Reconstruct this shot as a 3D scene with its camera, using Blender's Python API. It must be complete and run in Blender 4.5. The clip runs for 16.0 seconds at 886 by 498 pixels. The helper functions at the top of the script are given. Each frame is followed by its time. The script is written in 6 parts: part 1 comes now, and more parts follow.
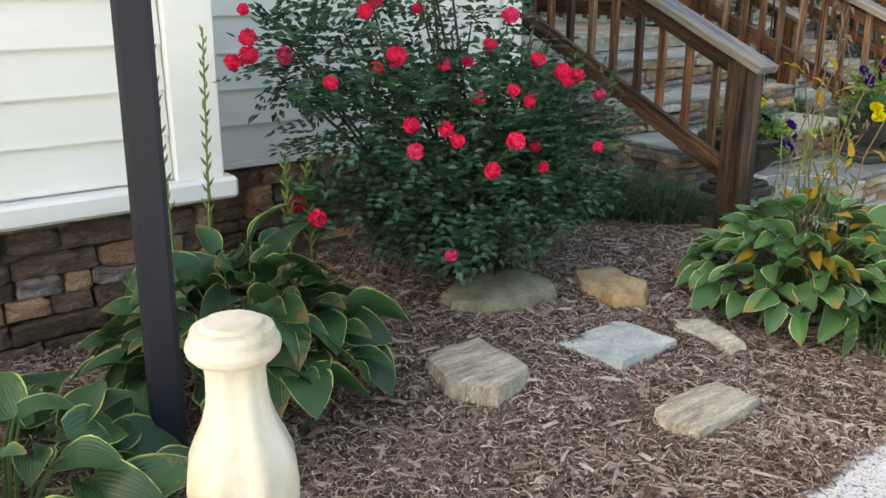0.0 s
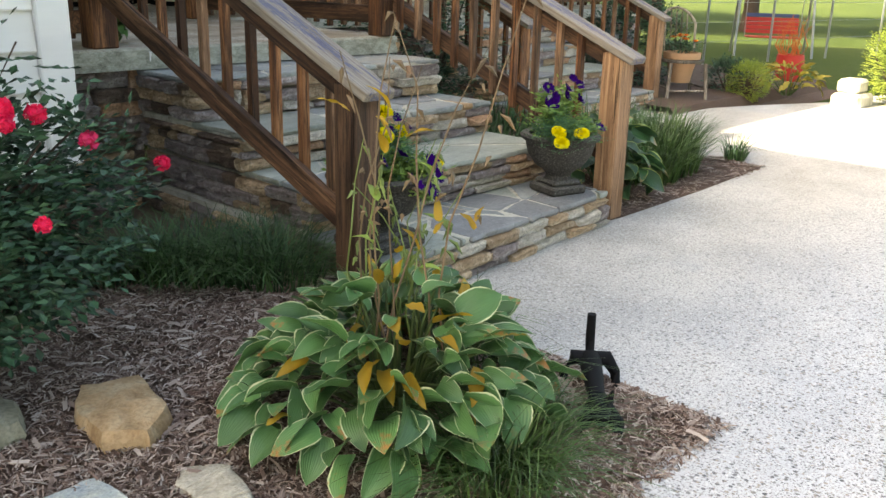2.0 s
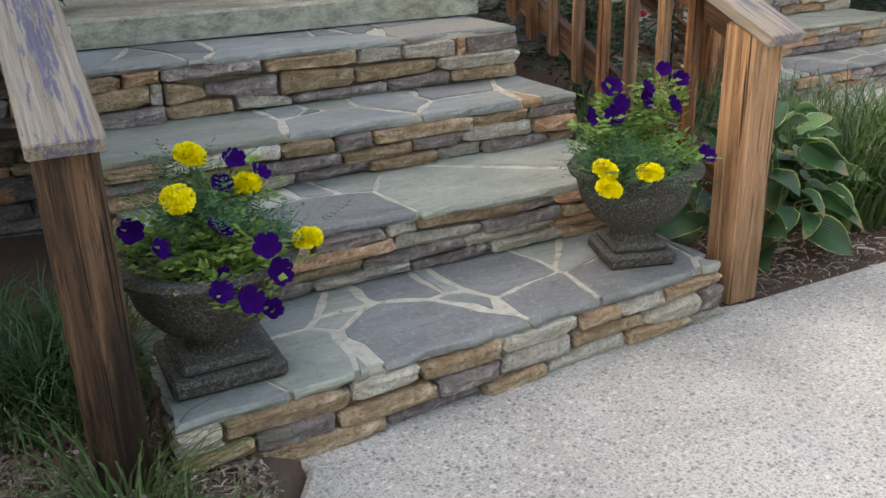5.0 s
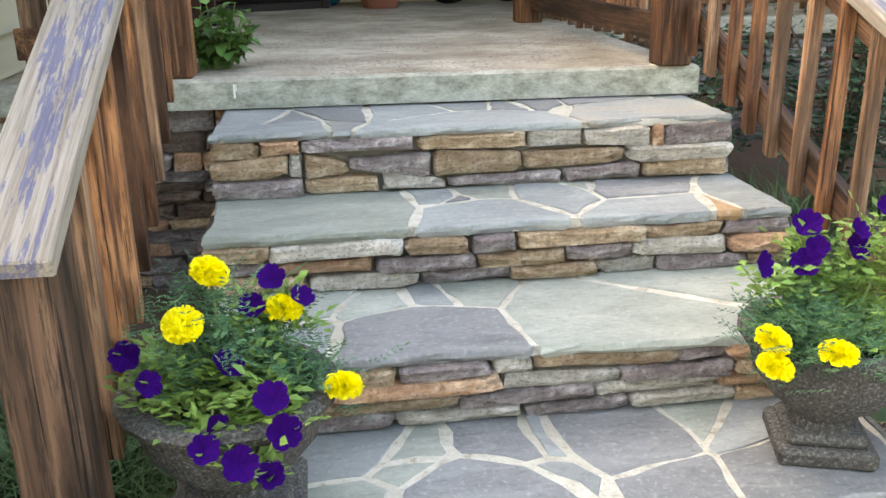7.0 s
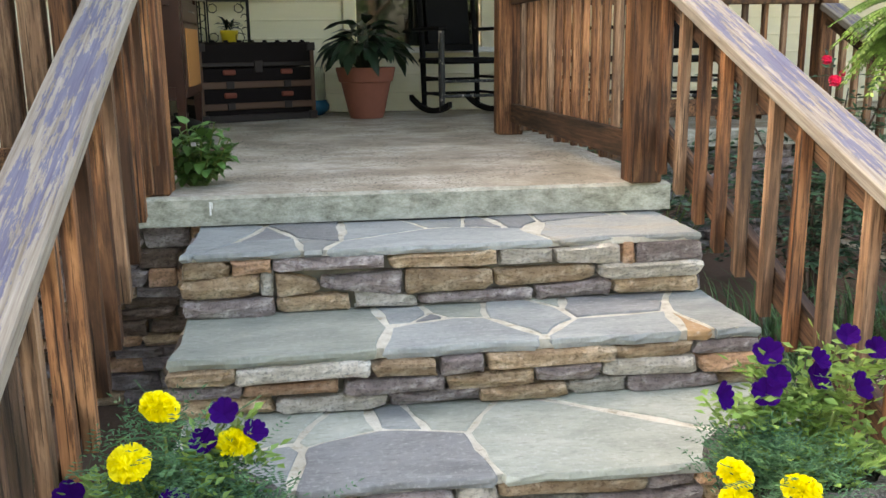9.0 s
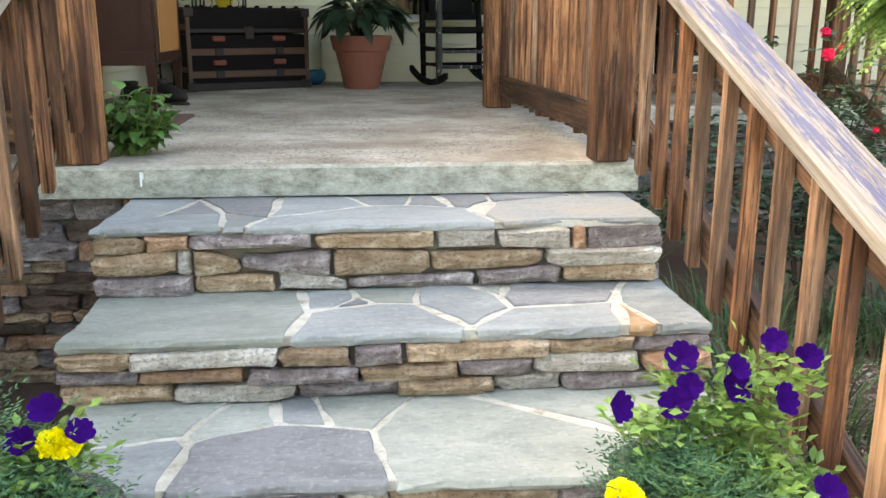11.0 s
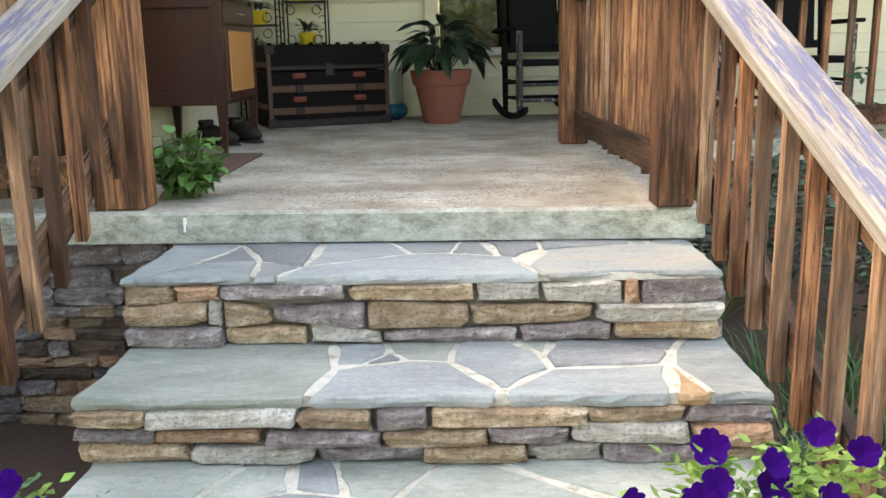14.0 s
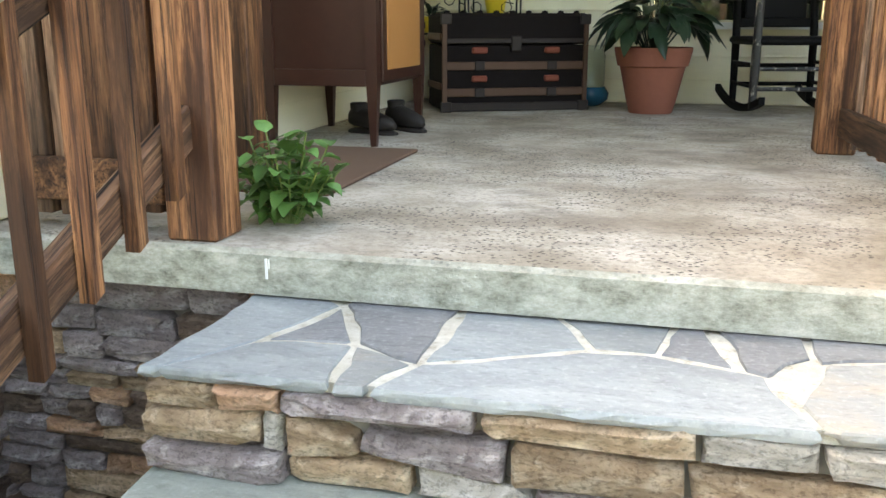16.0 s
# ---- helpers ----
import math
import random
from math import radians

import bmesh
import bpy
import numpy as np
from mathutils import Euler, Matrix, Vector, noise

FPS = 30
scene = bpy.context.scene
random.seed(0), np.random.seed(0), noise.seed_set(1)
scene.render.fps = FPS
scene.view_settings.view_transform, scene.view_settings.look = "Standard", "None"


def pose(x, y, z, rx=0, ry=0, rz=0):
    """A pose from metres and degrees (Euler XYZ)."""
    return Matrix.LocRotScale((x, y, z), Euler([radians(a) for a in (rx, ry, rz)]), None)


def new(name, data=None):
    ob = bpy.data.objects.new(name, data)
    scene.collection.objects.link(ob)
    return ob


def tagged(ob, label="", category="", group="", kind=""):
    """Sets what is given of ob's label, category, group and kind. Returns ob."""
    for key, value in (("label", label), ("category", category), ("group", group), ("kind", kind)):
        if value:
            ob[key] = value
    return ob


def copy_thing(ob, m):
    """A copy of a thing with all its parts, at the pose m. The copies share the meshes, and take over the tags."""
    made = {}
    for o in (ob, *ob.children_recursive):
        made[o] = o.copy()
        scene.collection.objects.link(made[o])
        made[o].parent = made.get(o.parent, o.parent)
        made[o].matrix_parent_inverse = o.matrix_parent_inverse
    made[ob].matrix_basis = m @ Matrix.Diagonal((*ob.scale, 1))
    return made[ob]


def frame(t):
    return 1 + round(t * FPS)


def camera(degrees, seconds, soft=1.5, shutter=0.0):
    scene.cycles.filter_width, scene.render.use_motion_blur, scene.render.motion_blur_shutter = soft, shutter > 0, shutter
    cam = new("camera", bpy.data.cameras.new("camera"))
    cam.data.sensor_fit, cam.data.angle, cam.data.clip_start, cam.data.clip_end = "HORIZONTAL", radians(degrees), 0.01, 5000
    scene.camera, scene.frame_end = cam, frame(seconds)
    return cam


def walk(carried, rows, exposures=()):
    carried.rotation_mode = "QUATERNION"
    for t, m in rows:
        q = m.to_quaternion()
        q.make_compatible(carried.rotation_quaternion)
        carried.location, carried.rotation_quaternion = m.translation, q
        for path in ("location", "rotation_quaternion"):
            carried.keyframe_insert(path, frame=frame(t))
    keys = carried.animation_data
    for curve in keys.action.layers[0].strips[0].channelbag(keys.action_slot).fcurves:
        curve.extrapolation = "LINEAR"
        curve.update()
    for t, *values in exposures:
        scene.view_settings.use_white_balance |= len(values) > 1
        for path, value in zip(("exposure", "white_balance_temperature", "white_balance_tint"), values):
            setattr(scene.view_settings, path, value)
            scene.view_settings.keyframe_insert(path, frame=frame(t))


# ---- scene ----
cam = camera(53.1, 16.0)
METRES, EYE, TILT, LEAN, TURN = 6.6, 1.3, 0.0, 0.0, -36.0
ROWS = [
    (0.0, 0.0, 0.0, 0.0, 0.02, -17.39, -0.05),
    (0.5, 0.0387, 0.0296, 0.0013, -4.53, -17.41, -0.19),
    (1.0, 0.0739, 0.073, 0.001, -8.57, -17.63, 0.79),
    (1.5, 0.1171, 0.111, -0.0009, -11.31, -17.72, 0.58),
    (2.0, 0.1696, 0.148, 0.0013, -10.69, -17.58, -1.39),
    (2.5, 0.2192, 0.1926, 0.0001, -10.13, -17.34, -0.8),
    (3.0, 0.2717, 0.2304, -0.0033, -6.77, -18.36, -1.48),
    (3.5, 0.3152, 0.271, -0.0017, -0.07, -18.22, -0.59),
    (6.0, 0.3897, 0.4759, -0.0027, 17.2, -22.55, 1.1),
    (6.5, 0.4035, 0.496, 0.0034, 24.62, -20.25, 0.47),
    (7.0, 0.4091, 0.5061, 0.0052, 28.22, -19.0, 0.71),
    (7.5, 0.4103, 0.5093, 0.0059, 29.62, -17.46, 1.09),
    (8.0, 0.4125, 0.509, 0.0105, 29.85, -14.87, 0.95),
    (8.5, 0.4153, 0.5097, 0.0151, 29.05, -12.92, 0.71),
    (9.0, 0.4185, 0.5144, 0.0156, 27.94, -12.79, 0.65),
    (11.5, 0.4568, 0.5783, 0.0104, 31.74, -14.65, 0.1),
    (12.0, 0.4709, 0.5812, 0.0133, 32.51, -12.94, 0.53),
    (12.5, 0.4781, 0.5849, 0.0176, 30.31, -11.22, 0.8),
    (13.0, 0.4811, 0.5855, 0.0198, 30.15, -10.26, 0.88),
    (13.5, 0.4755, 0.59, 0.0175, 33.56, -11.7, 0.87),
    (14.0, 0.4568, 0.6063, 0.0158, 37.43, -12.64, 0.97),
    (14.5, 0.4259, 0.6337, 0.0205, 39.75, -11.88, 1.86),
    (15.0, 0.4063, 0.6632, 0.0162, 45.01, -13.03, 0.86),
    (15.5, 0.3874, 0.7009, 0.0197, 50.53, -13.03, -0.13),
    (16.0, 0.3526, 0.7341, 0.0152, 50.31, -14.28, 0.01),
]
EXPOSURES = [(0.0, 2.25, 7900, 6), (1.0, 2.52, 8000, 6), (2.5, 2.2, 8200, 6), (3.5, 2.05, 8300, 8), (6.0, 2.80, 8200, 10), (7.0, 3.32, 8300, 10), (7.7, 3.12, 8400, 10), (8.5, 2.98, 8400, 10), (9.0, 3.12, 8400, 10), (11.5, 3.45, 8200, 10), (13.0, 3.40, 8200, 10), (14.5, 3.55, 8300, 10), (15.0, 3.65, 8300, 10), (16.0, 3.82, 8500, 10)]
walk(cam, [(t, pose(0, 0, EYE, TILT, LEAN, TURN) @ pose(METRES * x, METRES * y, METRES * z, 90 + pitch, roll, yaw)) for t, x, y, z, yaw, pitch, roll in ROWS], EXPOSURES)

# ---- daylight: sun from behind the house, open sky in front ----
SUN_TO = Vector((-0.86, 0.50, 0.80)).normalized()
world = bpy.data.worlds.new("sky")
scene.world = world
world.use_nodes = True
wn = world.node_tree.nodes
sky = wn.new("ShaderNodeTexSky")
sky.sky_type, sky.sun_disc = "NISHITA", False
sky.sun_elevation = math.asin(SUN_TO.z)
sky.sun_rotation = math.atan2(SUN_TO.x, SUN_TO.y)
world.node_tree.links.new(sky.outputs[0], wn["Background"].inputs[0])
wn["Background"].inputs[1].default_value = 0.15
sky.dust_density, sky.ozone_density = 5.0, 0.6
sun = new("sun", bpy.data.lights.new("sun", "SUN"))
sun.data.energy, sun.data.angle, sun.data.color = 4.0, radians(0.5), (1.0, 0.93, 0.82)
sun.rotation_euler = SUN_TO.to_track_quat("Z", "Y").to_euler()


# ---- material tools ----
class Mat:
    """A node material: add() makes a node, wires sockets given as values and returns its first output."""

    def __init__(self, name, rough=0.7, metal=0.0, spec=0.5):
        self.m = bpy.data.materials.new(name)
        self.m.use_nodes = True
        self.t = self.m.node_tree
        self.p = self.t.nodes["Principled BSDF"]
        self.p.inputs["Roughness"].default_value = rough
        self.p.inputs["Metallic"].default_value = metal
        self.p.inputs["Specular IOR Level"].default_value = spec

    def add(self, kind, ins=(), out=0, operation=""):
        n = self.t.nodes.new("ShaderNode" + kind)
        if operation:
            n.operation = operation
        for k, v in dict(ins).items():
            self.put(n.inputs[k], v)
        return n.outputs[out]

    def put(self, socket, v):
        if isinstance(v, bpy.types.NodeSocket):
            self.t.links.new(v, socket)
        else:
            if socket.type == "RGBA" and len(v) == 3:
                v = (*v, 1)
            socket.default_value = v

    def coord(self, scale=(1, 1, 1), out=3):
        c = self.add("TexCoord", out=out)
        return self.add("Mapping", {"Vector": c, "Scale": scale})

    def noise(self, scale, vec=None, detail=6, rough=0.6, out=0, dist=0.0):
        return self.add("TexNoise", {"Vector": vec or self.coord(), "Scale": scale, "Detail": detail, "Roughness": rough, "Distortion": dist}, out)

    def ramp(self, fac, stops):
        n = self.t.nodes.new("ShaderNodeValToRGB")
        self.t.links.new(fac, n.inputs[0])
        e = n.color_ramp.elements
        while len(e) < len(stops):
            e.new(0.5)
        for el, (p, c) in zip(e, stops):
            el.position = p
            el.color = (c, c, c, 1) if isinstance(c, (int, float)) else (*c, 1)
        return n.outputs[0]

    def mix(self, fac, a, b, how="MIX"):
        n = self.t.nodes.new("ShaderNodeMix")
        n.data_type, n.blend_type = "RGBA", how
        for i, v in ((0, fac), (6, a), (7, b)):
            self.put(n.inputs[i], v)
        return n.outputs[2]

    def math(self, how, a, b=0.0):
        return self.add("Math", {0: a, 1: b}, operation=how)

    def rand(self):
        return self.add("ObjectInfo", out=5)

    def island(self):
        return self.add("NewGeometry", out=8)

    def done(self, color=None, height=None, bump=0.3, dist=0.01, rough=None, thin=0.0):
        if color is not None:
            self.put(self.p.inputs["Base Color"], color)
        if rough is not None:
            self.put(self.p.inputs["Roughness"], rough)
        if height is not None:
            b = self.add("Bump", {"Strength": bump, "Distance": dist, "Height": height})
            self.put(self.p.inputs["Normal"], b)
        if thin:
            tr = self.add("BsdfTranslucent", {"Color": color})
            mx = self.t.nodes.new("ShaderNodeMixShader")
            mx.inputs[0].default_value = thin
            self.t.links.new(self.p.outputs[0], mx.inputs[1])
            self.t.links.new(tr, mx.inputs[2])
            self.t.links.new(mx.outputs[0], self.t.nodes["Material Output"].inputs[0])
        return self.m


def vary(m, color, lo=0.8, hi=1.2, by=None):
    """The colour, lighter or darker from piece to piece."""
    f = m.ramp(by or m.rand(), [(0, lo), (1, hi)])
    return m.mix(1.0, color, f, "MULTIPLY")


def plain(name, c, rough=0.6, metal=0.0, grain=30.0, amount=0.25, bump=0.15, c2=None, spec=0.35):
    m = Mat(name, rough, metal, spec)
    n = m.noise(grain)
    big = m.noise(2.5, detail=3)
    dark = tuple(v * (1 - amount) for v in c)
    col = m.mix(n, dark, c)
    col = m.mix(m.ramp(big, [(0.35, 0.0), (0.7, 0.5)]), col, c2 or tuple(v * 0.75 for v in c))
    return m.done(col, n, bump, 0.004)


def stone_mat(name, c1, c2, c3):
    m = Mat(name, 0.85, spec=0.3)
    vec = m.coord((1, 1, 1.5))
    n = m.noise(8, vec, 8, 0.6)
    g = m.noise(75, vec, 5, 0.7)
    col = m.ramp(n, [(0.34, c1), (0.5, c2), (0.66, c3)])
    col = m.mix(m.ramp(g, [(0.38, 0.6), (0.5, 0.0)]), col, tuple(v * 0.5 for v in c1))
    col = m.mix(m.ramp(m.noise(28, vec, 6, 0.7), [(0.56, 0.0), (0.72, 0.55)]), col, tuple(min(1, v * 1.35) for v in c3))
    h = m.math("ADD", m.noise(11, m.coord((1, 1, 2.6)), 9, 0.66, dist=1.2), m.math("MULTIPLY", g, 0.14))
    return m.done(vary(m, col, 0.92, 1.5), h, 1.0, 0.055)


STONE = {
    "D": stone_mat("dark_brown_stone", (0.09, 0.06, 0.042), (0.16, 0.11, 0.08), (0.25, 0.19, 0.15)),
    "T": stone_mat("tan_stone", (0.27, 0.17, 0.095), (0.47, 0.335, 0.21), (0.66, 0.54, 0.39)),
    "O": stone_mat("russet_stone", (0.32, 0.17, 0.095), (0.50, 0.30, 0.18), (0.62, 0.44, 0.31)),
    "C": stone_mat("cream_stone", (0.34, 0.30, 0.23), (0.54, 0.49, 0.41), (0.68, 0.64, 0.58)),
    "P": stone_mat("plum_grey_stone", (0.17, 0.135, 0.125), (0.305, 0.25, 0.235), (0.54, 0.49, 0.46)),
    "G": stone_mat("grey_stone", (0.11, 0.11, 0.11), (0.19, 0.19, 0.18), (0.30, 0.29, 0.27)),
}


def flag_mat(name, c1, c2, c3):
    m = Mat(name, 0.6, spec=0.4)
    vec = m.coord((1, 2.2, 1))
    n = m.noise(3.5, vec, 6, 0.6, dist=0.6)
    col = m.ramp(n, [(0.3, c1), (0.5, c2), (0.75, c3)])
    g = m.noise(70, detail=3)
    col = m.mix(m.ramp(g, [(0.54, 0.0), (0.74, 0.36)]), col, (0.53, 0.54, 0.51))
    col = m.mix(m.ramp(m.noise(9, vec, 8, 0.7), [(0.58, 0.0), (0.74, 0.5)]), col, c3)
    col = m.mix(m.ramp(m.noise(30, vec, 5, 0.7), [(0.32, 0.45), (0.48, 0.0)]), col, tuple(v * 0.6 for v in c1))
    scuff = m.noise(5, m.coord((0.8, 5.0, 1)), 8, 0.75, dist=0.4)
    col = m.mix(m.ramp(scuff, [(0.56, 0.0), (0.70, 0.28)]), col, (0.46, 0.48, 0.45))
    h = m.math("ADD", m.noise(14, vec, 8, 0.68), m.math("MULTIPLY", g, 0.2))
    return m.done(vary(m, col, 0.86, 1.14), h, 0.6, 0.014, m.ramp(n, [(0.3, 0.5), (0.7, 0.72)]))


FLAG = {
    "B": flag_mat("bluestone", (0.20, 0.215, 0.215), (0.275, 0.295, 0.285), (0.38, 0.395, 0.375)),
    "E": flag_mat("green_flagstone", (0.225, 0.245, 0.205), (0.305, 0.325, 0.275), (0.42, 0.43, 0.37)),
    "V": flag_mat("violet_flagstone", (0.15, 0.152, 0.155), (0.205, 0.208, 0.208), (0.275, 0.278, 0.274)),
    "O": flag_mat("orange_stained_flagstone", (0.24, 0.15, 0.08), (0.36, 0.22, 0.11), (0.44, 0.33, 0.20)),
    "R": flag_mat("rusty_flagstone", (0.205, 0.22, 0.215), (0.275, 0.285, 0.27), (0.37, 0.315, 0.24)),
}
m = Mat("mortar", 0.95, spec=0.15)
n = m.noise(22, detail=8, rough=0.75)
col = m.ramp(n, [(0.34, (0.34, 0.30, 0.22)), (0.46, (0.56, 0.53, 0.44)), (0.66, (0.69, 0.665, 0.58))])
col = m.mix(m.ramp(m.noise(3.5, detail=5), [(0.50, 0.0), (0.68, 0.6)]), col, (0.36, 0.33, 0.25))
MORTAR = m.done(col, m.noise(70, detail=6, rough=0.7), 0.9, 0.010)
JOINT = plain("grey_joint", (0.30, 0.275, 0.23), 0.95, grain=40, amount=0.5, bump=0.6)
DARK_JOINT = plain("joint_shadow_mortar", (0.17, 0.15, 0.125), 0.95, grain=40, amount=0.4, bump=0.5)


def siding_mat(name, c):
    m = Mat(name, 0.45, spec=0.4)
    n = m.noise(4, m.coord((0.4, 0.4, 3)), 5)
    grain = m.noise(25, m.coord((0.3, 0.3, 6)), 4)
    col = m.mix(m.ramp(n, [(0.4, 0.0), (0.8, 0.28)]), c, tuple(v * 0.72 for v in c))
    return m.done(vary(m, col, 0.95, 1.02), grain, 0.08, 0.004)


SIDING = siding_mat("white_siding", (0.80, 0.80, 0.77))
# siding inside the porch: its warm light is put into a cream colour
WARM_SIDING = siding_mat("warm_lit_siding", (0.80, 0.74, 0.54))
TRIM = siding_mat("white_trim", (0.83, 0.83, 0.81))


def wood_mat(name, c1, c2, c3, axis=2, rough=0.65, lo=0.6, hi=1.35, stain=0.75):
    m = Mat(name, rough, spec=0.3)
    s = [26.0, 26.0, 26.0]
    s[axis] = 1.3
    vec = m.coord(tuple(s))
    shift = m.add("VectorMath", {0: vec, 1: m.add("CombineXYZ", {0: m.math("MULTIPLY", m.rand(), 40.0), 1: m.math("MULTIPLY", m.rand(), 23.0)})}, operation="ADD")
    n = m.noise(1.0, shift, 6, 0.65, dist=1.2)
    s2 = [5.0, 5.0, 5.0]
    s2[axis] = 0.8
    blotch = m.noise(1.6, m.coord(tuple(s2)), 6, 0.7)
    col = m.ramp(n, [(0.34, c1), (0.5, c2), (0.66, c3)])
    col = m.mix(m.ramp(blotch, [(0.46, 0.0), (0.58, stain)]), col, tuple(v * 0.35 for v in c1))
    fine = m.noise(3.4, shift, 6, 0.75)
    col = m.mix(m.ramp(fine, [(0.42, stain), (0.50, 0.0)]), col, tuple(v * 0.35 for v in c1))
    s3 = [90.0, 90.0, 90.0]
    s3[axis] = 1.6
    crack = m.ramp(m.noise(1.0, m.coord(tuple(s3)), 3, 0.5), [(0.33, 1.0), (0.37, 0.0)])
    col = m.mix(crack, col, tuple(v * 0.2 for v in c1))
    return m.done(vary(m, col, lo, hi), m.math("SUBTRACT", n, crack), 0.6, 0.006)


WOOD = wood_mat("stained_wood", (0.085, 0.034, 0.017), (0.225, 0.096, 0.041), (0.42, 0.20, 0.09))
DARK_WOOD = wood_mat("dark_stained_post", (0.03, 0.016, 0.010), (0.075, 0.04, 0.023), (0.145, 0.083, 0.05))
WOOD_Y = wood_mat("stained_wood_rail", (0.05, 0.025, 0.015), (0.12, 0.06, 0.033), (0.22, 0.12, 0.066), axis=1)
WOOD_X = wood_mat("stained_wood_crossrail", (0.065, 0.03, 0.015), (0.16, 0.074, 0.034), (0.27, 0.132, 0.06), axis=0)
PALE_WOOD = wood_mat("pale_cedar_post", (0.20, 0.108, 0.058), (0.35, 0.195, 0.105), (0.50, 0.305, 0.175), lo=0.85, hi=1.2, stain=0.4)
WEATHERED = wood_mat("weathered_baluster", (0.10, 0.055, 0.032), (0.235, 0.130, 0.074), (0.42, 0.26, 0.155), lo=0.7, hi=1.25, stain=0.62)

m = Mat("flaking_paint_on_wood", 0.65, spec=0.25)
n = m.noise(1.6, m.coord((24, 2.6, 24)), 8, 0.72, dist=0.3)
crack = m.noise(2.4, m.coord((60, 5.0, 60)), 6, 0.75)
grain = m.noise(3.0, m.coord((44, 1.1, 44)), 6, 0.7)
large = m.noise(1.3, m.coord((1.6, 1.0, 1.6)), 2)
across = m.math("ABSOLUTE", m.add("SeparateXYZ", {0: m.coord()}))
bare = m.ramp(grain, [(0.3, (0.13, 0.10, 0.078)), (0.5, (0.24, 0.208, 0.17)), (0.75, (0.36, 0.33, 0.295))])
paint = m.ramp(grain, [(0.3, (0.070, 0.066, 0.108)), (0.7, (0.155, 0.155, 0.215))])
level = m.math("ADD", m.math("ADD", m.math("MULTIPLY", n, 0.55), m.math("MULTIPLY", crack, 0.30)), m.math("MULTIPLY", large, 0.35))
level = m.math("SUBTRACT", level, m.math("MULTIPLY", m.ramp(across, [(0.045, 0.0), (0.072, 1.0)]), 0.10))
mask = m.ramp(level, [(0.590, 0.0), (0.606, 1.0)])
FLAKED = m.done(m.mix(mask, bare, paint), m.math("ADD", grain, mask), 0.5, 0.004)

m = Mat("porch_concrete", 0.8)
n = m.noise(2.2, detail=8, rough=0.65)
pit = m.add("TexVoronoi", {"Vector": m.coord((58, 66, 60)), "Scale": 1.0})
spots = m.math("MULTIPLY", m.ramp(pit, [(0.24, 1.0), (0.33, 0.0)]), m.ramp(m.noise(2.6), [(0.44, 0.0), (0.54, 1.0)]))
col = m.ramp(n, [(0.30, (0.20, 0.165, 0.12)), (0.45, (0.35, 0.30, 0.23)), (0.64, (0.54, 0.495, 0.415))])
streak = m.noise(3, m.coord((1.0, 1.7, 1)), 8, 0.7)
col = m.mix(m.ramp(streak, [(0.5, 0.0), (0.66, 0.75)]), col, (0.20, 0.165, 0.125))
col = m.mix(m.ramp(m.noise(55, detail=6, rough=0.75), [(0.40, 0.45), (0.52, 0.0)]), col, (0.16, 0.135, 0.10))
col = m.mix(spots, col, (0.06, 0.05, 0.04))
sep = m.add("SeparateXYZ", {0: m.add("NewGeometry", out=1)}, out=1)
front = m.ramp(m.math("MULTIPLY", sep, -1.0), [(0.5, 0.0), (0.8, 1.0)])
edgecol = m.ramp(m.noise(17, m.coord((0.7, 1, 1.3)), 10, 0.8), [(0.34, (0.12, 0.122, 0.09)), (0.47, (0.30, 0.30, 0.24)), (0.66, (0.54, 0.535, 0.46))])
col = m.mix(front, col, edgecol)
CONCRETE = m.done(col, m.math("SUBTRACT", m.noise(45, detail=6), m.math("MULTIPLY", spots, 0.6)), 0.35, 0.008)


# exposed aggregate, bluish with clear pebbles away from the steps, tan towards them
m = Mat("aggregate_concrete", 0.75)
patch = m.noise(1.7, detail=7, rough=0.65)
along = m.add("SeparateXYZ", {0: m.coord()}, out=1)
# worn blends by position and noise: bluish out in front, tan by the steps
worn = m.add("MapRange", {0: m.math("ADD", along, m.math("MULTIPLY", patch, 1.2)), 1: 1.5, 2: 2.7})
front_tone = m.mix(m.ramp(patch, [(0.36, 0.0), (0.62, 1.0)]), (0.48, 0.495, 0.515), (0.60, 0.61, 0.625))
old = m.mix(m.ramp(patch, [(0.36, 0.0), (0.62, 1.0)]), (0.36, 0.342, 0.305), (0.51, 0.495, 0.455))
col = m.mix(worn, front_tone, old)
for scale, cut, share in ((64, 0.60, 0.40), (125, 0.45, 0.36)):
    dist = m.add("TexVoronoi", {"Vector": m.coord((1, 1, 0.2)), "Scale": scale})
    cell = m.add("TexVoronoi", {"Vector": m.coord((1, 1, 0.2)), "Scale": scale}, out=1)
    pick = m.ramp(m.add("SeparateXYZ", {0: cell}), [(cut, 0.0), (cut + 0.03, 1.0)])
    inside = m.ramp(dist, [(share - 0.06, 1.0), (share + 0.06, 0.0)])
    pebble = m.ramp(m.add("SeparateXYZ", {0: cell}, out=1), [(0.0, (0.06, 0.065, 0.08)), (0.55, (0.19, 0.185, 0.185)), (0.85, (0.34, 0.29, 0.25))])
    fade = m.math("SUBTRACT", 1.0, m.math("MULTIPLY", worn, 0.35))
    col = m.mix(m.math("MULTIPLY", m.math("MULTIPLY", inside, pick), fade), col, pebble)
fine = m.noise(130, detail=3, rough=0.7)
col = m.mix(m.ramp(fine, [(0.38, 0.7), (0.48, 0.0)]), col, (0.15, 0.14, 0.13))
col = m.mix(m.ramp(m.noise(60, detail=3), [(0.55, 0.0), (0.68, 0.6)]), col, (0.74, 0.73, 0.71))
col = m.mix(m.ramp(m.noise(0.8, detail=4), [(0.60, 0.0), (0.72, 0.4)]), col, (0.36, 0.39, 0.44))
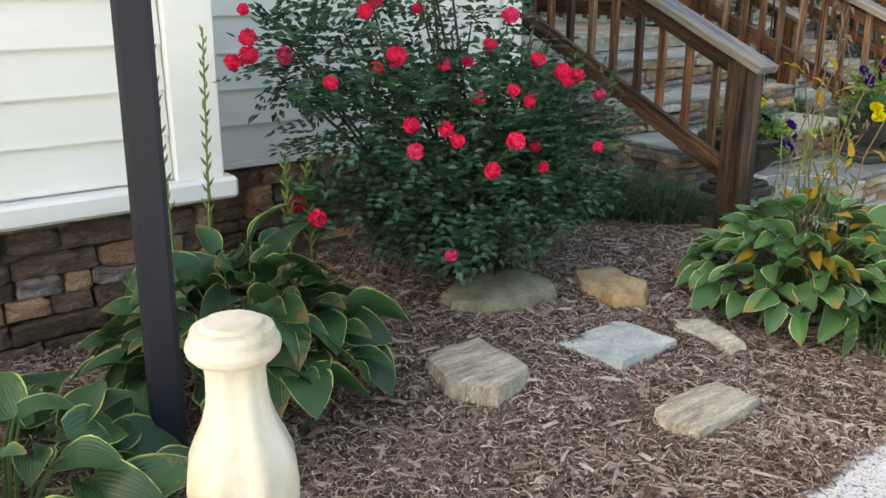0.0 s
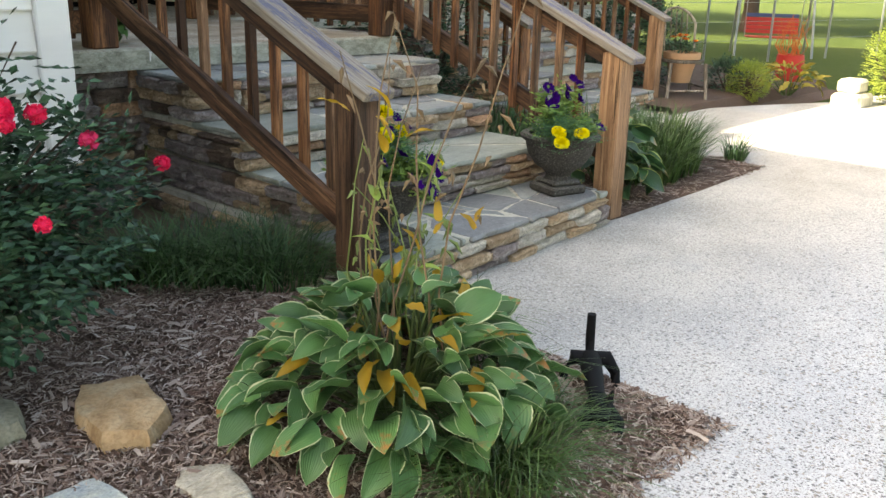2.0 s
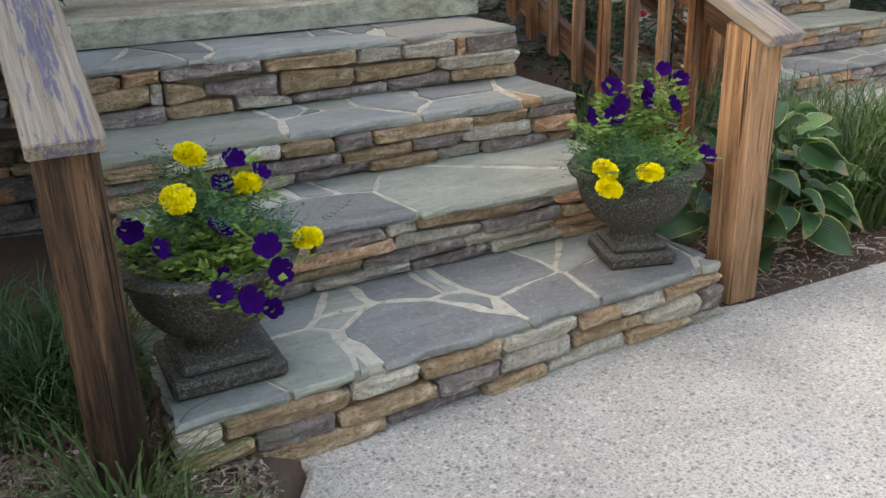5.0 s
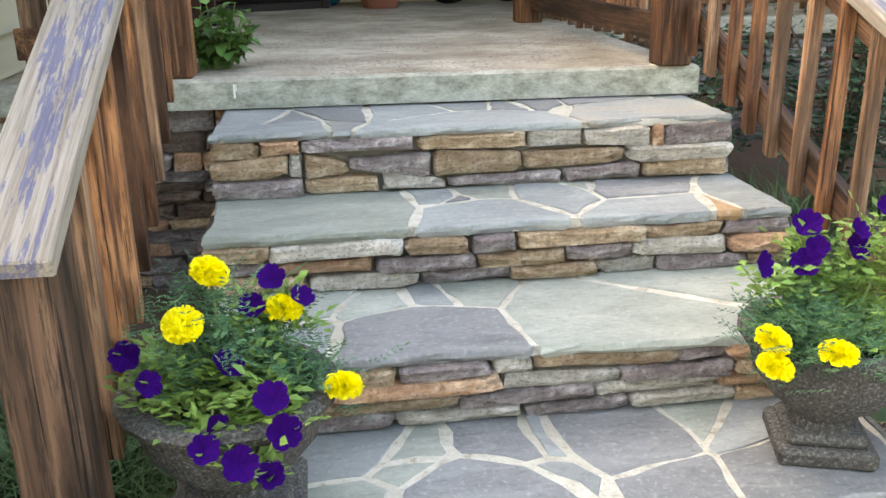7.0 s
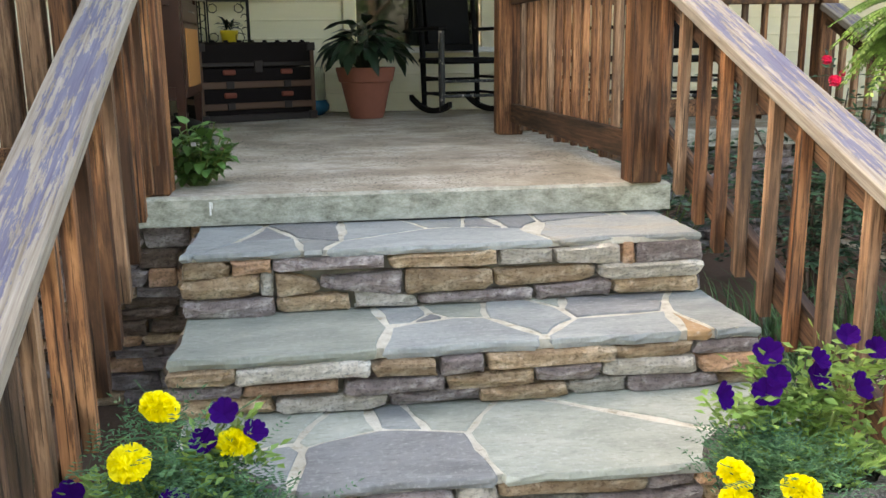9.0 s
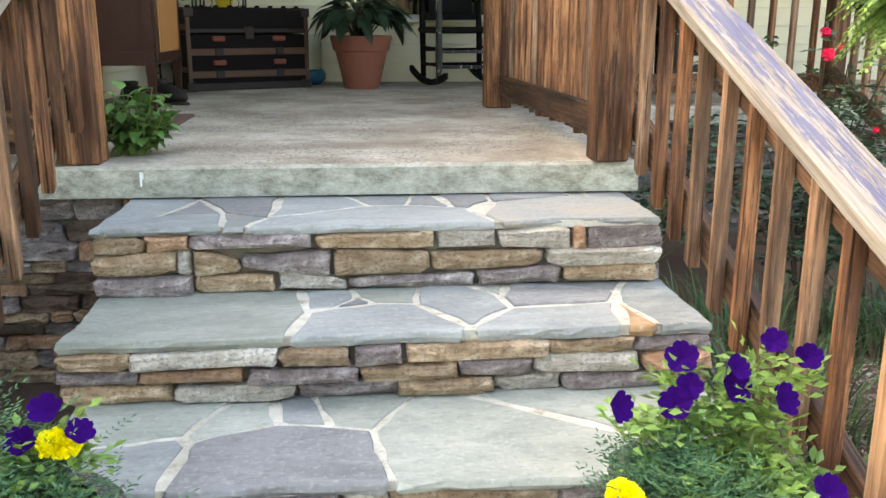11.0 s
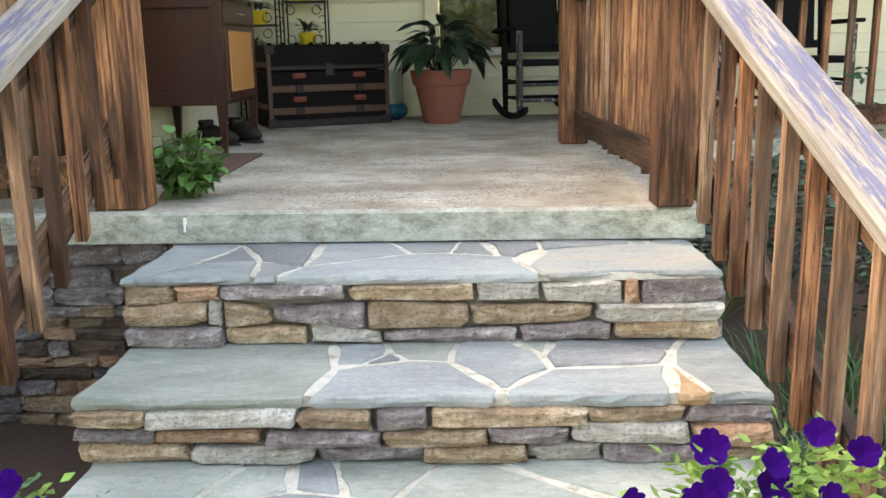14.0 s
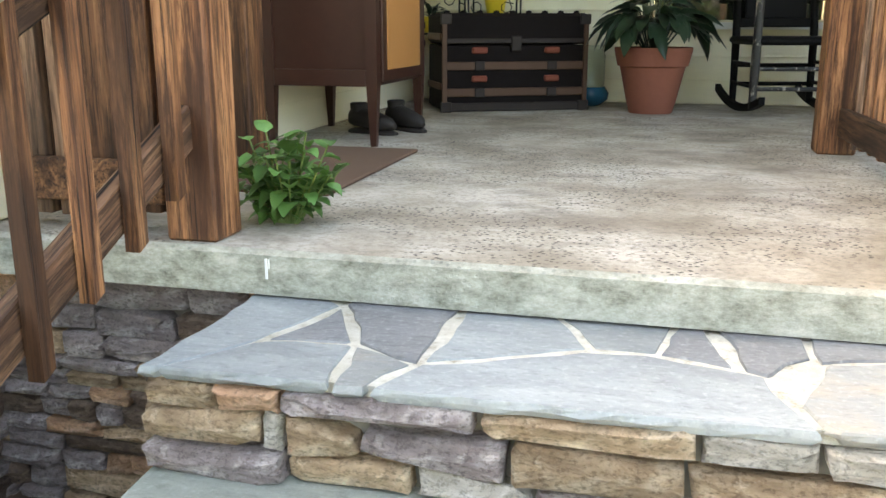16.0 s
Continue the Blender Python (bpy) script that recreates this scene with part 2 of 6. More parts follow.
WALK = m.done(col, fine, 0.4, 0.006)

SOIL = plain("dark_mulch_soil", (0.15, 0.098, 0.07), 0.95, grain=55, amount=0.7, bump=1.0, c2=(0.085, 0.05, 0.035))
m = Mat("mulch_chips", 0.9, spec=0.2)
col = m.ramp(m.island(), [(0.0, (0.085, 0.052, 0.040)), (0.4, (0.205, 0.142, 0.116)), (0.75, (0.36, 0.285, 0.24)), (1.0, (0.54, 0.475, 0.42))])
CHIPS = m.done(m.mix(m.ramp(m.noise(1.2, detail=3), [(0.35, 0.0), (0.65, 0.6)]), col, m.mix(0.5, col, (0.060, 0.030, 0.019))))


def leaf_mat(name, c, lo=0.6, hi=1.35, rough=0.45, thin=0.22, by="island", c2=None):
    m = Mat(name, rough, spec=0.4)
    by = m.island() if by == "island" else m.rand()
    n = m.noise(6, detail=3)
    col = m.mix(m.ramp(n, [(0.35, 0.0), (0.7, 0.6)]), c, c2 or (c[0] * 1.5, c[1] * 1.2, c[2] * 0.8))
    return m.done(vary(m, col, lo, hi, by), thin=thin)


ROSE_LEAF = leaf_mat("rose_leaf", (0.027, 0.068, 0.035), 0.35, 1.9, 0.42, 0.12, c2=(0.042, 0.098, 0.057))
GRASS = leaf_mat("liriope_blade", (0.038, 0.085, 0.034), 0.4, 2.2)
TUFT = leaf_mat("pale_grass_blade", (0.05, 0.10, 0.032), 0.5, 1.6)
PETUNIA_LEAF = leaf_mat("petunia_leaf", (0.17, 0.30, 0.08), 0.6, 1.3, 0.55, 0.3)
MARIGOLD_LEAF = leaf_mat("marigold_leaf", (0.075, 0.185, 0.10), 0.6, 1.35, 0.55, 0.25)
FERN_LEAF = leaf_mat("fern_leaf", (0.13, 0.25, 0.055), 0.6, 1.35, 0.5, 0.3)
HERB_LEAF = leaf_mat("herb_leaf", (0.10, 0.21, 0.06), 0.6, 1.3, 0.5, 0.3)
LILY_LEAF = leaf_mat("dark_glossy_leaf", (0.016, 0.035, 0.02), 0.5, 1.5, 0.3, 0.1)
BOX_LEAF = leaf_mat("light_box_leaf", (0.26, 0.35, 0.07), 0.6, 1.25, 0.5, 0.3)
GOLD_LEAF = leaf_mat("golden_hosta_leaf", (0.30, 0.27, 0.04), 0.6, 1.25, 0.5, 0.3, c2=(0.35, 0.17, 0.03))
TREE_LEAF = leaf_mat("tree_leaf", (0.05, 0.10, 0.025), 0.5, 1.5, 0.5, 0.25)
STALK = leaf_mat("dry_stalk", (0.17, 0.125, 0.08), 0.6, 1.2, 0.8, 0.0)
GREEN_STALK = leaf_mat("green_stalk", (0.13, 0.19, 0.06), 0.7, 1.3, 0.6, 0.1)
# shade inside the leaf clump is put into this darker stalk green
DEEP_STALK = leaf_mat("shaded_leaf_stalk", (0.06, 0.10, 0.035), 0.7, 1.3, 0.6, 0.1)
YELLOW_LEAF = leaf_mat("yellowed_leaf", (0.52, 0.30, 0.025), 0.6, 1.15, 0.55, 0.3, by="object", c2=(0.35, 0.36, 0.06))


def hosta_mat(name, green, rim, brown):
    """UV runs along the leaf in v and across it in u: pale margin, ribs, browned tips on some leaves."""
    m = Mat(name, 0.42, spec=0.45)
    uv = m.add("SeparateXYZ", {0: m.add("TexCoord", out=2)})
    vv = m.add("SeparateXYZ", {0: m.add("TexCoord", out=2)}, out=1)
    a = m.math("ABSOLUTE", m.math("SUBTRACT", uv, 0.5))
    n = m.noise(14, detail=4)
    e = m.math("ADD", a, m.math("MULTIPLY", m.math("SUBTRACT", n, 0.5), 0.15))
    rib = m.math("SINE", m.math("MULTIPLY", a, 75.0))
    g = m.mix(m.ramp(m.noise(5, detail=2), [(0.35, 0.0), (0.7, 0.7)]), green, tuple(v * 1.6 for v in green))
    g = vary(m, g, 0.65, 1.35)
    col = m.mix(m.ramp(e, [(0.460, 0.0), (0.482, 1.0)]), g, rim)
    dry = m.math("MULTIPLY", m.ramp(m.rand(), [(0.68, 0.0), (0.86, 1.0)]), m.ramp(m.math("ADD", vv, m.math("MULTIPLY", m.math("SUBTRACT", m.noise(22, detail=3), 0.5), 2.2)), [(0.70, 0.0), (0.95, 1.0)]))
    col = m.mix(m.math("MULTIPLY", dry, brown), col, m.mix(n, (0.20, 0.09, 0.03), (0.45, 0.22, 0.06)))
    return m.done(col, rib, 0.2, 0.004, thin=0.15)


HOSTA = hosta_mat("hosta_leaf", (0.066, 0.155, 0.050), (0.47, 0.52, 0.31), 1.0)
HOSTA_DARK = hosta_mat("dark_hosta_leaf", (0.026, 0.072, 0.026), (0.36, 0.43, 0.13), 0.5)

ROSE = plain("rose_petal", (0.78, 0.008, 0.085), 0.6, grain=60, amount=0.3, c2=(0.74, 0.008, 0.06))
PINK = plain("pink_rose_petal", (0.75, 0.03, 0.14), 0.5, grain=60, amount=0.3)
YELLOW = plain("marigold_petal", (0.95, 0.84, 0.02), 0.7, grain=90, amount=0.15, c2=(0.92, 0.76, 0.012))
PURPLE = plain("petunia_petal", (0.030, 0.002, 0.115), 0.9, grain=60, amount=0.5, c2=(0.018, 0.001, 0.065), spec=0.04)
ORANGE = plain("orange_petal", (0.75, 0.20, 0.02), 0.5)
BARK = plain("rose_cane", (0.08, 0.055, 0.04), 0.9)
PEAT = plain("potting_soil", (0.035, 0.028, 0.022), 0.95, grain=80, amount=0.6, bump=1.0)

m = Mat("cast_stone_urn", 0.9, spec=0.2)
sp = m.noise(140, detail=3)
col = m.ramp(sp, [(0.35, (0.022, 0.021, 0.019)), (0.55, (0.066, 0.062, 0.056)), (0.72, (0.21, 0.20, 0.185))])
# upward faces mixed lighter: light from above is painted into the urn colour
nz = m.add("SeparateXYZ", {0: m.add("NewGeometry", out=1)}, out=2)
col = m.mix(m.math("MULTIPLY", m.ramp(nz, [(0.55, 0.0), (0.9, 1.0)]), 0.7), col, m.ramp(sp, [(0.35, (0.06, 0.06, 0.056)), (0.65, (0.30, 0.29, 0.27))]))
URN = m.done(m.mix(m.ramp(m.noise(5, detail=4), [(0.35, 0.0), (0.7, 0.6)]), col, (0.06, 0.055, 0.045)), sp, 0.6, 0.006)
m = Mat("painted_cast_stone", 0.65)
n = m.noise(8, m.coord((1, 1, 0.35)), 6)
PEDESTAL = m.done(m.ramp(n, [(0.3, (0.26, 0.21, 0.12)), (0.42, (0.46, 0.42, 0.32)), (0.6, (0.60, 0.575, 0.49))]), m.noise(35, detail=5), 0.35, 0.006)
BLACK_POST = plain("dark_painted_metal", (0.012, 0.014, 0.025), 0.55, grain=20)
BLACK = plain("worn_black_paint", (0.008, 0.0075, 0.0075), 0.65, grain=15, amount=0.3, spec=0.08)
m = Mat("chipped_black_paint", 0.5)
WORN_BLACK = m.done(m.ramp(m.noise(26, m.coord((1, 1, 0.4)), 6, 0.7), [(0.56, (0.013, 0.012, 0.012)), (0.62, (0.42, 0.38, 0.33))]))
IRON = plain("wrought_iron", (0.012, 0.012, 0.013), 0.5, 0.3)
TERRA = plain("terracotta", (0.30, 0.10, 0.060), 0.8, grain=25, amount=0.3, c2=(0.25, 0.085, 0.055))
PALE_TERRA = plain("pale_terracotta", (0.50, 0.30, 0.17), 0.8, grain=25)
CABINET = plain("old_walnut_varnish", (0.062, 0.022, 0.013), 0.4, grain=12, amount=0.5, c2=(0.035, 0.013, 0.009))
TAN_PANEL = plain("tan_cane_panel", (0.46, 0.20, 0.06), 0.7, grain=120, amount=0.25)
ENAMEL = plain("white_enamel", (0.75, 0.74, 0.70), 0.25, grain=8, amount=0.1)
TRUNK_DARK = plain("blackened_trunk_canvas", (0.014, 0.010, 0.009), 0.8, grain=20, amount=0.4, spec=0.1)
TRUNK_SLAT = plain("trunk_wood_slat", (0.10, 0.048, 0.026), 0.6, grain=15)
TRUNK_TIN = plain("dull_trunk_tin", (0.035, 0.024, 0.019), 0.6, 0.2, grain=30, amount=0.5)
RUST = plain("rusted_trunk_clasp", (0.22, 0.055, 0.03), 0.7, grain=40)
YELLOW_POT = plain("yellow_glazed_pot", (0.72, 0.52, 0.04), 0.35)
BLUE = plain("blue_glazed_jar", (0.02, 0.13, 0.22), 0.2)
MATBROWN = plain("brown_door_mat", (0.17, 0.10, 0.065), 0.95, grain=220, amount=0.4, bump=0.6)
LEATHER = plain("dark_boot_leather", (0.030, 0.024, 0.02), 0.6)
REDPAINT = plain("red_paint", (0.50, 0.035, 0.03), 0.5)
BLUEPAINT = plain("blue_paint", (0.05, 0.08, 0.20), 0.6)
GREYWOOD = wood_mat("grey_weathered_wood", (0.16, 0.13, 0.10), (0.28, 0.235, 0.19), (0.40, 0.35, 0.29))
STEEL = plain("galvanised_steel", (0.30, 0.32, 0.33), 0.45, 0.6)
PINE_TRIM = plain("white_ceiling_board", (0.72, 0.70, 0.64), 0.6)
SHINGLE = plain("dark_shingle", (0.08, 0.075, 0.07), 0.9, grain=20)
GLASS = Mat("window_glass", 0.03, spec=0.9)
GLASS = GLASS.done((0.02, 0.025, 0.02))
CLEAR = Mat("clear_glass", 0.02)
CLEAR.p.inputs["Transmission Weight"].default_value = 1.0
CLEAR = CLEAR.done((0.85, 0.95, 0.93))
CAT_BLACK = plain("black_cast_figurine", (0.008, 0.008, 0.009), 0.7, grain=40, spec=0.12)
m = Mat("lawn", 0.95, spec=0.1)
n = m.noise(0.35, detail=4)
f = m.noise(40, detail=5, rough=0.8)
LAWN = m.done(m.mix(m.ramp(f, [(0.3, 0.0), (0.7, 1.0)]), m.mix(n, (0.03, 0.055, 0.013), (0.06, 0.08, 0.02)), m.mix(n, (0.06, 0.10, 0.022), (0.10, 0.12, 0.035))), f, 0.8, 0.03)


def rock_mat(name, c1, c2, c3, stretch=(1, 4, 1)):
    """Smooth bedded fieldstone with faint bands and lichen specks."""
    m = Mat(name, 0.8, spec=0.3)
    vec = m.coord(stretch, 3)
    n = m.noise(5, vec, 7, 0.6, dist=0.5)
    g = m.noise(90, detail=3)
    col = m.mix(m.ramp(g, [(0.4, 0.3), (0.55, 0.0)]), m.ramp(n, [(0.3, c1), (0.5, c2), (0.7, c3)]), tuple(v * 0.55 for v in c1))
    return m.done(col, m.math("ADD", n, m.math("MULTIPLY", g, 0.1)), 0.7, 0.03)


PALE_ROCK = rock_mat("pale_bed_stone", (0.32, 0.28, 0.21), (0.50, 0.46, 0.37), (0.62, 0.59, 0.50))
RIBBED_ROCK = rock_mat("ribbed_bed_stone", (0.24, 0.20, 0.15), (0.44, 0.39, 0.31), (0.60, 0.56, 0.47), (1.2, 9, 2))
GREEN_ROCK = rock_mat("greenish_bed_stone", (0.19, 0.18, 0.12), (0.29, 0.27, 0.19), (0.38, 0.36, 0.27), (2, 2, 1))
TAN_ROCK = rock_mat("tan_bed_stone", (0.30, 0.19, 0.095), (0.46, 0.32, 0.18), (0.54, 0.43, 0.28), (2, 2, 1))
BLUE_ROCK = rock_mat("blue_grey_bed_stone", (0.33, 0.38, 0.42), (0.47, 0.51, 0.48), (0.60, 0.61, 0.54), (2, 3, 1))

# ---- mesh tools ----
class Geo:
    """Collects vertices and faces for one mesh."""

    def __init__(self):
        self.v, self.f, self.uv = [], [], []

    def add(self, verts, faces, m=None):
        k = len(self.v)
        self.v += [tuple(m @ Vector(p)) if m else tuple(p) for p in verts]
        self.f += [tuple(i + k for i in f) for f in faces]
        return self

    def box(self, c, s, bevel=0.0, m=None):
        x, y, z = (d / 2 for d in s)
        b = min(bevel, x * 0.9, y * 0.9, z * 0.9)
        if b <= 0:
            vs = [(sx * x, sy * y, sz * z) for sz in (-1, 1) for sx, sy in ((-1, -1), (1, -1), (1, 1), (-1, 1))]
            fs = [(3, 2, 1, 0), (4, 5, 6, 7)] + [(i, (i + 1) % 4, (i + 1) % 4 + 4, i + 4) for i in range(4)]
        else:
            ring = lambda X, Y, z0: [(-X, -Y + b, z0), (-X + b, -Y, z0), (X - b, -Y, z0), (X, -Y + b, z0), (X, Y - b, z0), (X - b, Y, z0), (-X + b, Y, z0), (-X, Y - b, z0)]
            inner = lambda z0: [(-x + b, -y + b, z0), (-x + b, -y + b, z0), (x - b, -y + b, z0), (x - b, -y + b, z0), (x - b, y - b, z0), (x - b, y - b, z0), (-x + b, y - b, z0), (-x + b, y - b, z0)]
            vs = ring(x, y, -z + b) + ring(x, y, z - b)
            vs += [(-x + b, -y + b, -z), (x - b, -y + b, -z), (x - b, y - b, -z), (-x + b, y - b, -z)]
            vs += [(-x + b, -y + b, z), (x - b, -y + b, z), (x - b, y - b, z), (-x + b, y - b, z)]
            fs = [(i, (i + 1) % 8, (i + 1) % 8 + 8, i + 8) for i in range(8)]
            fs += [(19, 18, 17, 16), (20, 21, 22, 23)]
            for lo, q, flip in ((0, 16, True), (8, 20, False)):
                for j in range(4):
                    a, c2 = lo + (2 * j) % 8, lo + (2 * j + 1) % 8
                    d = lo + (2 * j + 2) % 8
                    t = (a, c2, q + j)
                    w = (c2, d, q + (j + 1) % 4, q + j)
                    fs += [t[::-1], w[::-1]] if flip else [t, w]
        vs = [(p[0] + c[0], p[1] + c[1], p[2] + c[2]) for p in vs]
        return self.add(vs, fs, m)

    def lathe(self, c, profile, seg=24, flute=0, depth=0.0, m=None, square=False):
        vs, fs = [], []
        for r, z in profile:
            for i in range(seg):
                a = 2 * math.pi * i / seg
                k = r * (1 + depth * math.cos(a * flute)) if flute else r
                vs.append((c[0] + k * math.cos(a), c[1] + k * math.sin(a), c[2] + z))
        for j in range(len(profile) - 1):
            for i in range(seg):
                i2 = (i + 1) % seg
                fs.append((j * seg + i, j * seg + i2, (j + 1) * seg + i2, (j + 1) * seg + i))
        fs.append(tuple(range(seg))[::-1])
        fs.append(tuple((len(profile) - 1) * seg + i for i in range(seg)))
        return self.add(vs, fs, m)

    def tube(self, pts, r, seg=6, m=None):
        """A round bar along points; r is one radius or one for each point."""
        rs = r if isinstance(r, (list, tuple)) else [r] * len(pts)
        pts = [Vector(p) for p in pts]
        vs, fs = [], []
        for j, p in enumerate(pts):
            d = (pts[min(j + 1, len(pts) - 1)] - pts[max(j - 1, 0)]).normalized()
            a = d.orthogonal().normalized() if abs(d.z) > 0.9 else d.cross(Vector((0, 0, 1))).normalized()
            b = d.cross(a)
            for i in range(seg):
                t = 2 * math.pi * i / seg
                vs.append(p + rs[j] * (a * math.cos(t) + b * math.sin(t)))
        for j in range(len(pts) - 1):
            for i in range(seg):
                i2 = (i + 1) % seg
                fs.append((j * seg + i, (j + 1) * seg + i, (j + 1) * seg + i2, j * seg + i2))
        fs.append(tuple(range(seg)))
        fs.append(tuple((len(pts) - 1) * seg + i for i in range(seg))[::-1])
        return self.add(vs, fs, m)

    def mesh(self, name, mat, smooth=False):
        me = bpy.data.meshes.new(name)
        me.from_pydata(self.v, [], self.f)
        me.materials.append(mat)
        if smooth:
            me.shade_smooth()
            me.set_sharp_from_angle(angle=radians(smooth if smooth is not True else 50))
        me.update()
        return me


def hang(ob, parent):
    """Makes ob a part of parent without moving it."""
    ob.parent = parent
    m = parent.matrix_basis.copy()
    if parent.parent:
        m = parent.parent.matrix_basis @ parent.matrix_parent_inverse @ m
        m = parent.parent.matrix_basis @ (parent.matrix_parent_inverse @ parent.matrix_basis)
    ob.matrix_parent_inverse = m.inverted()
    return ob


def part(name, geo, mat, parent=None, label="", smooth=False, at=None):
    """Links a mesh (or a Geo) as one object under a thing or a part."""
    me = geo.mesh(name, mat, smooth) if isinstance(geo, Geo) else geo
    ob = new(name, me)
    if at is not None:
        ob.matrix_basis = at
    if parent:
        hang(ob, parent)
    return tagged(ob, label)


def thing(name, at, label, category, group=""):
    ob = new(name)
    ob.empty_display_size = 0.1
    ob.matrix_basis = Matrix.Translation(at)
    return tagged(ob, label, category, group)


def setting(name, geo, mat, label, category, smooth=False):
    return tagged(part(name, geo, mat, None, label, smooth), label, category, "", "structure")


def smoothstep(a, b, x):
    t = max(0.0, min(1.0, (x - a) / (b - a)))
    return t * t * (3 - 2 * t)


rng = random.Random(7)


def block(w, h, d, seed, lean=(0.0, 0.0)):
    """A split ledge stone: w wide in x, h high in z, its face towards -y, d deep; lean tips its bed and its top."""
    r = random.Random(seed)
    j = lambda a: r.uniform(-a, a)
    n = 12
    power = r.uniform(5.0, 11.0)
    ring = []
    for i in range(n):
        a = 2 * math.pi * (i + 0.5) / n
        c, s = math.cos(a), math.sin(a)
        c, s = math.copysign(abs(c) ** (2 / power), c), math.copysign(abs(s) ** (2 / power), s)
        # ends keep most of the height, long sides wander a little
        x = w / 2 * c + j(min(0.008, w * 0.05))
        z = h / 2 * s + j(h * 0.09)
        tip = lean[1] if z > 0 else lean[0]
        ring.append((x, z + tip * x / w))
    q = min(0.009, h * 0.16)
    ledge = r.uniform(-0.004, 0.012)
    back = [(x, d, z) for x, z in ring]
    mid = [(x, q + j(0.004), z) for x, z in ring]
    fr = [(x * (1 - 1.6 * q / w) + j(0.004), j(0.007) - (ledge if z > 0 else -ledge * 0.5), z * (1 - 1.3 * q / h) + j(0.003)) for x, z in ring]
    c1, c2 = (-w * 0.24 + j(w * 0.08), -0.008 + j(0.006), j(h * 0.2)), (w * 0.24 + j(w * 0.08), -0.008 + j(0.006), j(h * 0.2))
    vs = back + mid + fr + [c1, c2]
    fs = [(a + i, a + (i + 1) % n, a + n + (i + 1) % n, a + n + i) for a in (0, n) for i in range(n)]
    L, R, o = 3 * n, 3 * n + 1, 2 * n
    for i in range(n):
        a, b = o + i, o + (i + 1) % n
        ca, cb = (R if math.cos(2 * math.pi * (k + 0.5) / n) > 0 else L for k in (i, i + 1))
        fs.append((a, b, ca) if ca == cb else (a, b, cb, ca))
    return Geo().add(vs, fs)


def rows_random(length, height, r, mix, course=0.055):
    """Courses of stones for a wall of that size: (x0, z0, w, h, kind)."""
    out, z = [], 0.0
    while z < height - 0.015:
        h = min(r.uniform(0.7, 1.35) * course, height - z)
        if height - z - h < 0.025:
            h = height - z
        x = -r.uniform(0, 0.15)
        while x < length:
            w = r.uniform(1.3, 5.2) * course
            a, b = max(x, 0), min(x + w, length)
            if b - a > 0.03:
                out.append((a, z, b - a, h, r.choice(mix)))
            x += w
        z += h
    return out


def rows_given(rows, length, height):
    """Courses from strings such as 'T103 O89': kinds and relative widths."""
    hs = height / len(rows)
    out = []
    for k, row in enumerate(rows[::-1]):
        items = [(s[0], float(s[1:])) for s in row.split()]
        total = sum(w for _, w in items)
        x = 0.0
        seam = lambda x, j: j * hs + (0.5 * hs * noise.noise((x * 4.3, j * 3.7, length * 9 + height * 31)) if 0 < j < len(rows) else 0.0)
        for kind, w in items:
            w = w / total * length
            b0, b1, t0, t1 = seam(x, k), seam(x + w, k), seam(x, k + 1), seam(x + w, k + 1)
            z0, z1 = (b0 + b1) / 2, (t0 + t1) / 2
            out.append((x, z0, w, z1 - z0, kind, (b1 - b0, t1 - t0)))
            x += w
    return out


def lay_stones(parent, stones, origin, turn, seed, depth=0.08, jut=0.012, gap=0.006):
    """Sets stones on a face that starts at origin and runs along its own x."""
    r = random.Random(seed)
    m0 = Matrix.Translation(origin) @ Matrix.Rotation(radians(turn), 4, "Z")
    for i, (x, z, w, h, kind, *lean) in enumerate(stones):
        me = block(w - gap, h - gap * 0.5, depth, seed * 997 + i, *lean).mesh("stone", STONE[kind], 26)
        at = m0 @ Matrix.Translation((x + w / 2, -r.uniform(0.1, 1.0) * jut, z + h / 2 + r.uniform(-0.002, 0.003))) @ Matrix.Rotation(r.uniform(-0.03, 0.03), 4, "Y") @ Matrix.Rotation(r.uniform(-0.05, 0.05), 4, "X")
        part("stone", me, STONE[kind], parent, at=at)


def clip(poly, p, n):
    """The part of a polygon on the side of p away from n."""
    out = []
    for i, a in enumerate(poly):
        b = poly[(i + 1) % len(poly)]
        da, db = (a[0] - p[0]) * n[0] + (a[1] - p[1]) * n[1], (b[0] - p[0]) * n[0] + (b[1] - p[1]) * n[1]
        if da <= 0:
            out.append(a)
        if da * db < 0:
            t = da / (da - db)
            out.append((a[0] + t * (b[0] - a[0]), a[1] + t * (b[1] - a[1])))
    return out


def flagstones(parent, seeds, corners, top, thick, seed, gap=0.0105):
    """Crazy paving on a four-cornered tread: each seed (along, back, reach, kind) claims the stone round it."""
    r = random.Random(seed)
    (x0, y0), (x1, y1), (x2, y2), (x3, y3) = corners

    def place(u, v):
        return ((x0 + (x1 - x0) * u) * (1 - v) + (x3 + (x2 - x3) * u) * v, (y0 + (y1 - y0) * u) * (1 - v) + (y3 + (y2 - y3) * u) * v)

    sites = [(*place(u, v), w, kind) for u, v, w, kind in seeds]
    for i, (ax, ay, aw, kind) in enumerate(sites):
        cell = list(corners)
        for j, (bx, by, bw, _) in enumerate(sites):
            if i == j or len(cell) < 3:
                continue
            d = math.hypot(bx - ax, by - ay)
            nx, ny = (bx - ax) / d, (by - ay) / d
            q = (d * d + aw - bw) / (2 * d)
            cell = clip(cell, (ax + nx * q, ay + ny * q), (nx, ny))
        if len(cell) > 2:
            slabstone(parent, cell, top, thick, kind, r, gap)


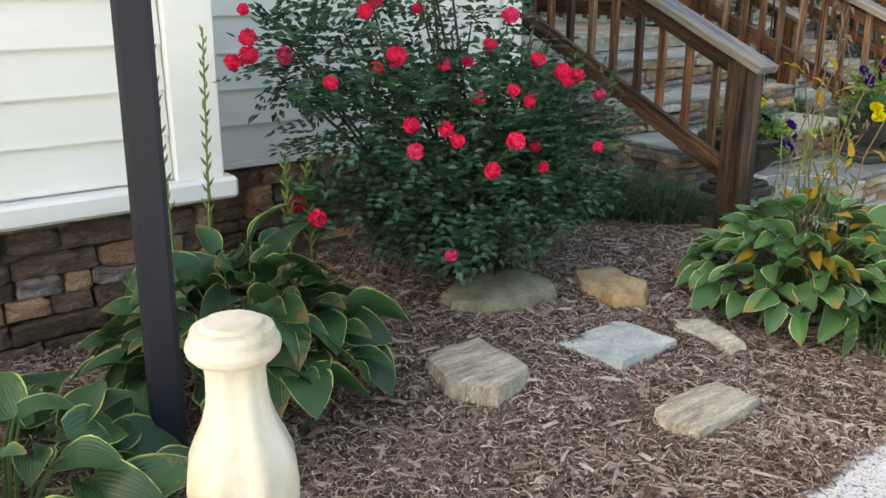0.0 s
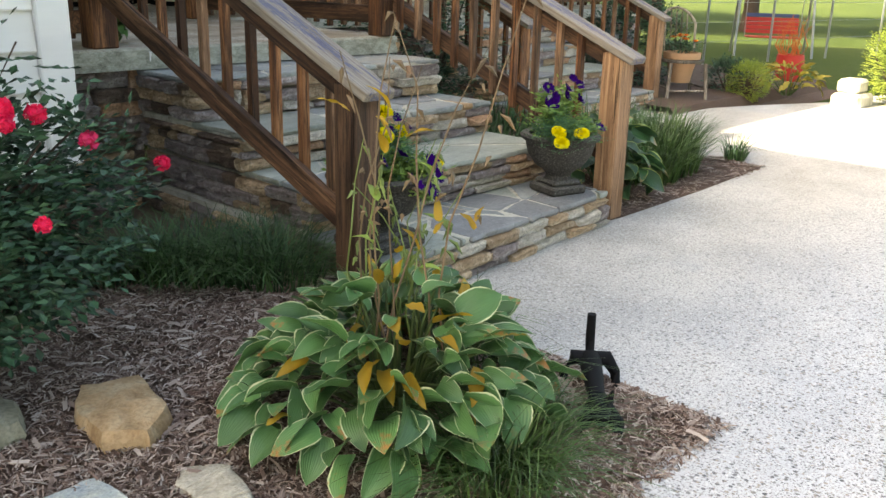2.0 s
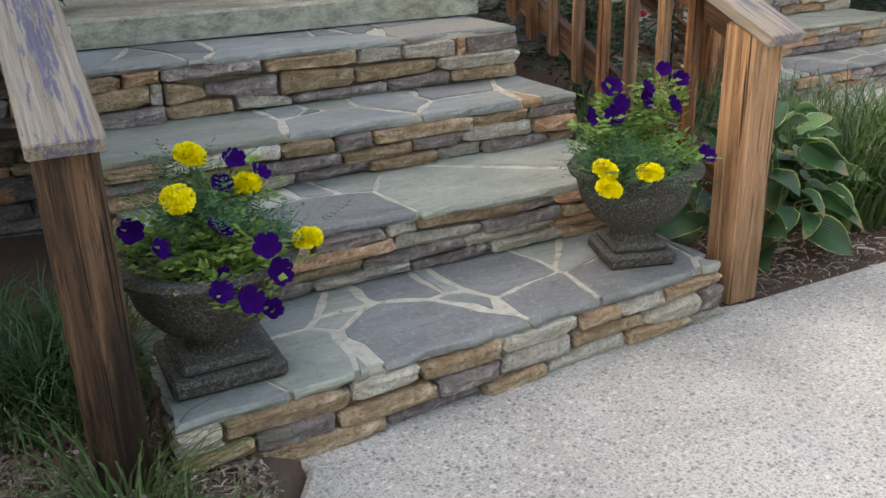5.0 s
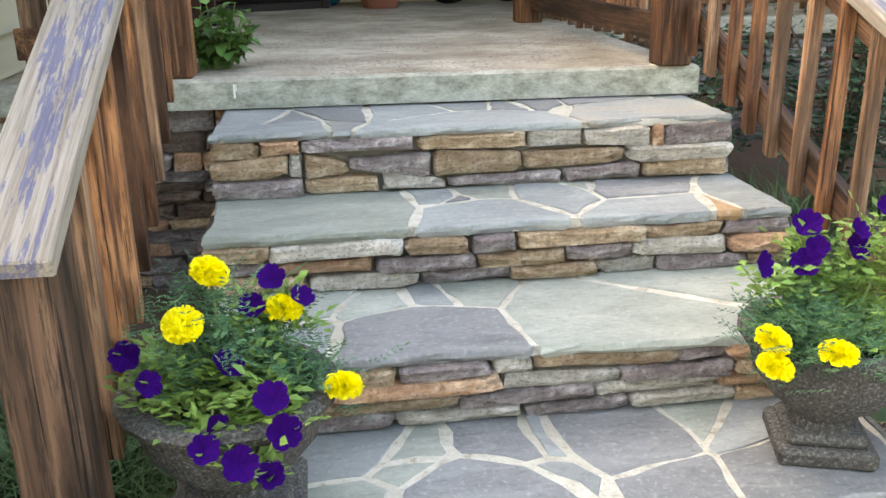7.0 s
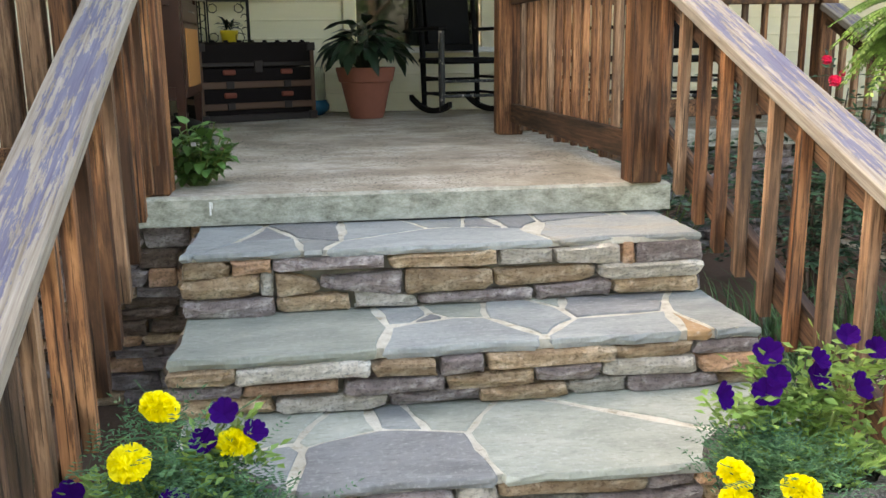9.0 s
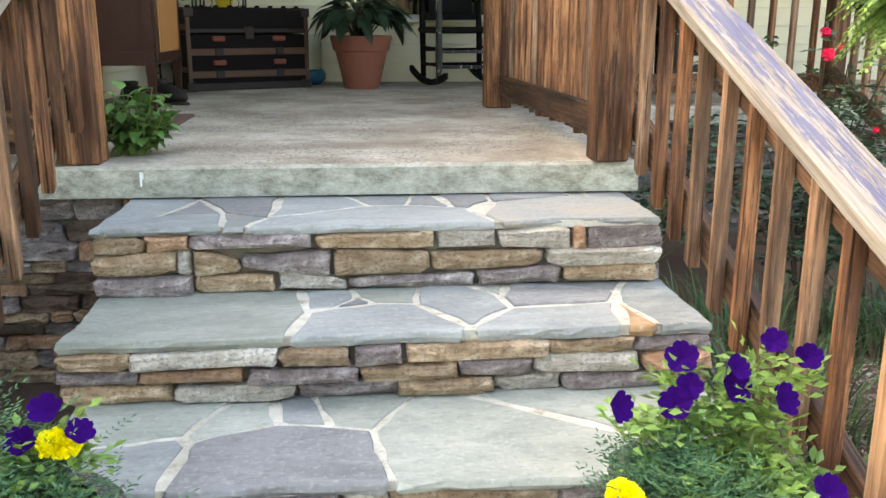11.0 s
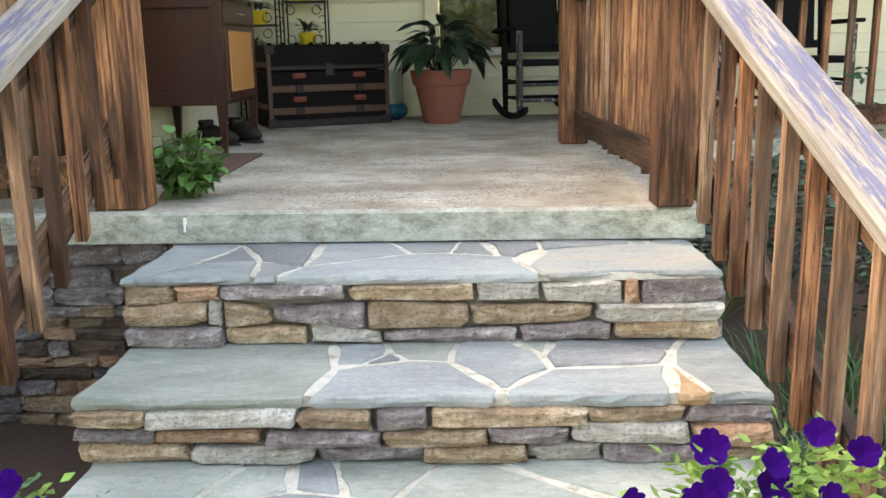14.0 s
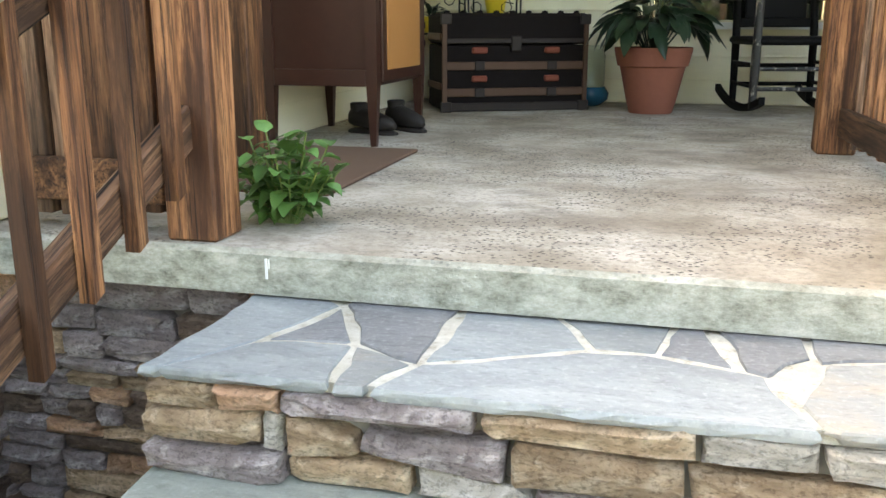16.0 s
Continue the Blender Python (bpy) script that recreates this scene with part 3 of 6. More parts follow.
def slabstone(parent, quad, top, thick, kind, r, gap):
    """One flagstone: a quadrilateral drawn in by its joint, with nibbled edges and a clipped corner or two."""
    n = len(quad)
    cx, cy = sum(p[0] for p in quad) / n, sum(p[1] for p in quad) / n
    poly = list(quad)
    for i, a in enumerate(quad):
        b = quad[(i + 1) % n]
        d = math.hypot(b[0] - a[0], b[1] - a[1]) or 1
        nx, ny = (b[1] - a[1]) / d, -(b[0] - a[0]) / d
        g = gap * r.uniform(0.45, 1.1)
        poly = clip(poly, (a[0] - nx * g, a[1] - ny * g), (nx, ny))
    for i, a in enumerate(quad):
        if r.random() < 0.3:
            d = math.hypot(a[0] - cx, a[1] - cy) or 1
            nx, ny = (a[0] - cx) / d, (a[1] - cy) / d
            q = r.uniform(0.008, 0.022)
            poly = clip(poly, (a[0] - nx * q, a[1] - ny * q), (nx, ny))
    if len(poly) < 3:
        return
    rim = []
    for i, a in enumerate(poly):
        b = poly[(i + 1) % len(poly)]
        k = max(1, int(math.hypot(b[0] - a[0], b[1] - a[1]) / 0.05))
        d = math.hypot(b[0] - a[0], b[1] - a[1]) or 1
        bow = r.uniform(-0.006, 0.013)
        for s in range(k):
            t = s / k
            w = bow * math.sin(math.pi * t) + (0.010 * noise.noise((a[0] * 5 + 9 * t * d, a[1] * 5, d)) + r.uniform(-0.004, 0.004) if s else 0)
            rim.append((a[0] + (b[0] - a[0]) * t - w * (b[1] - a[1]) / d, a[1] + (b[1] - a[1]) * t + w * (b[0] - a[0]) / d))
    k = len(rim)
    lift = r.uniform(-0.003, 0.003)
    vs = []
    for dz, inset in ((-thick, 0.012), (-thick * 0.5, 0.0), (-0.004, 0.001), (0.0, 0.004)):
        for x, y in rim:
            d = math.hypot(x - cx, y - cy) or 1
            q = inset + (r.uniform(-0.006, 0.006) if dz < -0.004 else r.uniform(0, 0.003))
            vs.append((x - (x - cx) / d * q, y - (y - cy) / d * q, top + lift + dz))
    fs = [(j * k + i, j * k + (i + 1) % k, (j + 1) * k + (i + 1) % k, (j + 1) * k + i) for j in range(3) for i in range(k)]
    fs += [tuple(range(k))[::-1], tuple(3 * k + i for i in range(k))]
    part("flagstone", Geo().add(vs, fs), FLAG[kind], parent)


# ---- ground, walks and beds ----
def bed_height(x, y):
    if x < 4.6:
        rise = 0.10 * smoothstep(1.25, 2.8, y) * (1 - 0.55 * smoothstep(3.0, 4.0, x))
        edge = min(smoothstep(1.0, 1.14, y - 0.02 * x + 0.06), 1 - smoothstep(3.82, 3.94, x - 0.62 * max(0.0, y - 2.28)))
    else:
        rise = 0.10 * smoothstep(3.2, 5.5, y)
        edge = min(smoothstep(2.58, 2.74, y), 1 - smoothstep(7.62, 7.76, x) if y < 4.4 else 1.0)
    bumps = 0.018 * noise.noise((x * 2.3, y * 2.3, 0)) + 0.010 * noise.noise((x * 9, y * 9, 3))
    return -0.05 + edge * (0.052 + rise + bumps)


setting("ground", Geo().add([(-300, -300, -0.06), (300, -300, -0.06), (300, 300, -0.06), (-300, 300, -0.06)], [(0, 1, 2, 3)]), LAWN, "mown green lawn in dappled sun", "lawn")


def bed(name, x0, x1, y0, y1, step=0.06):
    nx, ny = int((x1 - x0) / step), int((y1 - y0) / step)
    vs = [(x0 + (x1 - x0) * i / nx, y0 + (y1 - y0) * j / ny) for j in range(ny + 1) for i in range(nx + 1)]
    g = Geo().add([(x, y, bed_height(x, y)) for x, y in vs], [(j * (nx + 1) + i, j * (nx + 1) + i + 1, (j + 1) * (nx + 1) + i + 1, (j + 1) * (nx + 1) + i) for j in range(ny) for i in range(nx)])
    return setting(name, g, SOIL, "brown shredded-bark mulch bed beside the house", "mulch bed", True)


bed("mulch_bed_1", -3.0, 4.15, 0.85, 4.6)
bed("mulch_bed_2", 5.35, 7.85, 2.5, 6.7)
bed("mulch_bed_3", 9.3, 13.2, 4.0, 6.4)


def slab(name, poly, top, thick, mat, label, smooth=False):
    k = len(poly)
    b = 0.012
    cx, cy = sum(p[0] for p in poly) / k, sum(p[1] for p in poly) / k
    vs = [(x, y, top - thick) for x, y in poly] + [(x, y, top - b) for x, y in poly]
    vs += [(x - b * (1 if x > cx else -1), y - b * (1 if y > cy else -1), top) for x, y in poly]
    fs = [(j * k + i, j * k + (i + 1) % k, (j + 1) * k + (i + 1) % k, (j + 1) * k + i) for j in range(2) for i in range(k)] + [tuple(2 * k + i for i in range(k))]
    return setting(name, Geo().add(vs, fs), mat, label, "concrete walk")


slab("pavement", [(-8, -5), (15, -5), (15, 3.3), (11.6, 3.75), (10.6, 4.2), (9.9, 4.45), (9.7, 4.75), (7.55, 4.75), (7.5, 3.6), (7.68, 2.74), (6.6, 2.69), (5.62, 2.68), (5.4, 2.72), (4.0, 2.72), (4.05, 2.5), (3.92, 2.28), (3.86, 1.7), (3.87, 1.18), (1.0, 1.035), (-8, 0.75)], 0.0, 0.12, WALK, "pale exposed-aggregate concrete walk with dark pebbles, tan by the steps")


def chips(name, x0, x1, y0, y1, count, seed, keep):
    """Shredded bark: short bent strips lying about."""
    r = np.random.RandomState(seed)
    vs, fs = [], []
    for _ in range(count):
        x, y = r.uniform(x0, x1), r.uniform(y0, y1)
        if not keep(x, y):
            continue
        big = r.rand() < 0.035
        l, w = (r.uniform(0.018, 0.045), r.uniform(0.003, 0.007)) if big else (r.uniform(0.005, 0.024), r.uniform(0.0008, 0.0026))
        a, tilt = r.uniform(0, 6.28), r.uniform(-0.35, 0.35)
        z = bed_height(x, y) + 0.004 + r.uniform(0, 0.010)
        dx, dy, k = math.cos(a), math.sin(a), len(vs)
        up = r.uniform(0.001, 0.005)
        for s, e in ((-1, 0), (0, up), (1, 0)):
            for o in (-1, 1):
                vs.append((x + s * l * dx - o * w * dy, y + s * l * dy + o * w * dx, z + s * l * tilt * 0.4 + e + o * w * 0.4))
        fs += [(k, k + 2, k + 3, k + 1), (k + 2, k + 4, k + 5, k + 3)]
    ob = part(name, Geo().add(vs, fs), CHIPS)
    return tagged(ob, "loose shredded brown and grey bark chips", "mulch", "", "stuff")


chips("mulch_chips", 0.1, 3.95, 1.0, 3.45, 125000, 3, lambda x, y: bed_height(x, y) > -0.012 and y < 3.4)
chips("mulch_chips", 5.6, 7.75, 2.6, 4.4, 15000, 4, lambda x, y: bed_height(x, y) > -0.012)

# ---- house walls ----
BOARD = 0.148


def clapboards(wall, mat, p, q, z0, z1, skip=()):
    """Lapped boards on the face from p to q, whose outside is on the right of that way."""
    d = Vector((q[0] - p[0], q[1] - p[1], 0))
    length, out = d.length, Vector((d.y, -d.x, 0)).normalized()
    m0 = Matrix.Translation((p[0], p[1], 0)) @ Matrix.Rotation(math.atan2(d.y, d.x), 4, "Z")
    n = math.ceil((z1 - z0) / BOARD)
    for i in range(n):
        a, b = z0 + i * BOARD, min(z0 + (i + 1) * BOARD, z1)
        spans = [(0.0, length)]
        for s0, s1, h0, h1 in skip:
            if b > h0 and a < h1:
                spans = [t for x0, x1 in spans for t in ((x0, min(x1, s0)), (max(x0, s1), x1)) if t[1] - t[0] > 0.02]
        for x0, x1 in spans:
            vs = [(x, y, z) for x in (x0, x1) for y, z in ((0.0, a), (-0.020, a), (-0.022, a + 0.006), (-0.019, a + 0.02), (-0.006, b), (0.0, b))]
            fs = [(j, (j + 1) % 6, (j + 1) % 6 + 6, j + 6) for j in range(6)] + [tuple(range(6))[::-1], tuple(range(6, 12))]
            part("clapboard", Geo().add(vs, [f[::-1] for f in fs]), mat, wall, at=m0)


W1, W2, WX, BACK, SIDE = 2.93, 3.5, 1.15, 8.68, 2.985
FLOOR = 0.885
EAVE = 3.45


def wall_body(name, lo, hi, mat, label):
    c = tuple((a + b) / 2 for a, b in zip(lo, hi))
    return setting(name, Geo().box(c, tuple(b - a for a, b in zip(lo, hi))), mat, label, "wall")


w1 = wall_body("wall_front", (-4.0, W1, 0.545), (WX, W1 + 0.15, EAVE), SIDING, "white lap-sided house wall above a stone base")
clapboards(w1, SIDING, (-4.0, W1), (WX - 0.165, W1), 0.63, EAVE)
w2 = wall_body("wall_recess", (WX - 0.1, W2, 0.5), (SIDE - 0.003, W2 + 0.15, EAVE), SIDING, "white lap-sided house wall behind the rose bush")
clapboards(w2, SIDING, (WX, W2), (SIDE - 0.11, W2), 0.535, EAVE)
w3 = wall_body("wall_porch_side", (SIDE - 0.15, W2 + 0.153, 0.5), (SIDE, BACK, EAVE), WARM_SIDING, "lap-sided porch end wall, warm light in its cream colour")
clapboards(w3, SIDING, (SIDE, W2 + 0.05), (SIDE, 4.5), 0.54, EAVE)
clapboards(w3, WARM_SIDING, (SIDE, 4.5), (SIDE, BACK), FLOOR + 0.005, EAVE)
wr = wall_body("wall_return", (WX - 0.15, W1 + 0.153, 0.5), (WX - 0.004, W2, EAVE), SIDING, "white return wall")
WIN = (4.58, 5.62, 1.42, 3.0)
w4 = setting("wall_porch_back", Geo().box(((2.8 + WIN[0]) / 2, BACK + 0.08, 2.1), (WIN[0] - 2.8, 0.15, 2.7)).box(((WIN[1] + 13) / 2, BACK + 0.08, 2.1), (13 - WIN[1], 0.15, 2.7)).box(((WIN[0] + WIN[1]) / 2, BACK + 0.08, (0.75 + WIN[2]) / 2), (WIN[1] - WIN[0], 0.15, WIN[2] - 0.75)).box(((WIN[0] + WIN[1]) / 2, BACK + 0.08, (3.45 + WIN[3]) / 2), (WIN[1] - WIN[0], 0.15, 3.45 - WIN[3])), WARM_SIDING, "lap-sided porch back wall, warm light in its cream colour", "wall")
clapboards(w4, WARM_SIDING, (2.99, BACK), (12.9, BACK), FLOOR + 0.005, EAVE, [(WIN[0] - 2.99 - 0.12, WIN[1] - 2.99 + 0.12, WIN[2] - 0.06, WIN[3] + 0.14)])

# corner boards, water table and window
tr = setting("trim", Geo().box((WX - 0.075, W1 - 0.022, 2.0), (0.17, 0.04, 2.9), 0.006), TRIM, "white corner board on the front wall", "trim")
setting("trim_corner", Geo().box((SIDE - 0.045, W2 - 0.02, 2.0), (0.125, 0.038, 2.9), 0.006), TRIM, "white corner board at the porch end", "trim")
setting("trim_ledge", Geo().box((-1.40, W1 - 0.035, 0.585), (5.19, 0.095, 0.075), 0.012), TRIM, "white sill board above the stone base", "trim")
setting("trim_ledge", Geo().box(((WX + SIDE) / 2 + 0.1, W2 - 0.012, 0.52), (SIDE - WX - 0.2, 0.03, 0.03), 0.004), TRIM, "white starter strip above the stone base", "trim")
win = thing("window_1", ((WIN[0] + WIN[1]) / 2, BACK, WIN[2]), "white-framed double-hung porch window", "window")
win["kind"] = "structure"
for name, c, s in (("window_frame", (WIN[0] - 0.055, BACK - 0.02, 2.2), (0.11, 0.05, 1.66)), ("window_frame", (WIN[1] + 0.055, BACK - 0.02, 2.2), (0.11, 0.05, 1.66)), ("window_frame", (5.1, BACK - 0.02, 3.06), (1.26, 0.05, 0.11)), ("window_sill", (5.1, BACK - 0.03, 1.385), (1.3, 0.09, 0.045)), ("sash_bar", (5.1, BACK + 0.03, 2.2), (1.02, 0.035, 0.05))):
    part(name, Geo().box(c, s, 0.005), WARM_SIDING if name == "window_frame" else TRIM, win)
part("pane", Geo().box((5.1, BACK + 0.05, 2.2), (1.03, 0.006, 1.56)), GLASS, win)

# ---- stone bases ----
def stone_wall(name, x0, x1, y, z0, z1, seed, mix, label, turn=0.0, course=0.06):
    """A stone-faced base; turn 0 faces -y from x0 to x1, -90 faces -x running along y from x0 down."""
    length = x1 - x0
    g = Geo()
    if turn == 0:
        g.box(((x0 + x1) / 2, y + 0.085, (z0 + z1) / 2), (length, 0.1, z1 - z0 - 0.004))
        origin = (x0, y, z0)
    elif turn == -90:
        g.box((y + 0.085, (x0 + x1) / 2, (z0 + z1) / 2), (0.1, length, z1 - z0 - 0.004))
        origin = (y, x1, z0)
    else:
        g.box((y - 0.085, (x0 + x1) / 2, (z0 + z1) / 2), (0.1, length, z1 - z0 - 0.004))
        origin = (y, x0, z0)
    ob = setting(name, g, DARK_JOINT, label, "stone wall")
    lay_stones(ob, rows_random(length, z1 - z0, random.Random(seed), mix, course), origin, turn, seed, 0.05, 0.018)
    return ob


stone_wall("foundation_front", -0.9, 1.13, W1 + 0.02, -0.02, 0.548, 11, "DDPDODT", "stacked brown and grey stone house base", course=0.068)
stone_wall("foundation_recess", 1.13, 2.98, W2 + 0.02, -0.02, 0.53, 12, "DDDOD", "stacked brown stone house base", course=0.06)
stone_wall("foundation_side", W2 + 0.05, 4.60, SIDE - 0.02, -0.02, 0.56, 13, "PDD", "stacked grey stone house base", 90)
stone_wall("foundation_porch", 2.90, 3.80, 4.47, -0.02, 0.775, 14, "PPDTPO", "dark stacked stone under the porch floor", course=0.058)
stone_wall("foundation_porch", 5.52, 12.0, 6.50, -0.02, 0.775, 15, "GDGDPG", "dark stacked stone under the porch floor", course=0.085)
stone_wall("foundation_porch", 4.47, 6.55, 5.56, -0.02, 0.775, 16, "GGDD", "dark stacked stone under the porch floor", 90, course=0.09)


def steps(name, dx, dy, flagsets, risers, x0, x1, seed, label):
    """A flight of four stone steps: mortar core, ledge-stone risers, flagstone treads."""
    s = tagged(new(name), label, "steps", "stone steps")
    s["kind"] = "structure"
    tops = (0.185, 0.38, 0.562, 0.77)
    fronts = ((2.53, 2.64), (3.065, 3.065), (3.53, 3.54), (3.93, 3.95))
    ends = ((x0 - 0.02, x1 - 0.06), (x0 + 0.03, x1 - 0.02), (x0, x1), (x0, x1 - 0.02))
    thick = (0.030, 0.030, 0.034, 0.026)
    for k in range(4):
        a, b = ends[k]
        f0, f1 = fronts[k]
        z1, z0 = tops[k] - 0.004, (tops[k - 1] if k else -0.02) - 0.02
        back = 4.5
        i = 0.028
        vs = [(a + i, f0 + i, z0), (b - i, f1 + i, z0), (b - i, back, z0), (a + i, back, z0)]
        vs += [(x, y, z1) for x, y, _ in vs]
        box = [(3, 2, 1, 0), (4, 5, 6, 7)] + [(j, (j + 1) % 4, (j + 1) % 4 + 4, j + 4) for j in range(4)]
        part("mortar_bed", Geo().add([(x + dx, y + dy, z if z == z1 else z1 - thick[k] * 0.9) for x, y, z in vs], box), MORTAR, s, "cream mortar")
        i = 0.058
        vs = [(a + i, f0 + i, z0), (b - i, f1 + i, z0), (b - i, back, z0), (a + i, back, z0)]
        vs += [(x, y, z1 - thick[k]) for x, y, _ in vs]
        part("core", Geo().add([(x + dx, y + dy, z) for x, y, z in vs], box), JOINT, s, "grey mortar core")
    r = random.Random(seed)
    for k in range(4):
        a, b = ends[k]
        f0, f1 = fronts[k]
        nxt = fronts[k + 1] if k < 3 else (4.47, 4.47)
        over = 0.02
        z0 = (tops[k - 1] if k else -0.01)
        h = tops[k] - thick[k] - z0
        length = math.hypot(b - a, f1 - f0)
        turn = math.degrees(math.atan2(f1 - f0, b - a))
        stones = rows_given(risers[k], length, h) if risers else rows_random(length, h, r, "TTCOPPC", 0.055)
        lay_stones(s, stones, (a + dx, f0 + over + dy, z0), turn, seed + k, 0.085, 0.030, 0.009)
        # end faces
        run = 4.50 - f0
        for ex, tn, oy, ang in ((a + 0.012, -90, f0 + run, -90), (b - 0.012, 90, f1 + over, 90)):
            lay_stones(s, rows_random(run - 0.03, h, r, "PPDT", 0.055), (ex + dx, oy + dy, z0), ang, seed + 40 + k + (7 if ang > 0 else 0), 0.075, 0.012)
        cs = [(a + dx, f0 + dy), (b + dx, f1 + dy), (b + dx, nxt[1] + 0.05 + dy), (a + dx, nxt[0] + 0.05 + dy)]
        flagstones(s, flagsets[k], cs, tops[k], thick[k], seed + 20 + k)
    return s


FLAGS_1 = [(0.036, 0.07, 0.0214, "B"), (0.225, 0.32, 0.0107, "E"), (0.204, 0.84, 0.0212, "B"), (0.3, 0.59, -0.0027, "E"), (0.3, 0.68, -0.0035, "E"), (0.399, 0.24, 0.0363, "V"), (0.315, 0.24, 0.0015, "E"), (0.457, 0.7, 0.0015, "V"), (0.505, 0.71, -0.0031, "B"), (0.625, 0.74, 0.0247, "V"), (0.482, 0.43, -0.0027, "B"), (0.652, 0.4, -0.0036, "V"), (0.764, 0.84, 0.0162, "E"), (0.806, 0.73, 0.0186, "B"), (0.843, 0.3, 0.0235, "V"), (1.125, 0.17, 0.0497, "V"), (1.022, -0.16, 0.0076, "E")]
FLAGS_2 = [(0.063, 0.27, 0.0439, "B"), (0.335, 0.18, 0.0488, "V"), (0.268, 0.74, 0.0022, "E"), (0.025, 1.11, 0.142, "E"), (0.366, 0.78, 0.0009, "B"), (0.389, 0.8, 0.0001, "E"), (0.632, 0.33, 0.066, "E"), (0.695, 0.62, 0.0163, "E")]
FLAGS_3 = [(0.161, 0.53, 0.1094, "E"), (0.468, 0.27, 0.0196, "B"), (0.421, 0.68, -0.003, "B"), (0.443, 0.61, -0.002, "V"), (0.483, 0.73, -0.0011, "E"), (0.628, 0.66, 0.0077, "B"), (0.761, 0.21, 0.0071, "B"), (0.75, 0.72, 0.0086, "V"), (0.679, 0.8, -0.0005, "E"), (0.782, 1.05, 0.0043, "V"), (0.831, 0.17, -0.0229, "O"), (1.094, 0.41, 0.0891, "B")]
FLAGS_4 = [(-0.061, 0.63, 0.0999, "B"), (0.141, 0.21, 0.0063, "B"), (0.133, 0.44, 0.0032, "V"), (0.232, 0.58, 0.0003, "V"), (0.169, 0.22, -0.0038, "R"), (0.508, -0.21, 0.1619, "B"), (0.382, 0.57, 0.0097, "B"), (0.508, 0.75, 0.006, "B"), (0.593, 0.7, 0.0018, "V"), (0.652, 0.74, 0.0062, "V"), (0.857, 0.09, 0.1162, "R"), (0.798, 0.74, 0.0173, "V"), (0.903, 0.82, -0.0034, "E"), (0.937, 0.82, -0.0025, "B")]
FLAGS = [FLAGS_1, FLAGS_2, FLAGS_3, FLAGS_4]
RISERS = [
    ["C70 T190 C120 T150 C160 T90 C110 T140", "T110 P130 T170 P120 C150 T170 C130 P60", "P120 T220 P180 T140 C190 T150 C90"],
    ["P110 T140 P125 C55 T200 P65 O83 P60 T60", "T150 O235 C155 P153 T122 P70", "P115 T215 P182 C170 O120 T90", "T90 P160 C175 P150 C145 T130 P60"],
    ["T110 C215 T112 P75 T225 T138 P125", "P120 O161 P172 T150 P117 C175 O118", "T170 C182 P155 T150 C110 P160 T80"],
    ["T103 O89 P243 T246 C128 C153 O33 P160", "T162 C33 T94 P179 T205 T235 C250", "P198 T165 C143 P270 P180 T215"],
]
steps("stairs_1", 0, 0, FLAGS, RISERS, 3.775, 5.555, 100, "bluestone and stacked fieldstone steps with pale mortar joints")
steps("stairs_2", 3.85, 2.1, FLAGS, None, 3.65, 5.75, 300, "stone side steps with flagstone treads")

# ---- porch floor ----
poly = [(2.99, 4.40), (5.585, 4.395), (5.60, 6.44), (12.3, 6.44), (12.3, BACK), (2.99, BACK)]
k = len(poly)
b = 0.012
vs = [(x, y, 0.776) for x, y in poly]
inner = [(2.99, 4.40 + b), (5.585 - b, 4.395 + b), (5.60 - b, 6.44 + b), (12.3, 6.44 + b), (12.3, BACK), (2.99, BACK)]
vs += [(x, y, FLOOR - b) for x, y in poly] + [(x, y, FLOOR) for x, y in inner]
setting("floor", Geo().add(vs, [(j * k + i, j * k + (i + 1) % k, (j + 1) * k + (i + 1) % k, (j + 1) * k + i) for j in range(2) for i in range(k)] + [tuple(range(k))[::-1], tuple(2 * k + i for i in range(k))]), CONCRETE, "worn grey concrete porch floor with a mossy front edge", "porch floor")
# never in view; added to keep sky light off the porch
setting("ceiling", Geo().box((7.6, 7.3, EAVE + 0.05), (9.6, 2.75, 0.08)), PINE_TRIM, "unseen porch ceiling, added for shade", "ceiling")


def gable(name, x0, x1, y0, y1, z0, z1, along):
    if along == "y":
        c = (x0 + x1) / 2
        vs = [(x0, y0, z0), (x1, y0, z0), (c, y0, z1), (x0, y1, z0), (x1, y1, z0), (c, y1, z1)]
    else:
        c = (y0 + y1) / 2
        vs = [(x0, y1, z0), (x0, y0, z0), (x0, c, z1), (x1, y1, z0), (x1, y0, z0), (x1, c, z1)]
    return setting(name, Geo().add(vs, [(0, 1, 2), (5, 4, 3), (0, 2, 5, 3), (2, 1, 4, 5), (1, 0, 3, 4)]), SHINGLE, "unseen dark house roof, sized to shade the garden", "roof")


# roofs out of view, heights set so their shadow ends across the walk
gable("roof_wing", -3.3, 3.4, 2.5, 15.0, EAVE + 0.1, 7.7, "y")
gable("roof_main", 2.5, 13.0, 5.9, 16.0, EAVE + 0.12, 7.6, "x")


# light blocker above the view: cuts sky light on the porch back wall
setting("header_beam", Geo().box((7.65, 6.47, 2.93), (9.3, 0.14, 0.34), 0.006).box((7.65, 6.47, 3.285), (9.3, 0.04, 0.35)), WOOD_X, "unseen brown beam over the porch columns, added to darken the porch", "beam")
setting("trim_paint_drip", Geo().box((3.830, 4.3985, 0.840), (0.007, 0.004, 0.050), 0.001).box((3.837, 4.3985, 0.852), (0.004, 0.004, 0.024), 0.001), TRIM, "white paint drip on the porch slab edge", "paint drip")

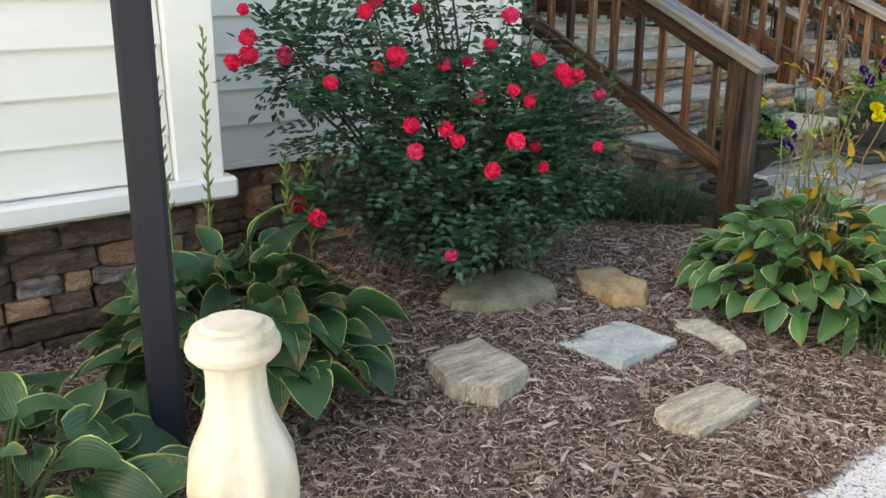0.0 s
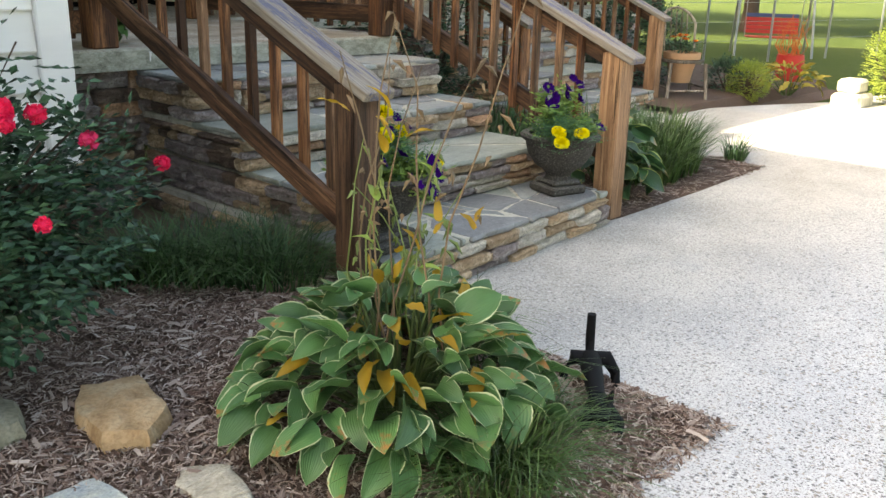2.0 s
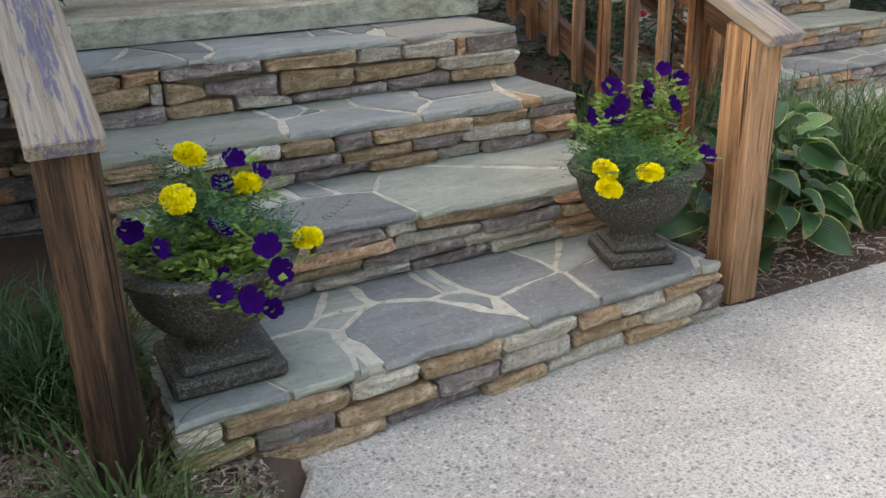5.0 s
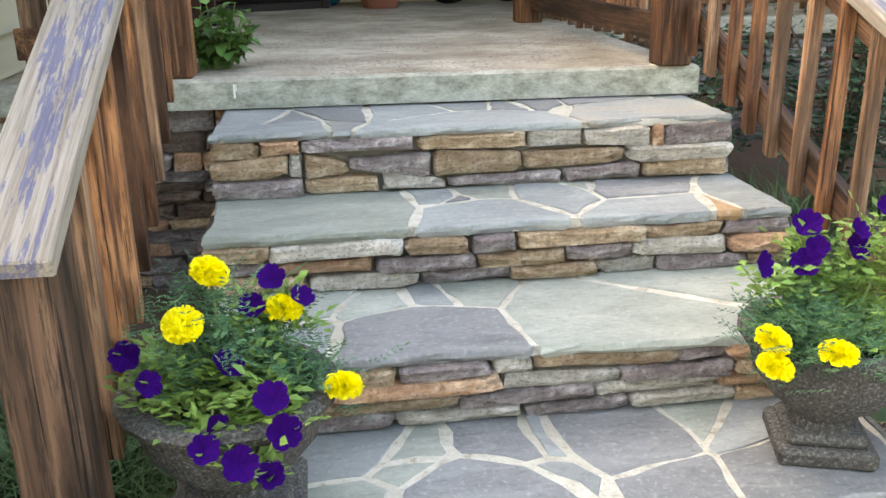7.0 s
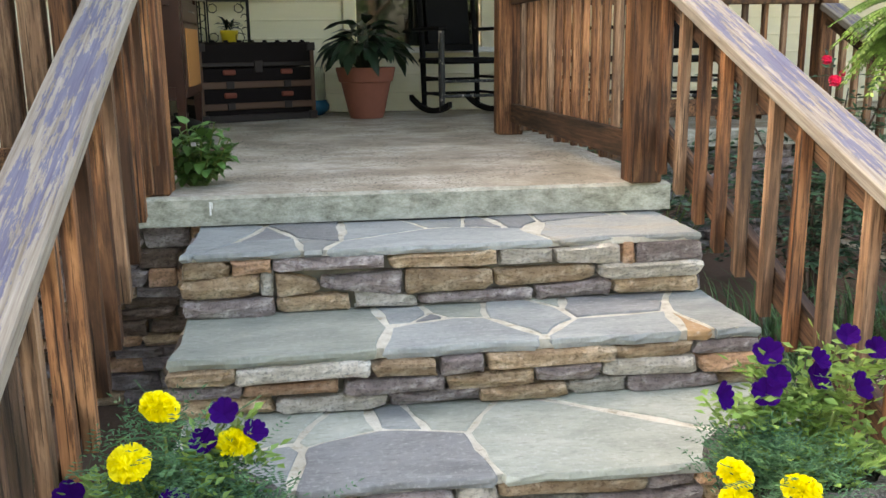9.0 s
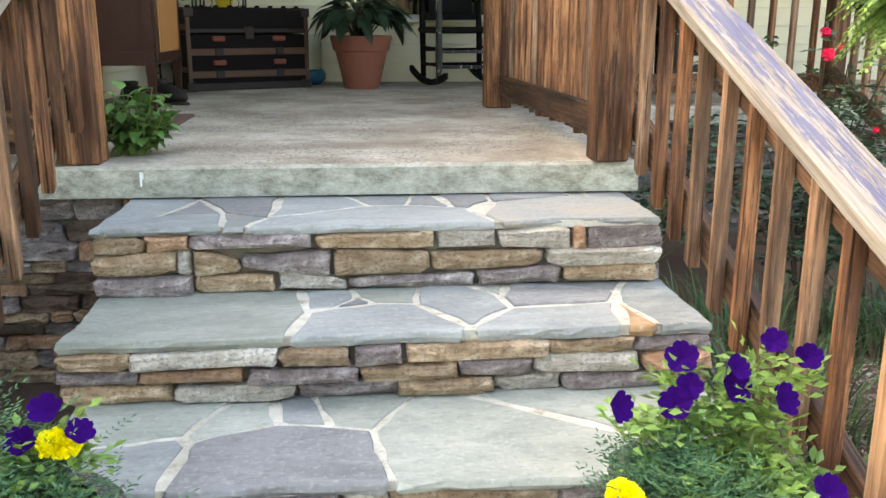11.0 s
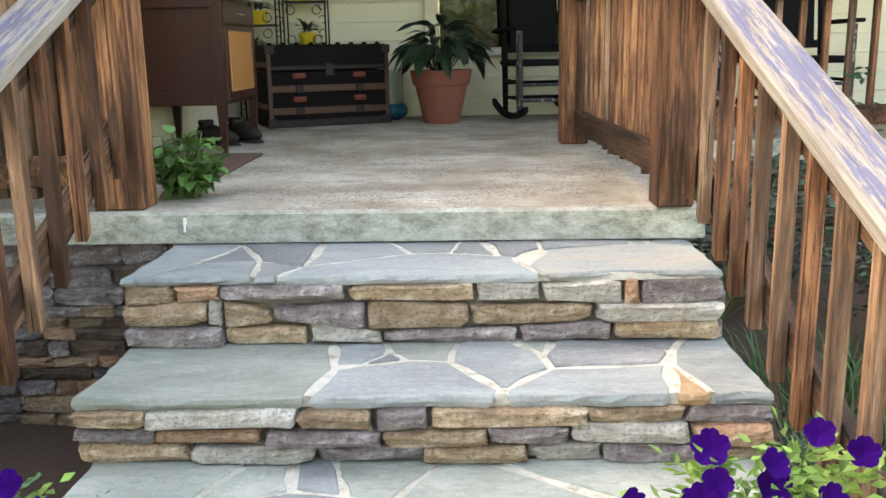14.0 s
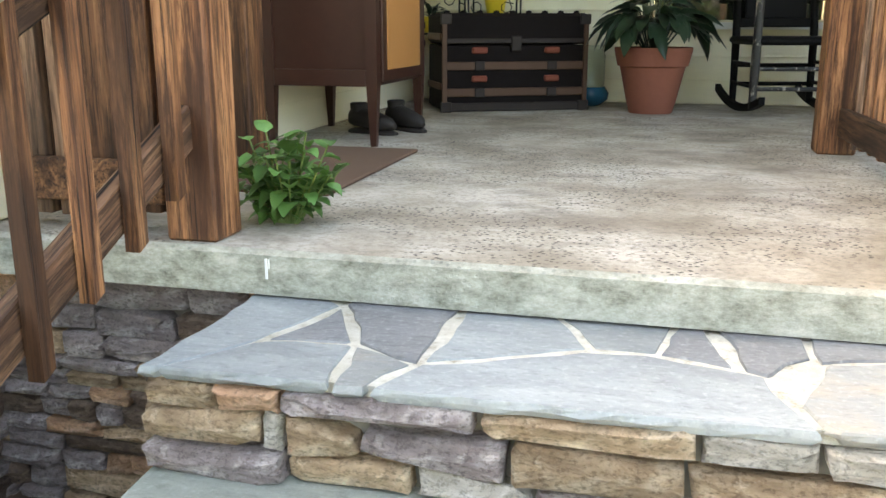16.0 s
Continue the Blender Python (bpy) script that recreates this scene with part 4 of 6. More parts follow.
# ---- wooden railings ----
def beam(name, p, q, w, h, mat, parent, label="", bevel=0.004):
    """A straight timber from p to q, its own y along it; w across, h high."""
    p, q = Vector(p), Vector(q)
    d = q - p
    side = d.cross(Vector((0, 0, 1))).normalized()
    up = side.cross(d).normalized()
    rot = Matrix((side, d.normalized(), up)).transposed().to_4x4()
    return part(name, Geo().box((0, d.length / 2, 0), (w, d.length, h), bevel), mat, parent, label, at=Matrix.Translation(p) @ rot)


def post(name, x, y, z0, z1, w, mat, parent, label=""):
    return part(name, Geo().box((0, 0, (z1 - z0) / 2), (w, w, z1 - z0), 0.007), mat, parent, label, at=Matrix.Translation((x, y, z0)))


def stair_rail(lo, hi, z_foot, seed, inner, group, low_mat, label):
    """A sloping railing from its lower post lo (x, y) to its upper post hi; inner is the side of the steps, +1 or -1."""
    r = random.Random(seed)
    t = thing("stair_railing", (lo[0], lo[1], z_foot), label, "railing", group)
    (xa, ya), (xb, yb) = lo, hi
    cap = lambda y, off=0.0: 0.895 + (y - (ya - 0.10)) * 0.447 + off
    at = lambda y: xa + (xb - xa) * (y - ya) / (yb - ya)
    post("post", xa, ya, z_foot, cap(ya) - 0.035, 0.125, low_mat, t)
    beam("cap_rail", (at(ya - 0.12), ya - 0.12, cap(ya - 0.12) - 0.02), (at(yb - 0.06), yb - 0.06, cap(yb - 0.06) - 0.02), 0.145, 0.038, FLAKED, t, "cap rail with flaking dull purple paint on bare wood")
    out = -inner
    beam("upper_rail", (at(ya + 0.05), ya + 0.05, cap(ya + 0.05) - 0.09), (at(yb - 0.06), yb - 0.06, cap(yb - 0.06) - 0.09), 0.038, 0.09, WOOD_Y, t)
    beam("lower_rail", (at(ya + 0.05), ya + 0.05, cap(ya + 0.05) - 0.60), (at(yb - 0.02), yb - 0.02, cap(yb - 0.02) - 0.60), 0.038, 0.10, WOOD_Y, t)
    n = 10
    for i in range(n):
        y = ya + 0.20 + (yb - ya - 0.36) * i / (n - 1) + r.uniform(-0.008, 0.008)
        x = at(y) + inner * 0.042
        z1, z0 = cap(y) - 0.045, cap(y) - 0.69 + r.uniform(-0.012, 0.012)
        w, sl = 0.034, 0.016
        vs = [(x + a * w / 2, y + c * w / 2, z0 + (c + 1) * sl / 2) for a, c in ((-1, -1), (1, -1), (1, 1), (-1, 1))]
        vs += [(x + a * w / 2, y + c * w / 2, z1 + (c + 1) * sl / 2) for a, c in ((-1, -1), (1, -1), (1, 1), (-1, 1))]
        part("baluster", Geo().add(vs, [(3, 2, 1, 0), (4, 5, 6, 7)] + [(j, (j + 1) % 4, (j + 1) % 4 + 4, j + 4) for j in range(4)]), WOOD if r.random() < 0.5 else WEATHERED, t)
    return t


LABEL = "brown-stained wooden stair railing with flaking cap"
# lower posts differ in tone: dark on the left rail, pale on the right
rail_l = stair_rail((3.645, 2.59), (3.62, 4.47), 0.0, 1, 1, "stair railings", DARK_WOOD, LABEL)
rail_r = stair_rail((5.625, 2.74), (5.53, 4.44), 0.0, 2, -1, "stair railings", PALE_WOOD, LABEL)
stair_rail((7.45, 4.85), (7.42, 6.5), 0.0, 3, 1, "stair railings", WOOD, LABEL)
stair_rail((9.72, 4.9), (9.70, 6.5), 0.0, 4, -1, "stair railings", PALE_WOOD, LABEL)


def flat_rail(p, q, posts, seed, label, inner, step=0.135, z=FLOOR, high=0.90, caps=True, lower=0.11, bw=0.034):
    """A level porch railing between two points, with square balusters."""
    r = random.Random(seed)
    t = thing("porch_railing", (*p, z), label, "railing", "porch railings")
    d = Vector((q[0] - p[0], q[1] - p[1], 0))
    L, u = d.length, d.normalized()
    nrm = Vector((u.y, -u.x, 0)) * inner
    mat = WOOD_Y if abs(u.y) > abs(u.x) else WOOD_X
    for s, z1, w in posts:
        post("post", p[0] + u.x * s, p[1] + u.y * s, z, z1, w, WOOD, t)
    P = lambda s, h, o=0.0: (p[0] + u.x * s + nrm.x * o, p[1] + u.y * s + nrm.y * o, z + h)
    if caps:
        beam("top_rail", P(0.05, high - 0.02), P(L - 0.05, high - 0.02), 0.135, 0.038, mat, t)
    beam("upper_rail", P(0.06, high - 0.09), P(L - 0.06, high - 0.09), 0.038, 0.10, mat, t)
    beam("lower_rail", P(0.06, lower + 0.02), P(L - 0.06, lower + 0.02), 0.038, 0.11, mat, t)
    n = int((L - 0.2) / step)
    for i in range(n + 1):
        s = 0.12 + (L - 0.24) * i / n
        a, c = P(s, 0.04 + r.uniform(-0.01, 0.01), 0.04), high - 0.05
        part("baluster", Geo().box((0, 0, (c - 0.04) / 2), (bw, bw, c - 0.04), 0.003), WOOD if r.random() < 0.65 else WEATHERED, t, at=Matrix.Translation(a))
    return t


flat_rail((5.475, 4.43), (5.40, 6.46), [(0.0, 1.80, 0.125)], 5, "brown-stained railing along the porch landing", 1)
flat_rail((5.46, 6.52), (7.44, 6.52), [(1.98, 1.95, 0.11)], 6, "reddish-brown stained railing along the porch front", -1)
flat_rail((9.76, 6.52), (12.2, 6.52), [(0.0, 1.95, 0.11), (2.44, 3.45, 0.14)], 7, "reddish-brown stained railing along the porch front", -1)
flat_rail((3.02, 4.50), (3.58, 4.50), [(0.60, 1.80, 0.135)], 8, "short brown-stained railing between post and house wall", -1, 0.10, FLOOR, 1.0, True, 0.11, 0.08)
col = thing("porch_column", (5.385, 6.47, FLOOR), "square brown-stained wooden porch column", "column", "porch columns")
post("shaft", 5.385, 6.47, FLOOR, EAVE + 0.01, 0.15, WOOD, col)
col2 = thing("porch_column", (3.07, 5.78, FLOOR), "dark brown wooden post against the end wall", "column", "porch columns")
post("shaft", 3.075, 5.80, FLOOR, EAVE + 0.1, 0.15, WOOD, col2)


# ---- plants ----
def leaf_mesh(name, mat, L=1.0, W=0.55, droop=0.5, cup=0.12, ripple=0.03, seed=0, nu=6, nv=9, heart=True):
    """One blade from its base along +y, with UVs for its margin."""
    r = random.Random(seed)
    vs, fs, uvs = [], [], []
    ph = r.uniform(0, 6)
    for j in range(nv + 1):
        s = j / nv
        w = W / 2 * (s ** 0.48 * (1 - s) ** 0.8 / 0.415 if heart else s ** 0.6 * (1 - s) ** 0.7 / 0.41)
        w = max(w, 0.006)
        for i in range(nu + 1):
            u = 2 * i / nu - 1
            y = s * L - (0.12 * L * (1 - s) ** 4 * abs(u) * (w * 2 / W) if heart else 0)
            z = -droop * L * s * s * 0.6 + (cup * W * L * u * u * 1.6 + ripple * L * math.sin(s * 9 + ph + 2 * u) * abs(u)) * (w * 2 / W)
            vs.append((u * w * L, y, z + 0.06 * L * math.sin(math.pi * s)))
            uvs.append((i / nu, s))
    for j in range(nv):
        for i in range(nu):
            a = j * (nu + 1) + i
            fs.append((a, a + 1, a + nu + 2, a + nu + 1))
    me = bpy.data.meshes.new(name)
    me.from_pydata(vs, [], fs)
    me.materials.append(mat)
    lay = me.uv_layers.new(name="UVMap")
    lay.data.foreach_set("uv", [c for lp in me.loops for c in uvs[lp.vertex_index]])
    me.shade_smooth()
    return me


def leaf_set(mat, L, W, n=6, seed=0, **k):
    r = random.Random(seed)
    return [leaf_mesh("leaf", mat, L, W * r.uniform(0.85, 1.1), r.uniform(0.15, 0.75), r.uniform(0.02, 0.18), r.uniform(0.02, 0.065), seed * 50 + i, **k) for i in range(n)]


def hosta(at, n, radius, height, meshes, seed, label, group="hostas", old=(), old_share=0.0, squash=1.0):
    """A clump of broad leaves on arching stems, low and drooping at the rim, upright in the middle."""
    r = random.Random(seed)
    t = thing("hosta", at, label, "hosta", group)
    stems = Geo()
    for i in range(n):
        q = (i + 0.5) / n
        f = math.sqrt(q)
        a = i * 2.39996 + r.uniform(-0.25, 0.25)
        rr = radius * (0.10 + 0.62 * f) * r.uniform(0.85, 1.1)
        z = height * (1.0 - 0.78 * f ** 1.6) * r.uniform(0.82, 1.1) + 0.03
        base = Vector((rr * math.cos(a) * squash, rr * math.sin(a), z))
        pitch = 40 - 50 * f + r.uniform(-34, 30)
        size = (0.78 + 0.30 * f) * r.uniform(0.6, 1.2)
        m = Matrix.Translation(Vector(at) + base) @ Matrix.Rotation(a - math.pi / 2 + r.uniform(-1.0, 1.0), 4, "Z") @ Matrix.Rotation(radians(pitch), 4, "X") @ Matrix.Rotation(r.uniform(-0.9, 0.9), 4, "Y") @ Matrix.Scale(size, 4)
        use = old if old and r.random() < old_share * (2.6 - 2.2 * f) else meshes
        part("leaf", r.choice(use), None, t, at=m)
        if i % 3 == 0:
            p0 = Vector(at) + Vector((0.04 * math.cos(a), 0.04 * math.sin(a), 0.0))
            p2 = Vector(at) + base
            stems.tube([p0, (p0 + p2) / 2 + Vector((0, 0, 0.07)), p2], [0.006, 0.005, 0.003], 4)
    tagged(part("stems", stems, DEEP_STALK, t), kind="stuff")
    return t


hl = leaf_set(HOSTA, 0.132, 0.68, 9, 1)
hd = leaf_set(HOSTA_DARK, 0.172, 0.66, 7, 2)
hy = leaf_set(YELLOW_LEAF, 0.13, 0.34, 4, 3)
main_hosta = hosta((3.13, 1.84, bed_height(3.13, 1.84)), 300, 0.57, 0.38, hl, 21, "cream-edged hosta with browning leaves and dry flower stalks", old=hy, old_share=0.11)
hosta((0.97, 2.37, bed_height(0.97, 2.37)), 120, 0.49, 0.40, hd, 22, "dark green cream-edged hosta by the stone base")
hosta((0.2, 1.98, bed_height(0.2, 1.98)), 100, 0.52, 0.25, hd, 23, "dark green cream-edged hosta beside the lamp post")
hosta((5.98, 2.98, 0.03), 64, 0.36, 0.42, hd, 24, "green hosta beside the stair post")
hosta((6.35, 3.25, 0.04), 48, 0.32, 0.34, hl, 25, "pale-edged hosta beside the steps")
gl = leaf_set(GOLD_LEAF, 0.15, 0.42, 5, 4, nu=4, nv=5)
hosta((11.75, 4.30, 0.0), 70, 0.50, 0.36, gl, 26, "golden hosta in full sun")


def stalks(parent, at, n, seed, lo, hi, spread, mat, leaves=None):
    """Upright dry flower stalks with curled rags of leaf."""
    r = random.Random(seed)
    for i in range(n):
        a = r.uniform(0, 6.28)
        h = r.uniform(lo, hi)
        p = Vector(at) + Vector((r.uniform(-0.12, 0.12), r.uniform(-0.12, 0.12), 0.1))
        lean = Vector((math.cos(a), math.sin(a), 0)) * spread * r.uniform(0.3, 1)
        pts = [p + lean * s * s + Vector((r.uniform(-0.028, 0.028), r.uniform(-0.028, 0.028), h * s)) for s in (0, 0.2, 0.4, 0.6, 0.8, 1)]
        g = Geo().tube(pts, [0.0036, 0.0034, 0.003, 0.0027, 0.0022, 0.0014], 5)
        for k in range(r.randint(4, 7)):
            s = r.uniform(0.4, 1.0)
            q = pts[0].lerp(pts[-1], s)
            o = Vector((r.uniform(-1, 1), r.uniform(-1, 1), r.uniform(-0.8, 0.4))) * 0.035
            g.tube([q, q + o * 0.5, q + o + Vector((0, 0, -0.02))], [0.002, 0.007, 0.001], 4)
        part("flower_stalk", g, mat, parent)
        if leaves:
            for k in range(r.randint(1, 2)):
                s = r.uniform(0.25, 0.85)
                q = pts[0].lerp(pts[-1], s)
                m = Matrix.Translation(q) @ Matrix.Rotation(r.uniform(0, 6.28), 4, "Z") @ Matrix.Rotation(radians(r.uniform(20, 75)), 4, "X") @ Matrix.Scale(r.uniform(0.4, 0.75), 4)
                part("bract", r.choice(leaves), None, parent, at=m)


hk = leaf_set(leaf_mat("pale_bract", (0.22, 0.32, 0.07), by="object"), 0.14, 0.36, 3, 5, nu=4, nv=5)
stalks(main_hosta, (3.18, 1.87, 0.1), 7, 31, 0.80, 1.20, 0.24, STALK, hy)
stalks(main_hosta, (3.18, 1.87, 0.1), 9, 32, 0.42, 0.70, 0.26, GREEN_STALK, hk)


def spike(parent, p, h, seed, thick=1.0, n=26):
    """A green hosta flower spike with short upturned pods."""
    r = random.Random(seed)
    p = Vector(p)
    top = p + Vector((r.uniform(-0.03, 0.05), 0, h))
    g = Geo().tube([p, p.lerp(top, 0.5), top], [0.005, 0.004, 0.002], 5)
    for k in range(n):
        s = 0.45 + 0.55 * k / n
        q = p.lerp(top, s)
        a = k * 2.4
        o = Vector((math.cos(a) * 0.5, math.sin(a) * 0.5, 0.85)) * 0.045 * thick * (1.15 - 0.6 * (s - 0.45))
        g.tube([q, q + o * 0.5, q + o], [0.0015, 0.006 * thick, 0.001], 5)
    part("flower_spike", g, GREEN_STALK, parent)


tall = thing("hosta_spikes", (0.92, 2.62, 0.1), "tall green hosta seed spikes by the corner board", "flower spikes")
spike(tall, (0.86, 2.58, 0.1), 1.12, 1, 0.8, 34)
spike(tall, (0.97, 2.62, 0.1), 1.04, 2, 0.8, 34)
spike(tall, (1.32, 2.72, 0.1), 0.60, 3, 1.1)
spike(tall, (1.40, 2.72, 0.1), 0.58, 4, 1.1)


def blades(name, places, mat, label, category, seed, h=0.32, w=0.006, arch=0.8):
    """Grassy tufts of arching blades: (x, y, radius, count) each."""
    r = np.random.RandomState(seed)
    vs, fs = [], []
    for cx, cy, R, count in places:
        for _ in range(count):
            a, q = r.uniform(0, 6.28), math.sqrt(r.rand()) * R
            x, y = cx + q * math.cos(a), cy + q * math.sin(a)
            z = max(bed_height(x, y), 0.0)
            b = a + r.uniform(-1.0, 1.0)
            hh, ar = h * r.uniform(0.55, 1.15), arch * r.uniform(0.3, 1.2)
            dx, dy, k = math.cos(b), math.sin(b), len(vs)
            for s in (0.0, 0.4, 0.75, 1.0):
                ww = w * (1 - s * 0.85)
                o = hh * ar * s * s
                zz = z + hh * (s - 0.45 * ar * s * s * s)
                vs.append((x + dx * o - dy * ww, y + dy * o + dx * ww, zz))
                vs.append((x + dx * o + dy * ww, y + dy * o - dx * ww, zz))
            fs += [(k + 2 * j, k + 2 * j + 1, k + 2 * j + 3, k + 2 * j + 2) for j in range(3)]
    ob = part(name, Geo().add(vs, fs), mat)
    return tagged(ob, label, category, "", "stuff")


blades("liriope_clumps", [(3.25, 3.25, 0.22, 420), (3.5, 2.95, 0.2, 420), (3.4, 3.2, 0.28, 420), (3.1, 3.35, 0.2, 250), (3.62, 3.15, 0.15, 200)], GRASS, "dark green liriope grass beside the stair railing", "grass clump", 41, 0.27, 0.0045, 1.2)
blades("liriope_clumps", [(3.06, 1.40, 0.14, 330), (3.20, 1.50, 0.15, 330), (3.36, 1.68, 0.12, 180), (3.66, 2.1, 0.13, 110), (3.62, 2.42, 0.11, 100)], TUFT, "green liriope grass under the hosta", "grass clump", 42, 0.27, 0.004, 1.2)
blades("liriope_clumps", [(6.6, 3.15, 0.28, 560), (6.95, 3.2, 0.28, 560), (7.25, 3.35, 0.26, 500), (6.75, 3.55, 0.3, 450), (7.1, 3.7, 0.3, 450), (7.45, 3.6, 0.2, 260)], TUFT, "bright green liriope grass along the bed", "grass clump", 43, 0.42, 0.006)
blades("liriope_tuft", [(7.72, 2.98, 0.08, 90)], GRASS, "small dark liriope tuft at the bed corner", "grass clump", 44, 0.24, 0.006, 1.1)
blades("liriope_clumps", [(6.2, 4.6, 0.4, 300), (6.9, 4.6, 0.4, 300), (6.0, 3.9, 0.35, 260)], GRASS, "dark liriope grass in the shaded bed", "grass clump", 45, 0.3, 0.006)


def sprays(geo, spots, r, size, leaflets=5, width=0.55, flat=0.5):
    """Small compound leaves: leaflets in pairs on a short twig."""
    vs, fs = [], []
    for p, d in spots:
        p, d = Vector(p), Vector(d).normalized()
        side = d.cross(Vector((0, 0, 1)))
        side = side.normalized() if side.length > 0.01 else Vector((1, 0, 0))
        up = side.cross(d)
        for k in range(leaflets):
            s = (k // 2) * 0.8
            sg = 1 if k % 2 else -1
            o = d if k == leaflets - 1 else (d * 0.45 + side * sg).normalized()
            L = size * r.uniform(0.75, 1.2)
            q = p + d * size * s
            t = (up + Vector((r.uniform(-1, 1), r.uniform(-1, 1), r.uniform(-1, 1))) * flat).normalized()
            w = o.cross(t).normalized() * L * width * 0.5
            n = len(vs)
            fold = t * L * 0.10
            vs += [q, q + o * L * 0.5 + w + fold, q + o * L, q + o * L * 0.5 - w + fold, q + o * L * 0.45 - fold * 0.6]
            fs += [(n, n + 4, n + 1), (n + 4, n + 2, n + 1), (n, n + 3, n + 4), (n + 4, n + 3, n + 2)]
    geo.add(vs, fs)


def bloom_mesh(name, mat, R, layers, seed, flat=0.35, petals=6):
    """A double flower: rings of cupped petals."""
    r = random.Random(seed)
    g = Geo()
    for k in range(layers):
        f = 1 - k / layers
        for i in range(petals):
            a = 2 * math.pi * (i + 0.5 * k) / petals + r.uniform(-0.15, 0.15)
            L, w = R * (0.35 + 0.65 * f) * r.uniform(0.9, 1.1), R * 0.62 * (0.5 + 0.5 * f)
            tilt = flat + (1 - f) * 1.0
            c, s = math.cos(a), math.sin(a)
            pts = []
            for u, wd in ((0.1, 0.35), (0.6, 1.0), (1.0, 0.65)):
                d, z = L * u * math.cos(tilt), L * u * math.sin(tilt) + 0.15 * R * (1 - f)
                for o in (-1, 0, 1):
                    ww = w * 0.5 * wd * o
                    pts.append((c * d - s * ww, s * d + c * ww, z + (0.12 * R * u if o else 0) + r.uniform(-0.02, 0.02) * R))
            g.add(pts, [(0, 1, 4, 3), (1, 2, 5, 4), (3, 4, 7, 6), (4, 5, 8, 7)])
    return g.mesh(name, mat, True)


def pompom(name, mat, R, seed, n=110, wide=0.30):
    """A ruffled ball of short petals, flattened a little."""
    r = random.Random(seed)
    g = Geo()
    for i in range(n):
        z = 1 - 1.7 * (i + 0.5) / n
        q, a = math.sqrt(max(0, 1 - z * z)), i * 2.39996
        d = Vector((q * math.cos(a), q * math.sin(a), z * 0.75))
        side = d.orthogonal().normalized()
        side.rotate(Matrix.Rotation(r.uniform(0, 6.28), 3, d))
        up = d.cross(side).normalized()
        w = R * wide
        b, e = d * R * 0.55, d * R * r.uniform(0.9, 1.08)
        g.add([b - side * w * 0.5, b + side * w * 0.5, e + side * w + up * w * 0.5, e + up * w * 0.15 + d * R * 0.06, e - side * w + up * w * 0.5], [(0, 1, 2, 3), (0, 3, 4)])
    g.lathe((0, 0, -0.2 * R), [(0.25 * R, -0.5 * R), (0.6 * R, 0.0), (0.7 * R, 0.4 * R), (0.3 * R, 0.75 * R)], 12)
    return g.mesh(name, mat)


rose_red = [pompom("bloom", ROSE, 0.041, s, 26, 0.5) for s in (1, 2, 3)]
rose_pink = pompom("bloom", PINK, 0.042, 4, 34, 0.42)
# ---- rose bush against the recessed wall ----
BUSH = (2.15, 2.80, 0.06)
bush = thing("rose_bush", BUSH, "large dark-leaved rose bush with red blooms", "rose bush", "rose bushes")
r = random.Random(51)
canes = Geo()
spots = []
lobes = [(2.12, 2.66, 0.62, 0.58, 0.38, 0.40, 700), (1.71, 2.73, 0.78, 0.38, 0.27, 0.29, 230), (2.38, 2.62, 0.66, 0.36, 0.30, 0.27, 230), (1.93, 2.82, 1.04, 0.50, 0.25, 0.26, 140), (1.50, 2.87, 0.99, 0.29, 0.16, 0.18, 120), (2.38, 2.75, 1.02, 0.25, 0.18, 0.20, 26), (1.92, 2.58, 0.45, 0.30, 0.25, 0.18, 170), (2.35, 2.55, 0.50, 0.30, 0.25, 0.20, 170), (1.84, 2.87, 1.30, 0.54, 0.2, 0.2, 50), (1.48, 2.70, 0.50, 0.25, 0.11, 0.08, 40), (2.62, 2.68, 0.74, 0.18, 0.16, 0.14, 30)]
for cx, cy, cz, ax, ay, az, n in lobes:
    for _ in range(n):
        d = Vector((r.gauss(0, 1), r.gauss(0, 1), r.gauss(0, 1))).normalized()
        f = r.random() ** 0.45
        p = Vector((cx + d.x * ax * f, min(cy + d.y * ay * f, 3.40), max(cz + d.z * az * f, 0.22)))
        if p.z > 0.10 + 0.62 * math.hypot(p.x - 1.98, (p.y - 2.68) * 0.8):
            spots.append((p, d + Vector((r.uniform(-0.6, 0.6), r.uniform(-0.6, 0.6), r.uniform(-0.5, 0.4)))))
    for _ in range(4):
        p0 = Vector((BUSH[0] + r.uniform(-0.15, 0.15), BUSH[1] + r.uniform(-0.1, 0.15), 0.05))
        p2 = Vector((cx + r.uniform(-0.6, 0.6) * ax, cy + r.uniform(-0.5, 0.5) * ay, cz + r.uniform(0.0, 0.8) * az))
        canes.tube([p0, p0.lerp(p2, 0.4) + Vector((0, 0, 0.12)), p2], [0.011, 0.008, 0.003], 5)
foliage = Geo()
sprays(foliage, spots, r, 0.041, 7, 0.6)
tagged(part("canes", canes, BARK, bush), kind="stuff")
tagged(part("foliage", foliage, ROSE_LEAF, bush), kind="stuff")
BLOOMS = [(1.63, 2.7, 1.17), (1.7, 2.75, 1.2), (1.69, 2.6, 1.02), (1.64, 2.65, 0.98), (1.43, 2.6, 0.95), (1.65, 2.45, 0.81), (1.63, 2.4, 0.73), (1.89, 2.6, 0.98), (1.73, 2.3, 0.77), (1.77, 2.42, 0.79), (1.97, 2.5, 0.87), (2.05, 2.4, 0.9), (2.12, 2.39, 0.86), (2.11, 2.5, 1.15), (2.0, 2.6, 0.99), (2.12, 2.62, 1.04), (2.25, 2.5, 0.99), (2.34, 2.43, 0.91)]
